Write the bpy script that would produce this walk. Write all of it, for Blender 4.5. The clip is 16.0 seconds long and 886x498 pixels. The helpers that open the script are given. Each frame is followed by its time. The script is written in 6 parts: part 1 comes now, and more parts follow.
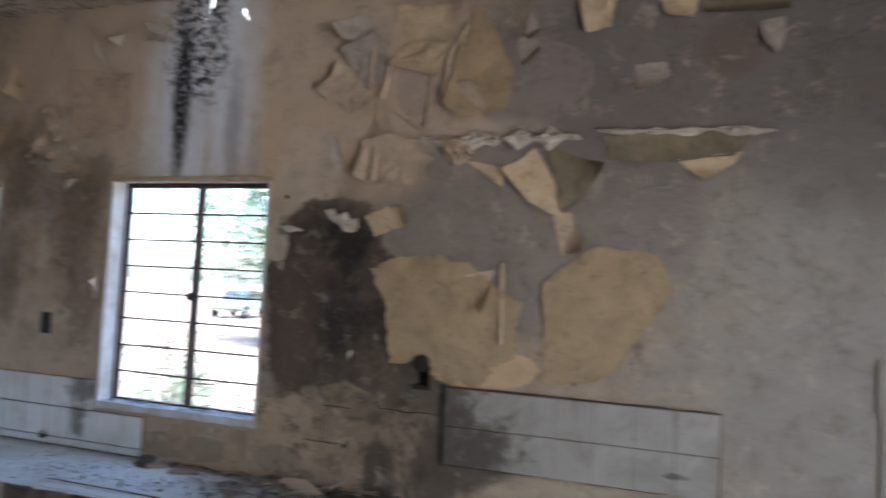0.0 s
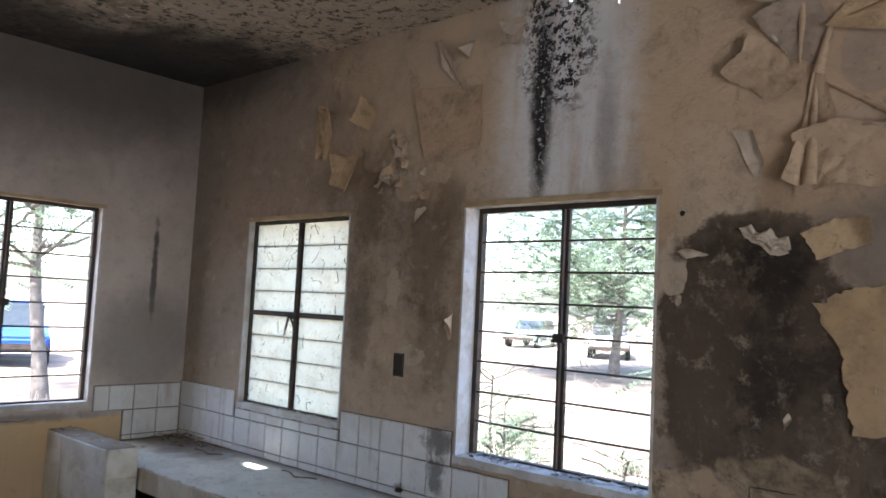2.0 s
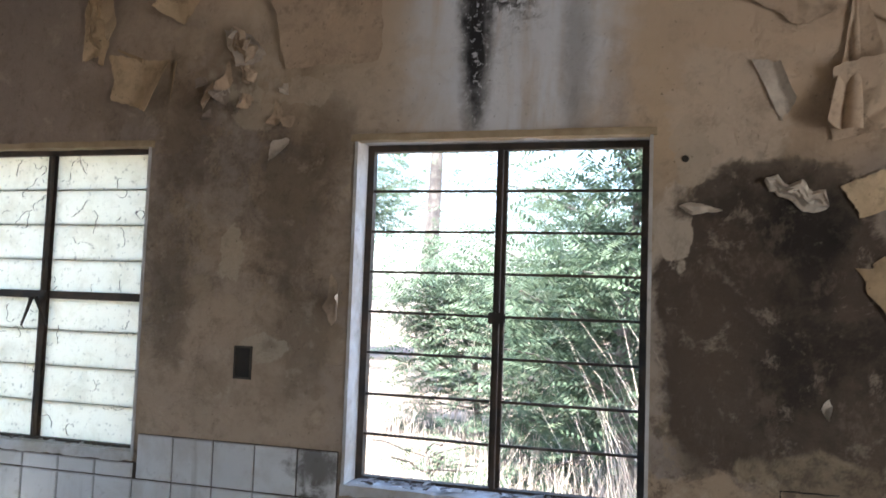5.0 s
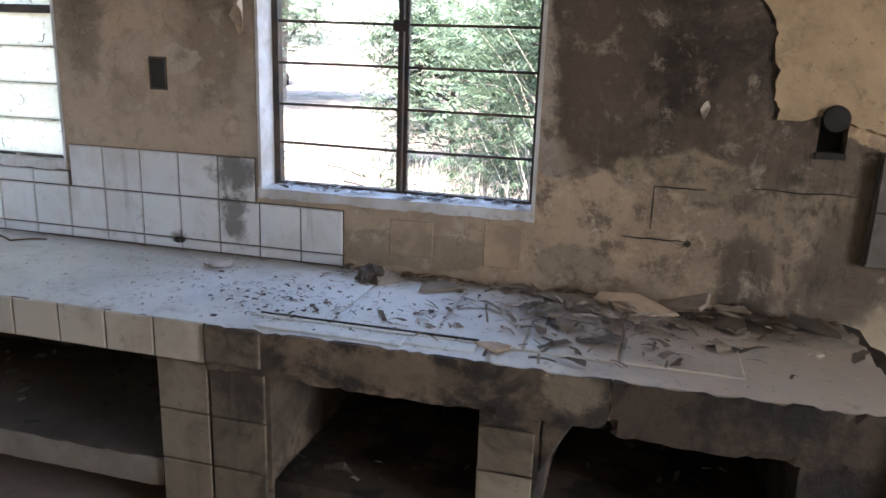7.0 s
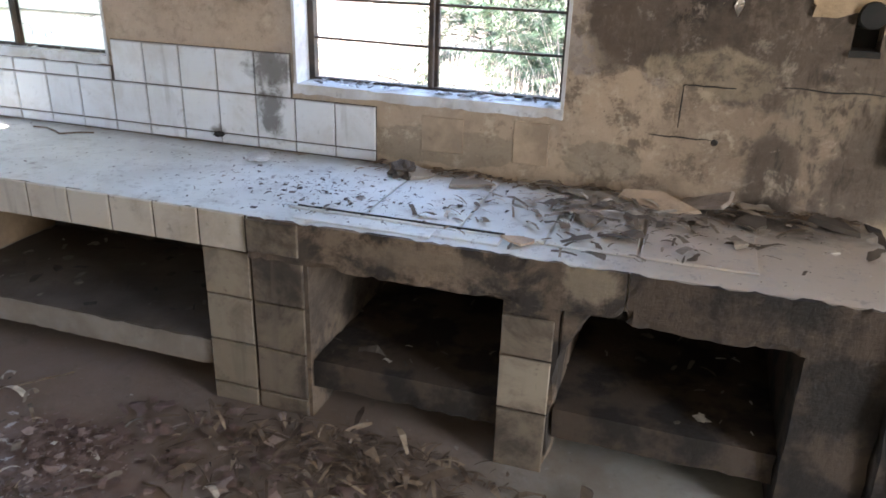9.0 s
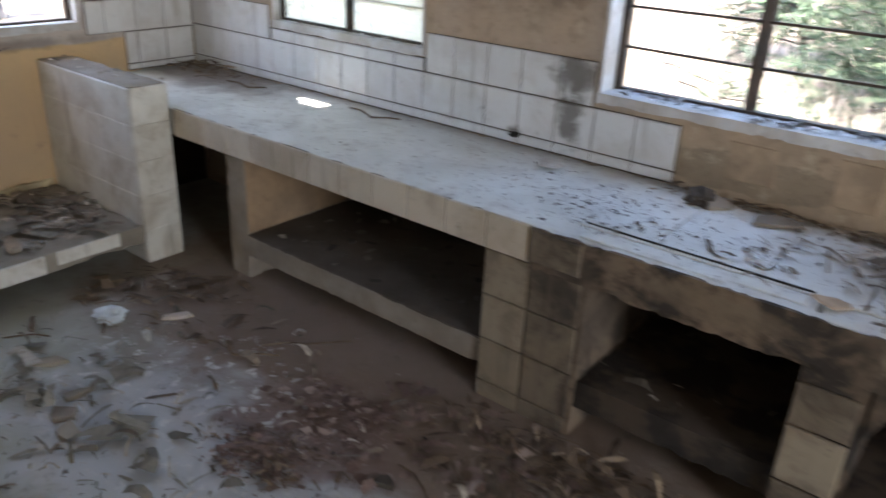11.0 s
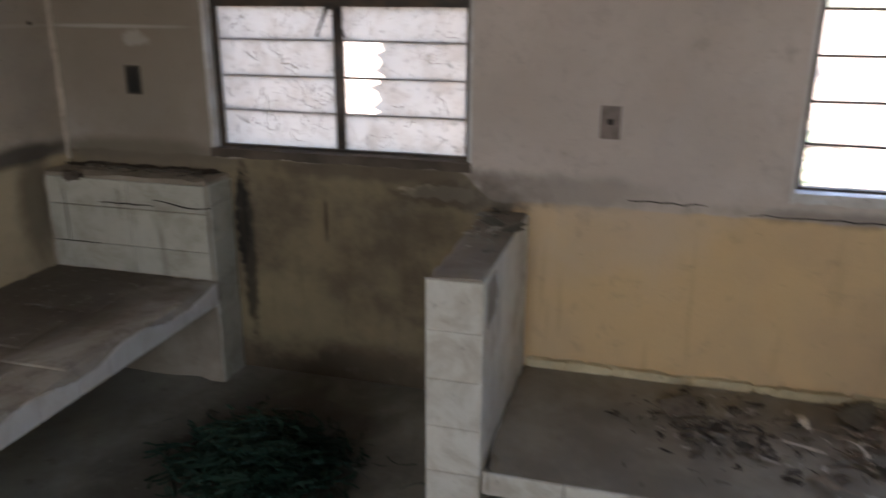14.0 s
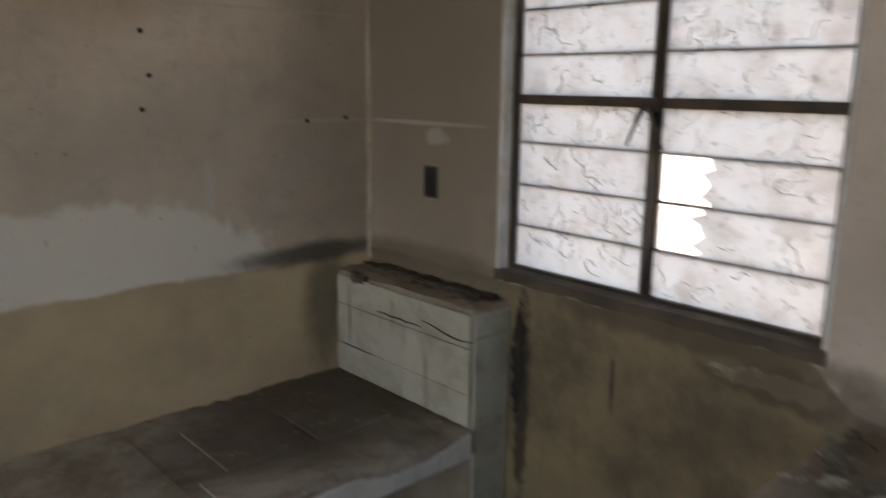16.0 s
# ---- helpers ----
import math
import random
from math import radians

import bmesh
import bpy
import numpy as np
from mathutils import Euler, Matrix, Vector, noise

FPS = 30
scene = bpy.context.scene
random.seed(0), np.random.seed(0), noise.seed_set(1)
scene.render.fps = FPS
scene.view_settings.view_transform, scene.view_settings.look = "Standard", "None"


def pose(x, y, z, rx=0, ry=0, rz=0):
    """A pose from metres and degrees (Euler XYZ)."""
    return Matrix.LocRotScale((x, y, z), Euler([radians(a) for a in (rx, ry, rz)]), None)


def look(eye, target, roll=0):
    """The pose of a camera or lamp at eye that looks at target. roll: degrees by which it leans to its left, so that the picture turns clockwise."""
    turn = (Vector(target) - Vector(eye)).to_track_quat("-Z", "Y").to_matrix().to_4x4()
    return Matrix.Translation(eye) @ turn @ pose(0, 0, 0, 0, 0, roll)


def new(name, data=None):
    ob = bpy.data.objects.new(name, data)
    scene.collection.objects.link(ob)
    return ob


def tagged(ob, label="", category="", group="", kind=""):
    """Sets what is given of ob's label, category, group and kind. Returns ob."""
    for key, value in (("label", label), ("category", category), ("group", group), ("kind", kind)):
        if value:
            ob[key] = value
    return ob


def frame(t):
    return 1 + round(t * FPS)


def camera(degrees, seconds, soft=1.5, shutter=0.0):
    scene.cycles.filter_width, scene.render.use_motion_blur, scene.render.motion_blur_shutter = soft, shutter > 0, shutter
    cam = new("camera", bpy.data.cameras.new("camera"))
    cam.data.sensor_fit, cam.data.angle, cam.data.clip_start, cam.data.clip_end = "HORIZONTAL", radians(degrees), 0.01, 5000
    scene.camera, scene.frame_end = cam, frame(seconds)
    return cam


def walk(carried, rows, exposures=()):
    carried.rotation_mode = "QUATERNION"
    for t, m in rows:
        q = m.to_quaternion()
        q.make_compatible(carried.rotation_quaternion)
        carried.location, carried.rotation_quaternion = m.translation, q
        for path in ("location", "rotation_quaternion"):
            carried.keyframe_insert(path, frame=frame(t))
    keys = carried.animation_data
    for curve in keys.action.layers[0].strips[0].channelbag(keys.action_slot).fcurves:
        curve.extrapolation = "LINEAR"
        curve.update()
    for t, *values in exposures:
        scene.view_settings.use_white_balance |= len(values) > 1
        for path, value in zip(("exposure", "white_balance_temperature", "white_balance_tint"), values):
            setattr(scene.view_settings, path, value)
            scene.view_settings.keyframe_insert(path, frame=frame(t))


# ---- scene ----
cam = camera(60.1, 16.0, shutter=0.6)
PATH = [
    (0, (5.751, -3.291, 1.653), (5.041, -1.424, 1.768), 3.1),
    (0.5, (5.656, -3.228, 1.706), (4.633, -1.512, 1.791), 2.7),
    (1, (5.401, -3.16, 1.707), (4.184, -1.575, 1.797), 3.0),
    (1.5, (5.184, -3.067, 1.712), (3.873, -1.56, 1.815), 2.7),
    (2, (4.95, -2.867, 1.677), (3.621, -1.379, 1.828), 2.8),
    (2.5, (4.737, -2.666, 1.697), (3.605, -1.028, 1.884), 2.8),
    (3, (4.436, -2.643, 1.628), (3.624, -0.83, 1.857), 2.4),
    (5.5, (3.516, -2.505, 1.607), (2.989, -0.577, 1.654), 1.7),
    (6, (3.634, -2.525, 1.586), (3.099, -0.608, 1.391), 1.7),
    (6.5, (3.782, -2.518, 1.538), (3.281, -0.633, 1.094), 1.8),
    (7, (3.908, -2.527, 1.491), (3.41, -0.657, 0.984), 2.0),
    (7.5, (3.942, -2.571, 1.496), (3.435, -0.715, 0.949), 2.1),
    (8, (3.954, -2.623, 1.52), (3.428, -0.793, 0.907), 2.1),
    (8.2, (3.957, -2.622, 1.517), (3.429, -0.807, 0.863), 2.2),
    (10.3, (3.951, -2.577, 1.584), (3.14, -0.957, 0.735), 2.0),
    (10.5, (3.949, -2.599, 1.603), (3.052, -1.022, 0.762), 2.6),
    (11, (3.827, -2.561, 1.588), (2.708, -1.124, 0.76), 2.7),
    (11.5, (3.605, -2.474, 1.584), (2.315, -1.182, 0.768), 2.3),
    (12, (3.475, -2.421, 1.573), (1.948, -1.387, 0.797), 1.4),
    (12.5, (3.438, -2.303, 1.605), (1.704, -1.63, 0.871), 1.2),
    (13, (3.349, -2.229, 1.587), (1.496, -1.978, 0.88), 1.3),
    (13.5, (3.079, -2.25, 1.591), (1.198, -2.365, 0.92), 1.0),
    (14, (2.854, -2.21, 1.597), (1.017, -2.713, 0.986), 0.3),
    (14.5, (2.684, -2.138, 1.586), (0.937, -2.941, 1.036), 0.6),
    (15, (2.459, -2.016, 1.609), (0.79, -3.002, 1.118), 1.0),
    (15.5, (2.181, -2.092, 1.582), (0.629, -3.27, 1.132), 1.0),
    (16, (1.923, -2.198, 1.642), (0.599, -3.638, 1.222), 0.7),
]
walk(cam, [(t, look(eye, target, roll)) for t, eye, target, roll in PATH],
     exposures=[(0, 3.1, 5750, 10), (0.6, 2.98, 5350, 7), (1.0, 3.05, 5650, 10), (1.5, 2.95, 6000, 11), (3, 3.22, 6450, 14), (5.5, 3.02, 6250, 10), (6, 2.95, 6300, 10), (6.5, 3.0, 6450, 14), (7.0, 3.52, 6350, 13), (7.4, 3.68, 6350, 12), (8, 3.88, 6300, 12),
                (10.3, 4.2, 6550, 11), (11, 3.58, 6550, 11), (12, 3.52, 6750, 11), (12.6, 3.32, 6750, 11), (14, 3.28, 6700, 13), (14.5, 3.58, 6700, 12), (15, 3.62, 6650, 11), (16, 3.38, 6800, 9)])

# ---- daylight ----
world = bpy.data.worlds.new("sky")
scene.world = world
world.use_nodes = True
wn = world.node_tree
sky = wn.nodes.new("ShaderNodeTexSky")
sky.sky_type, sky.sun_disc = "NISHITA", False
sky.sun_elevation, sky.sun_rotation = radians(60), radians(172)
sky.dust_density = 2.5
wn.nodes["Background"].inputs[1].default_value = 0.15
wn.links.new(sky.outputs[0], wn.nodes["Background"].inputs[0])
sun = new("sun", bpy.data.lights.new("sun", "SUN"))
sun.data.energy, sun.data.angle, sun.data.color = 3.4, radians(0.5), (1.0, 0.95, 0.87)
sun.matrix_world = look((0, 0, 0), (0.07, 0.5, -0.866))


def sky_lamp(x, y, z, w, h, turn, power, tint):
    """The sky's light through an opening, as an area lamp that fills it."""
    lamp = new("opening_light", bpy.data.lights.new("opening_light", "AREA"))
    lamp.data.shape, lamp.data.size, lamp.data.size_y = "RECTANGLE", w, h
    lamp.data.energy, lamp.data.color = power, tint
    lamp.matrix_world = pose(x, y, z, 90, 0, turn)
    return lamp


sky_lamp(7.68, -2.6, 1.4, 1.3, 2.1, 90, 8.0, (1.0, 0.98, 0.96))


# ---- materials ----
class Mat:
    """A small builder of node materials in world space."""

    def __init__(self, name, metal=0.0):
        self.mat = bpy.data.materials.new(name)
        self.mat.use_nodes = True
        self.nt = self.mat.node_tree
        self.bsdf = self.nt.nodes["Principled BSDF"]
        self.bsdf.inputs["Metallic"].default_value = metal
        self.bsdf.inputs["Specular IOR Level"].default_value = 0.35
        self.pos = self.nt.nodes.new("ShaderNodeNewGeometry").outputs["Position"]

    def put(self, socket, value):
        if hasattr(value, "is_output"):
            self.nt.links.new(value, socket)
        elif isinstance(value, (tuple, list)) and len(value) == 3 and socket.type == "RGBA":
            socket.default_value = (*value, 1)
        else:
            socket.default_value = value

    def vec(self, op, a, b):
        n = self.nt.nodes.new("ShaderNodeVectorMath")
        n.operation = op
        self.put(n.inputs[0], a)
        self.put(n.inputs[1], b)
        return n.outputs["Value"] if op in ("LENGTH", "DOT_PRODUCT") else n.outputs["Vector"]

    def num(self, op, a, b=0.0):
        n = self.nt.nodes.new("ShaderNodeMath")
        n.operation = op
        self.put(n.inputs[0], a)
        self.put(n.inputs[1], b)
        return n.outputs[0]

    def noise(self, scale, detail=5.0, rough=0.6, warp=0.0, stretch=None):
        n = self.nt.nodes.new("ShaderNodeTexNoise")
        self.put(n.inputs["Vector"], self.vec("MULTIPLY", self.pos, stretch) if stretch else self.pos)
        n.inputs["Scale"].default_value, n.inputs["Detail"].default_value = scale, detail
        n.inputs["Roughness"].default_value, n.inputs["Distortion"].default_value = rough, warp
        return n.outputs[0]

    def ramp(self, fac, a, b, lo=0.0, hi=1.0):
        n = self.nt.nodes.new("ShaderNodeMapRange")
        n.interpolation_type = "SMOOTHSTEP"
        for i, v in enumerate((fac, a, b, lo, hi)):
            self.put(n.inputs[i], v)
        return n.outputs[0]

    def mix(self, fac, a, b):
        n = self.nt.nodes.new("ShaderNodeMix")
        n.data_type = "RGBA"
        self.put(n.inputs[0], fac)
        self.put(n.inputs[6], a)
        self.put(n.inputs[7], b)
        return n.outputs[2]

    def spot(self, centre, radius, soft=0.15, wobble=0.6, scale=4.0):
        """A mask with an uneven rim round a place; a radius of 0 leaves that axis out."""
        d = self.vec("SUBTRACT", self.pos, centre)
        d = self.vec("MULTIPLY", d, tuple(1 / r if r else 0.0 for r in radius))
        d = self.vec("LENGTH", d, (0, 0, 0))
        w = self.num("MULTIPLY", self.num("SUBTRACT", self.noise(scale, 7, 0.65, 0.4), 0.5), wobble * 2)
        return self.ramp(self.num("ADD", d, w), 1 + soft, 1 - soft)

    def stain(self, colour, centre, radius, paint, strength=1.0, soft=0.15, wobble=0.6, scale=4.0):
        return self.mix(self.num("MULTIPLY", self.spot(centre, radius, soft, wobble, scale), strength), colour, paint)

    def random(self):
        return self.nt.nodes.new("ShaderNodeObjectInfo").outputs["Random"]

    def island(self):
        return self.nt.nodes.new("ShaderNodeNewGeometry").outputs["Random Per Island"]

    def done(self, colour, rough=0.9, height=None, depth=0.003, strength=0.6):
        self.put(self.bsdf.inputs["Base Color"], colour)
        self.put(self.bsdf.inputs["Roughness"], rough)
        if height is not None:
            b = self.nt.nodes.new("ShaderNodeBump")
            b.inputs["Strength"].default_value, b.inputs["Distance"].default_value = strength, depth
            self.put(b.inputs["Height"], height)
            self.nt.links.new(b.outputs[0], self.bsdf.inputs["Normal"])
        return self.mat


def two_tone(name, a, b, scale=3.0, fine=40.0, rough=0.85, depth=0.002, metal=0.0, lo=0.35, hi=0.65, grime=(0.05, 0.04, 0.03), dirt=0.35):
    m = Mat(name, metal)
    c = m.mix(m.ramp(m.noise(scale, 6), lo, hi), a, b)
    c = m.mix(m.ramp(m.noise(scale * 3.1, 8, 0.7), 0.55, 0.8, 0, dirt), c, grime)
    c = m.mix(m.ramp(m.noise(fine, 4), 0.3, 0.8, 0, 0.25), c, tuple(v * 0.6 for v in a))
    return m.done(c, rough, m.noise(fine, 6, 0.7), depth)


def sheet_paint(name, a, b):
    """Old oil paint that has come loose, smoked and spotted."""
    m = Mat(name)
    c = m.mix(m.ramp(m.noise(3.2, 10, 0.7, 0.4), 0.36, 0.64), a, b)
    c = m.mix(m.ramp(m.noise(5.5, 12, 0.76, 0.3), 0.47, 0.66, 0, 0.5), c, tuple(v * 0.5 for v in b))
    c = m.mix(m.ramp(m.noise(14, 12, 0.78, 0.2), 0.53, 0.63, 0, 0.4), c, (0.15, 0.115, 0.085))
    c = m.mix(m.ramp(m.noise(60, 3), 0.66, 0.72, 0, 0.5), c, (0.06, 0.05, 0.04))
    return m.done(c, 0.72, m.num("ADD", m.noise(13, 6, 0.7), m.num("MULTIPLY", m.noise(3, 4, 0.6), 2.0)), 0.012, 0.6)


CREAM, TAN, GREY = (0.60, 0.43, 0.26), (0.47, 0.365, 0.265), (0.34, 0.285, 0.24)


def north_plaster():
    m = Mat("north_plaster")
    big, fine = m.noise(1.3, 8, 0.62, 0.3), m.noise(9, 10, 0.74, 0.15)
    c = m.mix(m.ramp(big, 0.36, 0.62), TAN, GREY)
    c = m.mix(m.ramp(m.noise(3.0, 10, 0.7, 0.5), 0.52, 0.68, 0, 0.55), c, (0.22, 0.165, 0.12))
    c = m.mix(m.ramp(fine, 0.48, 0.72, 0, 0.6), c, (0.15, 0.105, 0.075))
    c = m.mix(m.ramp(m.noise(19, 8, 0.75, 0.3), 0.5, 0.68, 0, 0.45), c, (0.46, 0.37, 0.27))
    c = m.mix(m.ramp(m.noise(3.3, 9, 0.72, 1.0), 0.58, 0.7, 0, 0.6), c, (0.42, 0.34, 0.25))
    # paint lost in sharp-edged islands
    isle = m.ramp(m.noise(2.4, 11, 0.7, 0.3), 0.535, 0.55)
    c = m.mix(m.num("MULTIPLY", isle, 0.55), c, (0.40, 0.31, 0.21))
    chip = m.ramp(m.noise(5.5, 11, 0.74, 0.2), 0.60, 0.61)
    c = m.mix(m.num("MULTIPLY", chip, 0.6), c, (0.17, 0.13, 0.095))
    # smooth grey old distemper towards the inner corner and towards the door
    c = m.stain(c, (0.5, 0, 2.5), (1.0, 0, 1.3), (0.33, 0.275, 0.235), 0.8, 0.3, 0.3, 2)
    c = m.stain(c, (6.9, 0, 1.9), (1.35, 0, 2.2), (0.33, 0.305, 0.275), 0.88, 0.3, 0.3, 2)
    c = m.stain(c, (4.9, 0, 2.0), (0.75, 0, 0.5), (0.25, 0.215, 0.19), 0.8, 0.12, 0.35, 3)
    c = m.stain(c, (5.1, 0, 2.6), (0.7, 0, 0.32), (0.22, 0.19, 0.165), 0.75, 0.2, 0.4, 3)
    # plaster darkened high up by the door, painting in the weaker light there
    c = m.stain(c, (5.75, 0, 2.75), (0.95, 0, 0.6), (0.19, 0.165, 0.145), 0.85, 0.4, 0.4, 2)
    c = m.stain(c, (6.6, 0, 2.7), (0.8, 0, 0.7), (0.15, 0.13, 0.115), 0.8, 0.5, 0.4, 2)
    # warm ochre where water ran over the wall above the wide window, lightened for daylight
    c = m.stain(c, (3.62, 0, 2.62), (0.42, 0, 0.6), (0.60, 0.445, 0.275), 0.8, 0.4, 0.6, 3)
    c = m.stain(c, (2.68, 0, 2.55), (0.3, 0, 0.55), (0.62, 0.535, 0.43), 0.75, 0.4, 0.7, 4)
    c = m.stain(c, (2.35, 0, 2.66), (0.35, 0, 0.3), (0.46, 0.36, 0.225), 0.6, 0.4, 0.5, 3)
    # thick tan coat torn open over grey plaster, with pale bloom along its foot
    c = m.stain(c, (4.15, 0, 2.6), (0.62, 0, 0.48), (0.50, 0.37, 0.255), 0.85, 0.15, 0.3, 3)
    for x, z, rx, rz in ((4.33, 2.62, 0.12, 0.14), (4.03, 2.84, 0.09, 0.1), (4.13, 2.88, 0.05, 0.1), (4.62, 2.25, 0.25, 0.1), (4.86, 2.62, 0.28, 0.2)):
        c = m.stain(c, (x, 0, z), (rx, 0, rz), (0.285, 0.238, 0.21), 0.9, 0.05, 0.35, 4)
    c = m.stain(c, (4.46, 0, 2.40), (0.42, 0, 0.06), (0.56, 0.47, 0.38), 0.75, 0.5, 0.5, 4)
    c = m.stain(c, (3.98, 0, 2.74), (0.09, 0, 0.06), (0.6, 0.51, 0.42), 0.7, 0.35, 0.6, 5)
    # whitish skim and soot round the burnt corner of the wide window
    c = m.stain(c, (3.78, 0, 2.22), (0.17, 0, 0.24), (0.60, 0.50, 0.39), 0.9, 0.1, 0.9, 5)
    c = m.stain(c, (3.62, 0, 1.80), (0.08, 0, 0.2), (0.52, 0.44, 0.35), 0.9, 0.06, 0.8, 6)
    c = m.stain(c, (3.92, 0, 1.55), (0.36, 0, 0.52), (0.074, 0.054, 0.041), 0.96, 0.05, 0.45, 3.5)
    c = m.stain(c, (4.12, 0, 1.30), (0.26, 0, 0.3), (0.042, 0.031, 0.024), 0.95, 0.06, 0.6, 5)
    c = m.stain(c, (3.62, 0, 1.87), (0.055, 0, 0.13), (0.55, 0.47, 0.375), 0.9, 0.05, 0.7, 8)
    c = m.stain(c, (3.92, 0, 1.97), (0.28, 0, 0.11), (0.06, 0.046, 0.036), 0.9, 0.12, 0.7, 6)
    c = m.stain(c, (4.0, 0, 1.88), (0.11, 0, 0.13), (0.012, 0.011, 0.010), 0.97, 0.35, 0.5, 6)
    c = m.stain(c, (3.99, 0, 1.58), (0.09, 0, 0.5), (0.035, 0.027, 0.022), 0.8, 0.5, 0.4, 4)
    c = m.stain(c, (3.72, 0, 1.35), (0.1, 0, 0.34), (0.12, 0.088, 0.064), 0.7, 0.5, 0.5, 5)
    c = m.stain(c, (4.3, 0, 1.2), (0.42, 0, 0.2), (0.085, 0.064, 0.047), 0.85, 0.2, 0.9, 7)
    # cream undercoat bared in torn patches
    for x, z, rx, rz in ((4.52, 1.5, 0.22, 0.2), (4.68, 1.33, 0.28, 0.1)):
        c = m.stain(c, (x, 0, z), (rx, 0, rz), CREAM, 1.0, 0.03, 0.5, 4)
    # bare mortar bed where tiles fell off, with ghosts of the tiles
    c = m.stain(c, (3.5, 0, 0.86), (0.95, 0, 0.24), (0.43, 0.325, 0.225), 0.95, 0.06, 0.5, 6)
    c = m.stain(c, (4.03, 0, 1.12), (0.2, 0, 0.08), (0.46, 0.37, 0.245), 0.6, 0.15, 0.8, 7)
    c = m.stain(c, (3.1, 0, 0.79), (0.33, 0, 0.07), (0.26, 0.21, 0.15), 0.7, 0.05, 0.6, 8)
    c = m.stain(c, (3.7, 0, 0.8), (0.14, 0, 0.07), (0.28, 0.23, 0.165), 0.7, 0.05, 0.6, 8)
    c = m.stain(c, (4.24, 0, 0.78), (0.085, 0, 0.17), (0.016, 0.014, 0.012), 0.97, 0.2, 0.5, 7)
    c = m.stain(c, (4.5, 0, 0.8), (0.12, 0, 0.16), (0.075, 0.06, 0.048), 0.85, 0.2, 0.8, 7)
    c = m.stain(c, (5.1, 0, 0.5), (0.55, 0, 0.4), (0.46, 0.38, 0.27), 0.8, 0.15, 0.4, 4)
    c = m.stain(c, (4.4, 0, 1.02), (0.15, 0, 0.1), (0.42, 0.33, 0.22), 0.7, 0.1, 0.9, 9)
    c = m.stain(c, (4.62, 0, 0.92), (0.22, 0, 0.14), (0.05, 0.042, 0.034), 0.85, 0.3, 0.8, 7)
    c = m.stain(c, (5.72, 0, 2.73), (0.13, 0, 0.13), (0.16, 0.125, 0.10), 0.8, 0.2, 0.5, 6)
    c = m.stain(c, (4.35, 0, 0.95), (0.4, 0, 0.3), (0.17, 0.13, 0.095), 0.6, 0.4, 0.9, 8)
    grime = m.ramp(m.noise(6.5, 11, 0.76, 0.15), 0.5, 0.6, 0, 0.75)
    c = m.mix(m.num("MULTIPLY", m.spot((4.0, 0, 1.05), (0.75, 0, 0.4), 0.4, 0.5, 4), grime), c, (0.10, 0.075, 0.055))
    c = m.mix(m.num("MULTIPLY", m.spot((3.4, 0, 0.86), (0.9, 0, 0.25), 0.3, 0.3, 4), m.ramp(m.noise(9, 10, 0.76, 0.15), 0.55, 0.6, 0, 0.6)), c, (0.52, 0.43, 0.31))
    # wall blackened under the counter, standing in for the deep shade of the bays
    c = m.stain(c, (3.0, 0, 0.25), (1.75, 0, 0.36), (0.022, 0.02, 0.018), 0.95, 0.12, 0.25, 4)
    c = m.mix(m.num("MULTIPLY", m.spot((3.95, 0, 1.45), (0.5, 0, 0.55), 0.3, 0.3, 4), m.ramp(m.noise(7, 11, 0.76, 0.1, (1, 1, 0.6)), 0.53, 0.62, 0, 0.5)), c, (0.21, 0.16, 0.12))
    c = m.mix(m.num("MULTIPLY", m.spot((3.95, 0, 1.3), (0.5, 0, 0.4), 0.3, 0.3, 4), m.ramp(m.noise(30, 6, 0.7), 0.62, 0.68, 0, 0.3)), c, (0.30, 0.23, 0.165))
    # rusty blotches between the windows
    c = m.mix(m.num("MULTIPLY", m.spot((2.0, 0, 2.0), (0.36, 0, 0.75), 0.4, 0.6, 4), m.ramp(m.noise(8, 10, 0.74, 0.1), 0.46, 0.62, 0, 0.55)), c, (0.14, 0.105, 0.075))
    c = m.stain(c, (2.1, 0, 1.27), (0.42, 0, 0.33), (0.48, 0.37, 0.27), 0.85, 0.3, 0.5, 4)
    c = m.mix(m.num("MULTIPLY", m.spot((2.07, 0, 2.48), (0.14, 0, 0.24), 0.25, 0.8, 7), m.ramp(m.noise(18, 6, 0.6), 0.42, 0.58)), c, (0.5, 0.44, 0.34))
    for x, z, rx, rz, paint in ((2.28, 1.95, 0.14, 0.3, (0.115, 0.085, 0.058)), (1.84, 2.2, 0.12, 0.22, (0.12, 0.088, 0.06)), (2.42, 2.2, 0.1, 0.18, (0.14, 0.105, 0.07)),
                                (2.35, 1.5, 0.12, 0.2, (0.15, 0.11, 0.075)), (1.8, 1.6, 0.08, 0.25, (0.13, 0.1, 0.07)), (2.42, 2.55, 0.16, 0.16, (0.23, 0.17, 0.1)), (2.62, 2.75, 0.13, 0.18, (0.2, 0.15, 0.1)),
                                (3.42, 2.3, 0.05, 0.22, (0.16, 0.12, 0.085)), (3.7, 2.9, 0.12, 0.12, (0.27, 0.2, 0.13)), (2.0, 2.55, 0.1, 0.14, (0.17, 0.125, 0.085)), (1.5, 2.35, 0.2, 0.1, (0.24, 0.19, 0.14))):
        c = m.stain(c, (x, 0, z), (rx, 0, rz), paint, 0.55, 0.4, 1.3, 9)
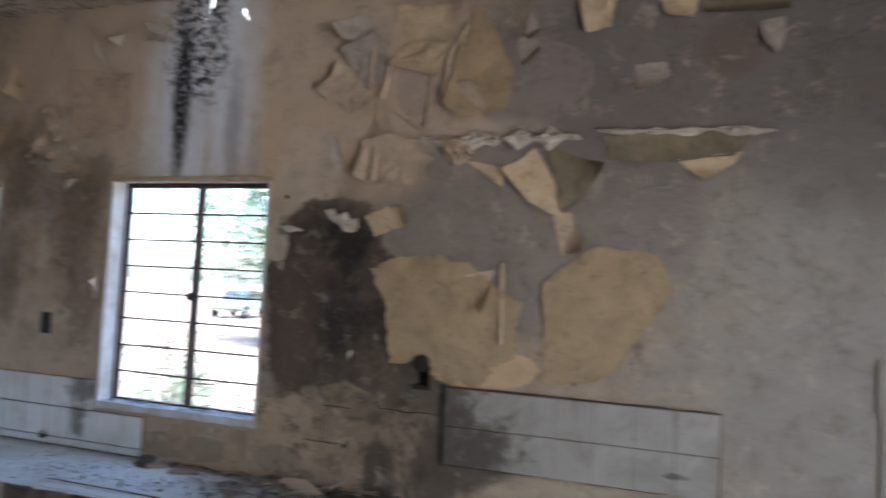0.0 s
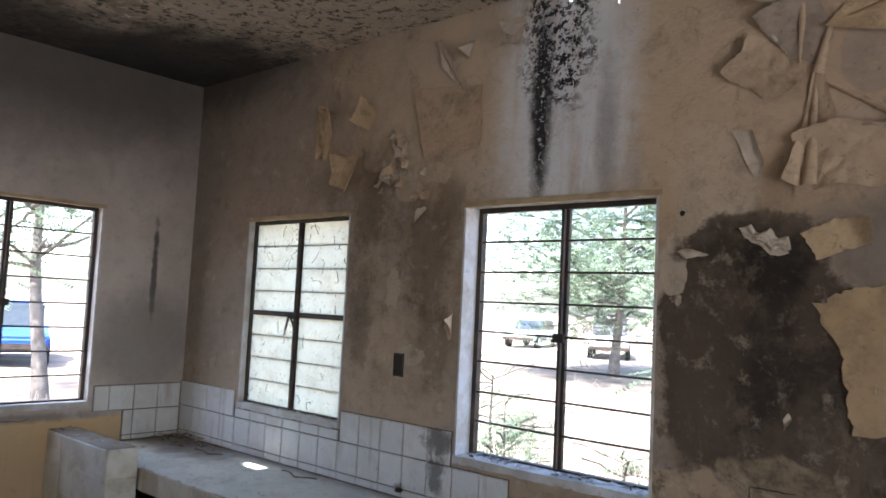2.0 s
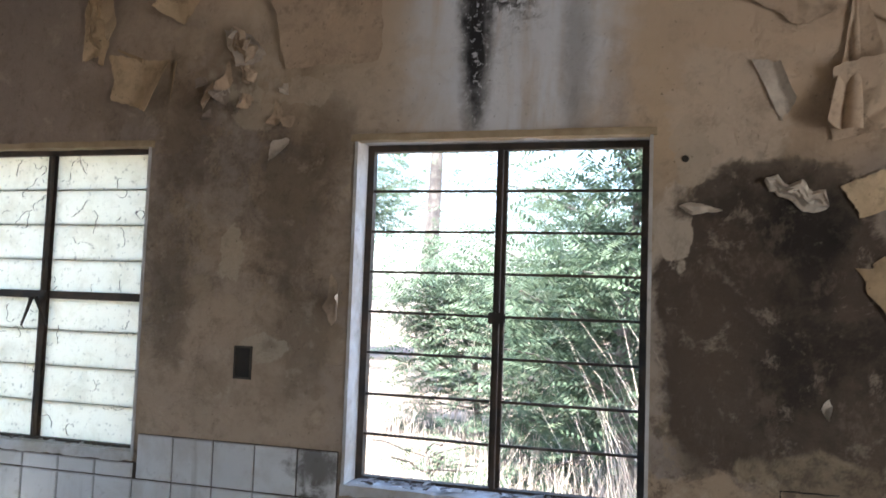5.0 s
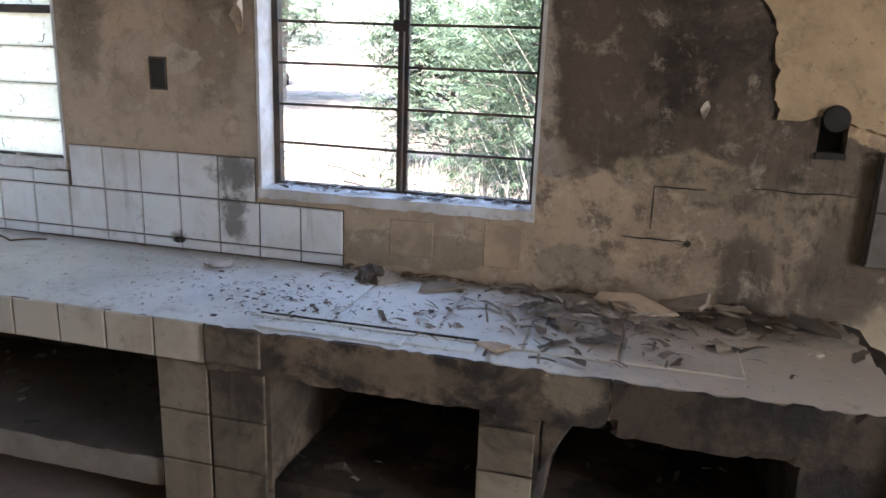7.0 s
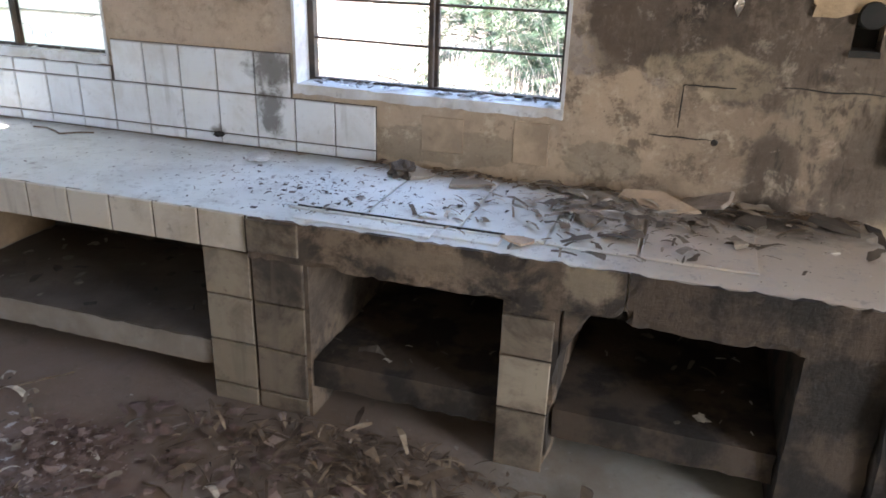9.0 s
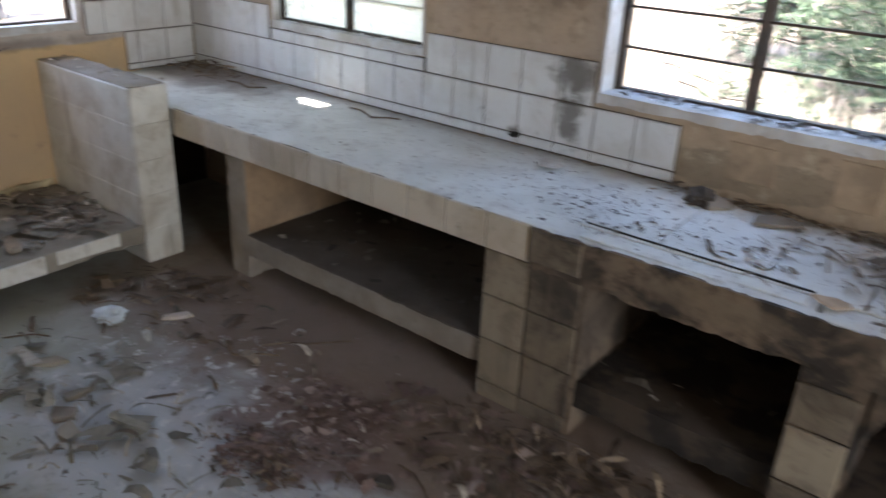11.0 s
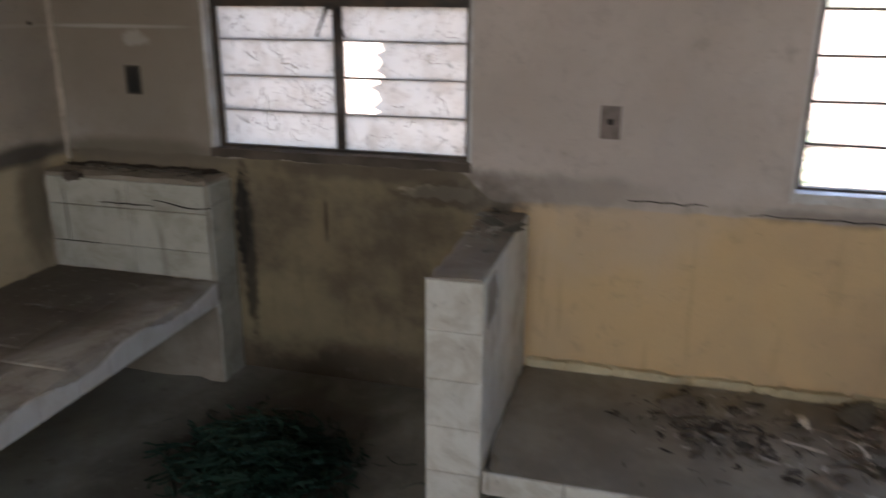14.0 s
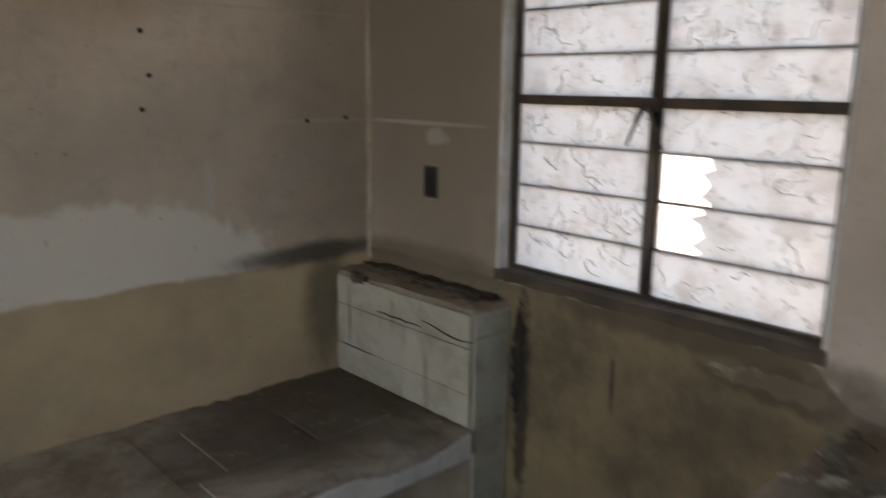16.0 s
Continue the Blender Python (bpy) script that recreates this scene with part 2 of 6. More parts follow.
    for x, z, rx, rz in ((2.12, 2.28, 0.1, 0.05), (2.3, 2.36, 0.12, 0.05), (2.05, 1.75, 0.05, 0.09), (2.48, 2.4, 0.09, 0.04), (3.66, 2.12, 0.06, 0.12), (2.2, 1.42, 0.09, 0.05)):
        c = m.stain(c, (x, 0, z), (rx, 0, rz), (0.5, 0.42, 0.32), 0.8, 0.06, 1.2, 9)
    # grime in clouds and speckles over the whole wall
    c = m.mix(m.ramp(m.noise(4.2, 12, 0.76, 0.25), 0.48, 0.68, 0, 0.36), c, (0.17, 0.13, 0.095))
    c = m.mix(m.ramp(m.noise(11, 12, 0.78, 0.2), 0.52, 0.64, 0, 0.34), c, (0.14, 0.11, 0.08))
    c = m.mix(m.ramp(m.noise(7, 12, 0.76, 0.3), 0.54, 0.66, 0, 0.4), c, (0.60, 0.50, 0.385))
    # upper wall lightened in colour for the daylight from the ceiling hole
    c = m.stain(c, (2.3, 0, 2.85), (0.75, 0, 0.38), (0.62, 0.50, 0.365), 0.6, 0.5, 0.8, 4)
    c = m.stain(c, (3.6, 0, 2.95), (0.5, 0, 0.3), (0.64, 0.53, 0.38), 0.5, 0.5, 0.8, 4)
    c = m.stain(c, (3.45, 0, 2.72), (1.05, 0, 0.55), (0.72, 0.575, 0.425), 0.55, 0.5, 0.6, 3)
    c = m.stain(c, (2.55, 0, 2.75), (0.5, 0, 0.4), (0.66, 0.55, 0.42), 0.45, 0.5, 0.7, 4)
    c = m.mix(m.num("MULTIPLY", m.spot((3.2, 0, 2.6), (1.4, 0, 0.6), 0.4, 0.5, 3), m.ramp(m.noise(5.5, 12, 0.76, 0.4), 0.52, 0.66, 0, 0.5)), c, (0.33, 0.25, 0.18))
    # lime streak below the leak, its blue-white raised to carry the skylight
    run = m.noise(9, 4, 0.6, 0.2, (1, 1, 0.12))
    c = m.mix(m.num("MULTIPLY", m.spot((3.08, 0, 2.72), (0.34, 0, 0.85), 0.4, 0.4, 5), m.ramp(run, 0.3, 0.55, 0.4, 1)), c, (0.84, 0.87, 0.92))
    c = m.mix(m.num("MULTIPLY", m.spot((2.955, 0, 2.64), (0.055, 0, 0.42), 0.5, 0.7, 11), m.ramp(run, 0.36, 0.54, 0.45, 1)), c, (0.035, 0.035, 0.038))
    c = m.mix(m.num("MULTIPLY", m.spot((3.03, 0, 2.95), (0.19, 0, 0.38), 0.35, 0.8, 9), m.ramp(m.noise(26, 8, 0.74), 0.475, 0.53)), c, (0.03, 0.03, 0.033))
    c = m.mix(m.num("MULTIPLY", m.spot((3.3, 0, 2.45), (0.05, 0, 0.3), 0.6, 0.7, 11), 0.5), c, (0.17, 0.155, 0.14))
    flecks = m.ramp(m.noise(34, 8, 0.74, 0.3), 0.55, 0.6, 0, 0.85)
    c = m.mix(m.num("MULTIPLY", m.spot((3.0, 0, 2.72), (0.14, 0, 0.5), 0.3, 0.6, 7), flecks), c, (0.72, 0.75, 0.8))
    # dark runs beside the burnt end of the worktop
    runs = m.ramp(m.noise(26, 6, 0.65, 0.3, (1, 1, 0.35)), 0.5, 0.66, 0, 0.7)
    c = m.mix(m.num("MULTIPLY", m.spot((4.38, 0, 0.98), (0.2, 0, 0.26), 0.5, 0.6, 6), runs), c, (0.028, 0.022, 0.018))
    # soot high up and damp low down
    c = m.stain(c, (0.1, 0, 3.3), (1.2, 0, 0.35), (0.05, 0.043, 0.038), 0.75, 0.5, 0.4, 3)
    c = m.mix(m.ramp(m.noise(55, 3), 0.66, 0.72, 0, 0.6), c, (0.05, 0.04, 0.03))
    h = m.num("ADD", m.num("MULTIPLY", fine, 0.6), m.num("MULTIPLY", m.noise(45, 6, 0.7), 0.4))
    h = m.num("ADD", h, m.num("MULTIPLY", m.num("SUBTRACT", isle, chip), 0.2))
    return m.done(c, 0.86, h, 0.02, 0.65)


def west_plaster():
    m = Mat("west_plaster")
    big, fine = m.noise(1.6, 8, 0.62, 0.4), m.noise(14, 8, 0.7, 0.4)
    c = m.mix(m.ramp(big, 0.35, 0.65), (0.59, 0.525, 0.485), (0.47, 0.415, 0.375))
    c = m.mix(m.ramp(fine, 0.5, 0.8, 0, 0.35), c, (0.19, 0.16, 0.135))
    # ochre dado between the two low partitions, olive, dirtier and painted with shade beyond
    edge = m.num("MULTIPLY", m.num("SUBTRACT", m.noise(6, 5), 0.5), 0.05)
    z = m.vec("DOT_PRODUCT", m.pos, (0, 0, 1))
    y = m.vec("DOT_PRODUCT", m.pos, (0, 1, 0))
    rise = m.ramp(y, -2.78, -2.95, 0, 0.105)
    dado = m.ramp(m.num("SUBTRACT", m.num("ADD", z, edge), rise), 0.875, 0.86)
    ochre = m.mix(m.ramp(m.noise(2.6, 6, 0.6, 0.4), 0.35, 0.7), (0.64, 0.455, 0.25), (0.55, 0.40, 0.24))
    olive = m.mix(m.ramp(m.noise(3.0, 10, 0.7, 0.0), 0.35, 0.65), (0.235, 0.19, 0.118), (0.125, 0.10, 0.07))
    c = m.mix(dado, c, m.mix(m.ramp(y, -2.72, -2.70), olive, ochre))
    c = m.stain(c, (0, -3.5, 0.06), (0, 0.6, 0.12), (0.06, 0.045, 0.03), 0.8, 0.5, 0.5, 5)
    c = m.stain(c, (0, -3.7, 0.3), (0, 0.3, 0.2), (0.30, 0.25, 0.15), 0.5, 0.4, 0.8, 7)
    c = m.stain(c, (0, -2.5, 0.92), (0, 0.3, 0.06), (0.14, 0.115, 0.09), 0.7, 0.5, 0.8, 8)
    c = m.stain(c, (0, -1.25, 0.885), (0, 0.7, 0.025), (0.13, 0.11, 0.095), 0.55, 0.6, 1.2, 9)
    c = m.stain(c, (0, -4.4, 0.98), (0, 0.4, 0.05), (0.035, 0.03, 0.025), 0.8, 0.5, 0.5, 5)
    c = m.stain(c, (0, -0.27, 1.8), (0, 0.02, 0.33), (0.03, 0.03, 0.03), 0.8, 0.4, 0.9, 12)
    c = m.stain(c, (0, -0.3, 1.35), (0, 0.35, 0.35), (0.20, 0.19, 0.175), 0.6, 0.4, 0.5, 4)
    c = m.stain(c, (0, -1.0, 3.2), (0, 1.7, 0.65), (0.07, 0.062, 0.055), 0.85, 0.6, 0.3, 3)
    # plaster darkened towards the south corner to hold its shade
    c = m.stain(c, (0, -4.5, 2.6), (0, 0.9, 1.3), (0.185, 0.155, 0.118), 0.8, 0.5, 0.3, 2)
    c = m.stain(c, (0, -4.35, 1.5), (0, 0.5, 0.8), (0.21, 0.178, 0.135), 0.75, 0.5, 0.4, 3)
    c = m.stain(c, (0, -4.45, 1.5), (0, 0.32, 0.008), (0.45, 0.42, 0.38), 0.6, 0.5, 0.4, 9)
    c = m.stain(c, (0, -4.33, 1.45), (0, 0.05, 0.035), (0.42, 0.385, 0.34), 0.7, 0.3, 1.3, 14)
    c = m.stain(c, (0, -3.2, 0.95), (0, 0.55, 0.04), (0.10, 0.08, 0.06), 0.7, 0.5, 1.0, 9)
    c = m.stain(c, (0, -3.87, 0.55), (0, 0.03, 0.36), (0.03, 0.025, 0.02), 0.85, 0.4, 1.1, 14)
    c = m.stain(c, (0, -3.5, 0.73), (0, 0.008, 0.09), (0.05, 0.04, 0.03), 0.85, 0.4, 0.6, 14)
    c = m.stain(c, (0, -3.0, 0.88), (0, 0.16, 0.03), (0.48, 0.41, 0.32), 0.7, 0.1, 1.2, 14)
    # west wall blackened below the worktop too, as shade in the end bay
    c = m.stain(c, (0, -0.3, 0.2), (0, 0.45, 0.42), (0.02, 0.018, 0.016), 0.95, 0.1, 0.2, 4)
    c = m.stain(c, (0, -3.895, 0.70), (0, 0.03, 0.2), (0.012, 0.011, 0.01), 0.95, 0.2, 1.3, 18)
    c = m.stain(c, (0, -1.1, 0.5), (0, 0.28, 0.32), (0.47, 0.345, 0.22), 0.6, 0.4, 0.5, 5)
    c = m.stain(c, (0, -2.1, 0.55), (0, 0.5, 0.3), (0.64, 0.45, 0.24), 0.5, 0.5, 0.7, 4)
    c = m.stain(c, (0, -2.9, 0.87), (0, 0.28, 0.05), (0.07, 0.055, 0.04), 0.75, 0.4, 1.2, 10)
    c = m.stain(c, (0, -2.35, 1.2), (0, 0.5, 0.5), (0.50, 0.44, 0.40), 0.5, 0.5, 0.6, 4)
    c = m.mix(m.ramp(m.noise(8, 12, 0.76, 0.3), 0.54, 0.68, 0, 0.3), c, (0.2, 0.165, 0.135))
    drip = m.noise(16, 3, 0.5, 0.2, (1, 1, 0.07))
    c = m.mix(m.num("MULTIPLY", m.ramp(z, 1.0, 0.7, 0, 0.22), m.ramp(drip, 0.6, 0.74)), c, (0.10, 0.075, 0.045))
    c = m.mix(m.ramp(m.noise(60, 3), 0.68, 0.74, 0, 0.5), c, (0.06, 0.05, 0.04))
    return m.done(c, 0.85, m.num("ADD", fine, m.noise(50, 5)), 0.006, 0.4)


def south_plaster():
    m = Mat("south_plaster")
    c = m.mix(m.ramp(m.noise(1.4, 8, 0.62, 0.5), 0.35, 0.65), (0.76, 0.675, 0.57), (0.58, 0.505, 0.42))
    c = m.mix(m.ramp(m.noise(11, 8, 0.7), 0.5, 0.8, 0, 0.35), c, (0.17, 0.14, 0.11))
    z = m.num("ADD", m.vec("DOT_PRODUCT", m.pos, (0, 0, 1)), m.num("MULTIPLY", m.num("SUBTRACT", m.noise(5, 5), 0.5), 0.06))
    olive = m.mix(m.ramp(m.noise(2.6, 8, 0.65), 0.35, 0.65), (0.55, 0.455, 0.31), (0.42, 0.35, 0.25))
    c = m.mix(m.ramp(m.noise(3.5, 12, 0.74, 0.4), 0.5, 0.68, 0, 0.4), c, (0.33, 0.285, 0.235))
    # painted shade in the corner by the west wall
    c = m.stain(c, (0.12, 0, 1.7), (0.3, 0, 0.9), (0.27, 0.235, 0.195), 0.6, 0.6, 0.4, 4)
    c = m.stain(c, (0.75, 0, 1.32), (0.75, 0, 0.35), (0.34, 0.315, 0.29), 0.5, 0.4, 0.5, 4)
    c = m.stain(c, (1.25, 0, 1.04), (0.78, 0, 0.2), (0.72, 0.70, 0.67), 0.95, 0.12, 0.6, 6)
    c = m.stain(c, (0.71, 0, 1.28), (0.022, 0, 0.09), (0.55, 0.53, 0.5), 0.85, 0.3, 0.7, 9)
    c = m.stain(c, (0.62, 0, 1.5), (0.06, 0, 0.025), (0.5, 0.47, 0.43), 0.7, 0.4, 0.9, 9)
    c = m.mix(m.ramp(z, 0.965, 0.945), c, olive)
    c = m.stain(c, (0.4, 0, 1.5), (0.55, 0, 0.008), (0.5, 0.46, 0.41), 0.5, 0.5, 0.4, 9)
    c = m.stain(c, (0.4, 0, 1.9), (0.45, 0, 0.006), (0.5, 0.46, 0.41), 0.4, 0.5, 0.4, 9)
    c = m.stain(c, (0.25, 0, 0.98), (0.35, 0, 0.04), (0.04, 0.034, 0.028), 0.8, 0.5, 0.5, 6)
    c = m.stain(c, (0.22, 0, 0.75), (0.1, 0, 0.25), (0.09, 0.075, 0.06), 0.7, 0.5, 0.6, 5)
    c = m.stain(c, (1.1, 0, 2.1), (0.3, 0, 0.25), (0.32, 0.22, 0.12), 0.4, 0.5, 0.6, 4)
    c = m.mix(m.ramp(m.noise(60, 3), 0.68, 0.74, 0, 0.5), c, (0.06, 0.05, 0.04))
    return m.done(c, 0.86, m.noise(40, 6, 0.7), 0.005, 0.4)


def ceiling_plaster():
    m = Mat("ceiling_plaster")
    c = m.mix(m.ramp(m.noise(2.2, 10, 0.72, 0.3), 0.38, 0.6), (0.46, 0.385, 0.30), (0.22, 0.185, 0.15))
    c = m.mix(m.ramp(m.noise(8, 8, 0.7, 1.0), 0.5, 0.62), c, (0.56, 0.46, 0.35))
    c = m.stain(c, (2.3, -0.8, 0), (1.4, 1.0, 0), (0.64, 0.53, 0.41), 0.75, 0.4, 1.2, 5)
    c = m.mix(m.ramp(m.noise(16, 8, 0.7, 1.0), 0.57, 0.66), c, (0.72, 0.64, 0.53))
    c = m.mix(m.ramp(m.noise(20, 6, 0.7), 0.52, 0.62, 0, 0.85), c, (0.03, 0.026, 0.022))
    c = m.stain(c, (0.3, -0.3, 0), (0.9, 0.7, 0), (0.03, 0.028, 0.025), 0.92, 0.35, 0.5, 3)
    c = m.stain(c, (0.2, -1.8, 0), (0.6, 1.6, 0), (0.05, 0.045, 0.04), 0.85, 0.4, 0.5, 3)
    return m.done(c, 0.9, m.noise(7, 10, 0.72, 0.8), 0.06, 0.9)


def floor_concrete():
    m = Mat("floor_concrete")
    c = m.mix(m.ramp(m.noise(1.7, 8, 0.62, 0.4), 0.35, 0.65), (0.39, 0.385, 0.34), (0.29, 0.28, 0.24))
    c = m.stain(c, (1.5, -2.1, 0), (1.1, 0.8, 0), (0.36, 0.38, 0.32), 0.6, 0.4, 0.6, 2)
    c = m.stain(c, (2.0, -0.75, 0), (1.5, 0.62, 0), (0.20, 0.148, 0.11), 0.88, 0.35, 0.6, 4)
    c = m.stain(c, (2.7, -0.9, 0), (1.3, 0.55, 0), (0.22, 0.165, 0.125), 0.6, 0.4, 0.8, 6)
    c = m.stain(c, (2.15, -1.6, 0), (0.75, 0.38, 0), (0.51, 0.535, 0.555), 0.8, 0.4, 0.8, 5)
    c = m.stain(c, (2.28, -1.22, 0), (0.3, 0.24, 0), (0.19, 0.125, 0.10), 0.8, 0.3, 0.9, 7)
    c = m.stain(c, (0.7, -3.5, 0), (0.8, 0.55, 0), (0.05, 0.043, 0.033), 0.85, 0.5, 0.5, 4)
    c = m.mix(m.num("MULTIPLY", m.spot((1.85, -1.4, 0), (0.6, 0.4, 0), 0.4, 0.6, 4), m.ramp(m.noise(17, 7, 0.65, 0.6), 0.56, 0.63)), c, (0.6, 0.6, 0.58))
    c = m.mix(m.ramp(m.noise(26, 6, 0.7), 0.62, 0.72, 0, 0.6), c, (0.44, 0.43, 0.39))
    c = m.mix(m.ramp(m.noise(12, 8, 0.72), 0.55, 0.75, 0, 0.6), c, (0.10, 0.085, 0.065))
    return m.done(c, m.ramp(m.noise(5, 6), 0.3, 0.7, 0.6, 0.9), m.noise(30, 7, 0.7), 0.006, 0.6)


def glazed_tile(name, glaze, dirty, dirt=0.5, rough=0.28, smuts=()):
    m = Mat(name)
    c = m.mix(m.ramp(m.random(), 0, 1, 0, 0.6), glaze, tuple(v * 0.88 for v in glaze))
    c = m.mix(m.ramp(m.noise(5, 8, 0.68, 0.5), 0.42, 0.68, 0, dirt), c, dirty)
    c = m.mix(m.ramp(m.noise(24, 7, 0.7), 0.58, 0.75, 0, 0.7 * dirt), c, (0.10, 0.08, 0.06))
    c = m.mix(m.num("MULTIPLY", m.ramp(m.noise(15, 3, 0.5, 0.2, (1, 1, 0.1)), 0.6, 0.72), dirt * 0.6), c, (0.15, 0.12, 0.09))
    for x, z, rx, rz in smuts:
        c = m.stain(c, (x, 0, z), (rx, 0, rz), (0.09, 0.077, 0.064), 0.8, 0.5, 1.6, 16)
    return m.done(c, m.ramp(m.noise(9, 6), 0.3, 0.7, rough, rough + 0.35), m.noise(30, 5), 0.0008, 0.3)


def dusty_top():
    m = Mat("dusty_worktop")
    c = m.mix(m.ramp(m.noise(2.2, 8, 0.65, 0.5), 0.35, 0.65), (0.76, 0.79, 0.765), (0.63, 0.65, 0.62))
    c = m.stain(c, (4.5, -0.3, 0), (0.85, 0.8, 0), (0.52, 0.43, 0.335), 0.85, 0.35, 0.5, 3)
    c = m.stain(c, (0.3, -0.15, 0), (0.6, 0.25, 0), (0.13, 0.10, 0.085), 0.8, 0.5, 0.7, 6)
    c = m.stain(c, (4.2, -0.06, 0), (0.34, 0.17, 0), (0.04, 0.033, 0.027), 0.95, 0.5, 0.7, 6)
    c = m.stain(c, (2.2, 0.02, 0), (2.6, 0.09, 0), (0.20, 0.155, 0.12), 0.6, 0.7, 0.8, 7)
    c = m.mix(m.ramp(m.noise(7, 10, 0.76), 0.5, 0.68, 0, 0.5), c, (0.40, 0.385, 0.36))
    c = m.mix(m.ramp(m.noise(24, 8, 0.74), 0.55, 0.66, 0, 0.5), c, (0.24, 0.22, 0.2))
    c = m.mix(m.ramp(m.noise(38, 5, 0.7), 0.63, 0.7, 0, 0.7), c, (0.62, 0.62, 0.6))
    return m.done(c, m.ramp(m.noise(4, 6), 0.3, 0.7, 0.5, 0.8), m.noise(40, 6, 0.7), 0.003, 0.5)


def burnt_masonry():
    m = Mat("burnt_masonry")
    c = m.mix(m.ramp(m.noise(5.5, 9, 0.7, 0.3), 0.42, 0.58), (0.21, 0.155, 0.108), (0.045, 0.036, 0.029))
    c = m.stain(c, (4.15, 0, 0.55), (0.5, 0, 0.28), (0.03, 0.026, 0.023), 0.92, 0.4, 0.7, 5)
    c = m.stain(c, (2.82, 0, 0.5), (0.16, 0, 0.3), (0.10, 0.078, 0.06), 0.7, 0.4, 0.8, 6)
    c = m.mix(m.ramp(m.noise(14, 8, 0.7), 0.5, 0.72, 0, 0.8), c, (0.045, 0.036, 0.03))
    c = m.mix(m.ramp(m.noise(9, 8, 0.7, 0.8), 0.62, 0.7, 0, 0.6), c, (0.27, 0.21, 0.15))
    c = m.stain(c, (3.77, 0, 0.65), (0.085, 0, 0.048), (0.31, 0.25, 0.175), 0.6, 0.3, 1.2, 12)
    c = m.stain(c, (3.3, 0, 0.64), (0.2, 0, 0.04), (0.19, 0.145, 0.10), 0.6, 0.3, 0.9, 9)
    return m.done(c, 0.9, m.noise(22, 8, 0.7), 0.012, 0.7)


def low_counter_top():
    m = Mat("grey_brown_slab")
    c = m.mix(m.ramp(m.noise(2.2, 8, 0.66, 0.4), 0.36, 0.64), (0.46, 0.435, 0.395), (0.24, 0.205, 0.165))
    # slab colour falls off into the corner as shade
    c = m.stain(c, (0.4, -4.45, 0), (0.65, 0.4, 0), (0.085, 0.068, 0.054), 0.85, 0.5, 0.5, 4)
    c = m.mix(m.ramp(m.noise(9, 10, 0.75, 0.3), 0.5, 0.66, 0, 0.5), c, (0.14, 0.115, 0.09))
    c = m.mix(m.ramp(m.noise(34, 6, 0.7), 0.58, 0.7, 0, 0.4), c, (0.5, 0.47, 0.42))
    return m.done(c, 0.85, m.noise(26, 7, 0.7), 0.006, 0.6)


def leaf_matter(name, a, b, thin=0.35):
    m = Mat(name)
    c = m.mix(m.island(), a, b)
    c = m.mix(m.ramp(m.noise(1.2, 3), 0.4, 0.65, 0, 0.5), c, tuple(v * 0.55 for v in a))
    out = m.done(c, 0.6)
    t = m.nt.nodes.new("ShaderNodeBsdfTranslucent")
    m.put(t.inputs[0], c)
    mx = m.nt.nodes.new("ShaderNodeMixShader")
    mx.inputs[0].default_value = thin
    m.nt.links.new(m.bsdf.outputs[0], mx.inputs[1])
    m.nt.links.new(t.outputs[0], mx.inputs[2])
    m.nt.links.new(mx.outputs[0], m.nt.nodes["Material Output"].inputs[0])
    return out


def frosted(name, clean, dirty):
    m = Mat(name)
    c = m.mix(m.ramp(m.noise(12, 8, 0.7, 0.5), 0.44, 0.68, 0, 0.8), clean, dirty)
    c = m.mix(m.ramp(m.noise(40, 5, 0.7), 0.56, 0.68, 0, 0.75), c, tuple(v * 0.5 for v in dirty))
    out = m.done(c, 0.5, m.noise(60, 4), 0.002, 0.5)
    t = m.nt.nodes.new("ShaderNodeBsdfTranslucent")
    m.put(t.inputs[0], c)
    mx = m.nt.nodes.new("ShaderNodeMixShader")
    mx.inputs[0].default_value = 0.86
    m.nt.links.new(m.bsdf.outputs[0], mx.inputs[1])
    m.nt.links.new(t.outputs[0], mx.inputs[2])
    m.nt.links.new(mx.outputs[0], m.nt.nodes["Material Output"].inputs[0])
    return out


def flakes(name, a, b, c2):
    m = Mat(name)
    r = m.island()
    c = m.mix(m.ramp(r, 0.2, 0.75), a, b)
    c = m.mix(m.ramp(r, 0.82, 0.9), c, c2)
    c = m.mix(m.ramp(m.noise(30, 5), 0.4, 0.75, 0, 0.5), c, tuple(v * 0.5 for v in a))
    return m.done(c, 0.85, m.noise(70, 4), 0.002, 0.4)


M_NORTH, M_WEST, M_SOUTH, M_CEIL, M_FLOOR = north_plaster(), west_plaster(), south_plaster(), ceiling_plaster(), floor_concrete()
M_EAST = two_tone("east_plaster", (0.36, 0.33, 0.29), (0.28, 0.25, 0.21), 1.5)
M_TILE = glazed_tile("white_glazed_tile", (0.70, 0.71, 0.71), (0.46, 0.43, 0.39), 0.5, 0.28, ((2.43, 1.03, 0.09, 0.07), (2.42, 0.85, 0.05, 0.08), (2.18, 0.75, 0.03, 0.02)))
M_TILE_PALE = glazed_tile("cream_glazed_tile", (0.66, 0.645, 0.585), (0.40, 0.355, 0.285), 0.75)
# pale tile dimmed to put the shade of the south-west corner into it
M_TILE_DIM = glazed_tile("grey_green_worn_shaded_tile", (0.47, 0.47, 0.415), (0.29, 0.27, 0.215), 0.8, 0.45)
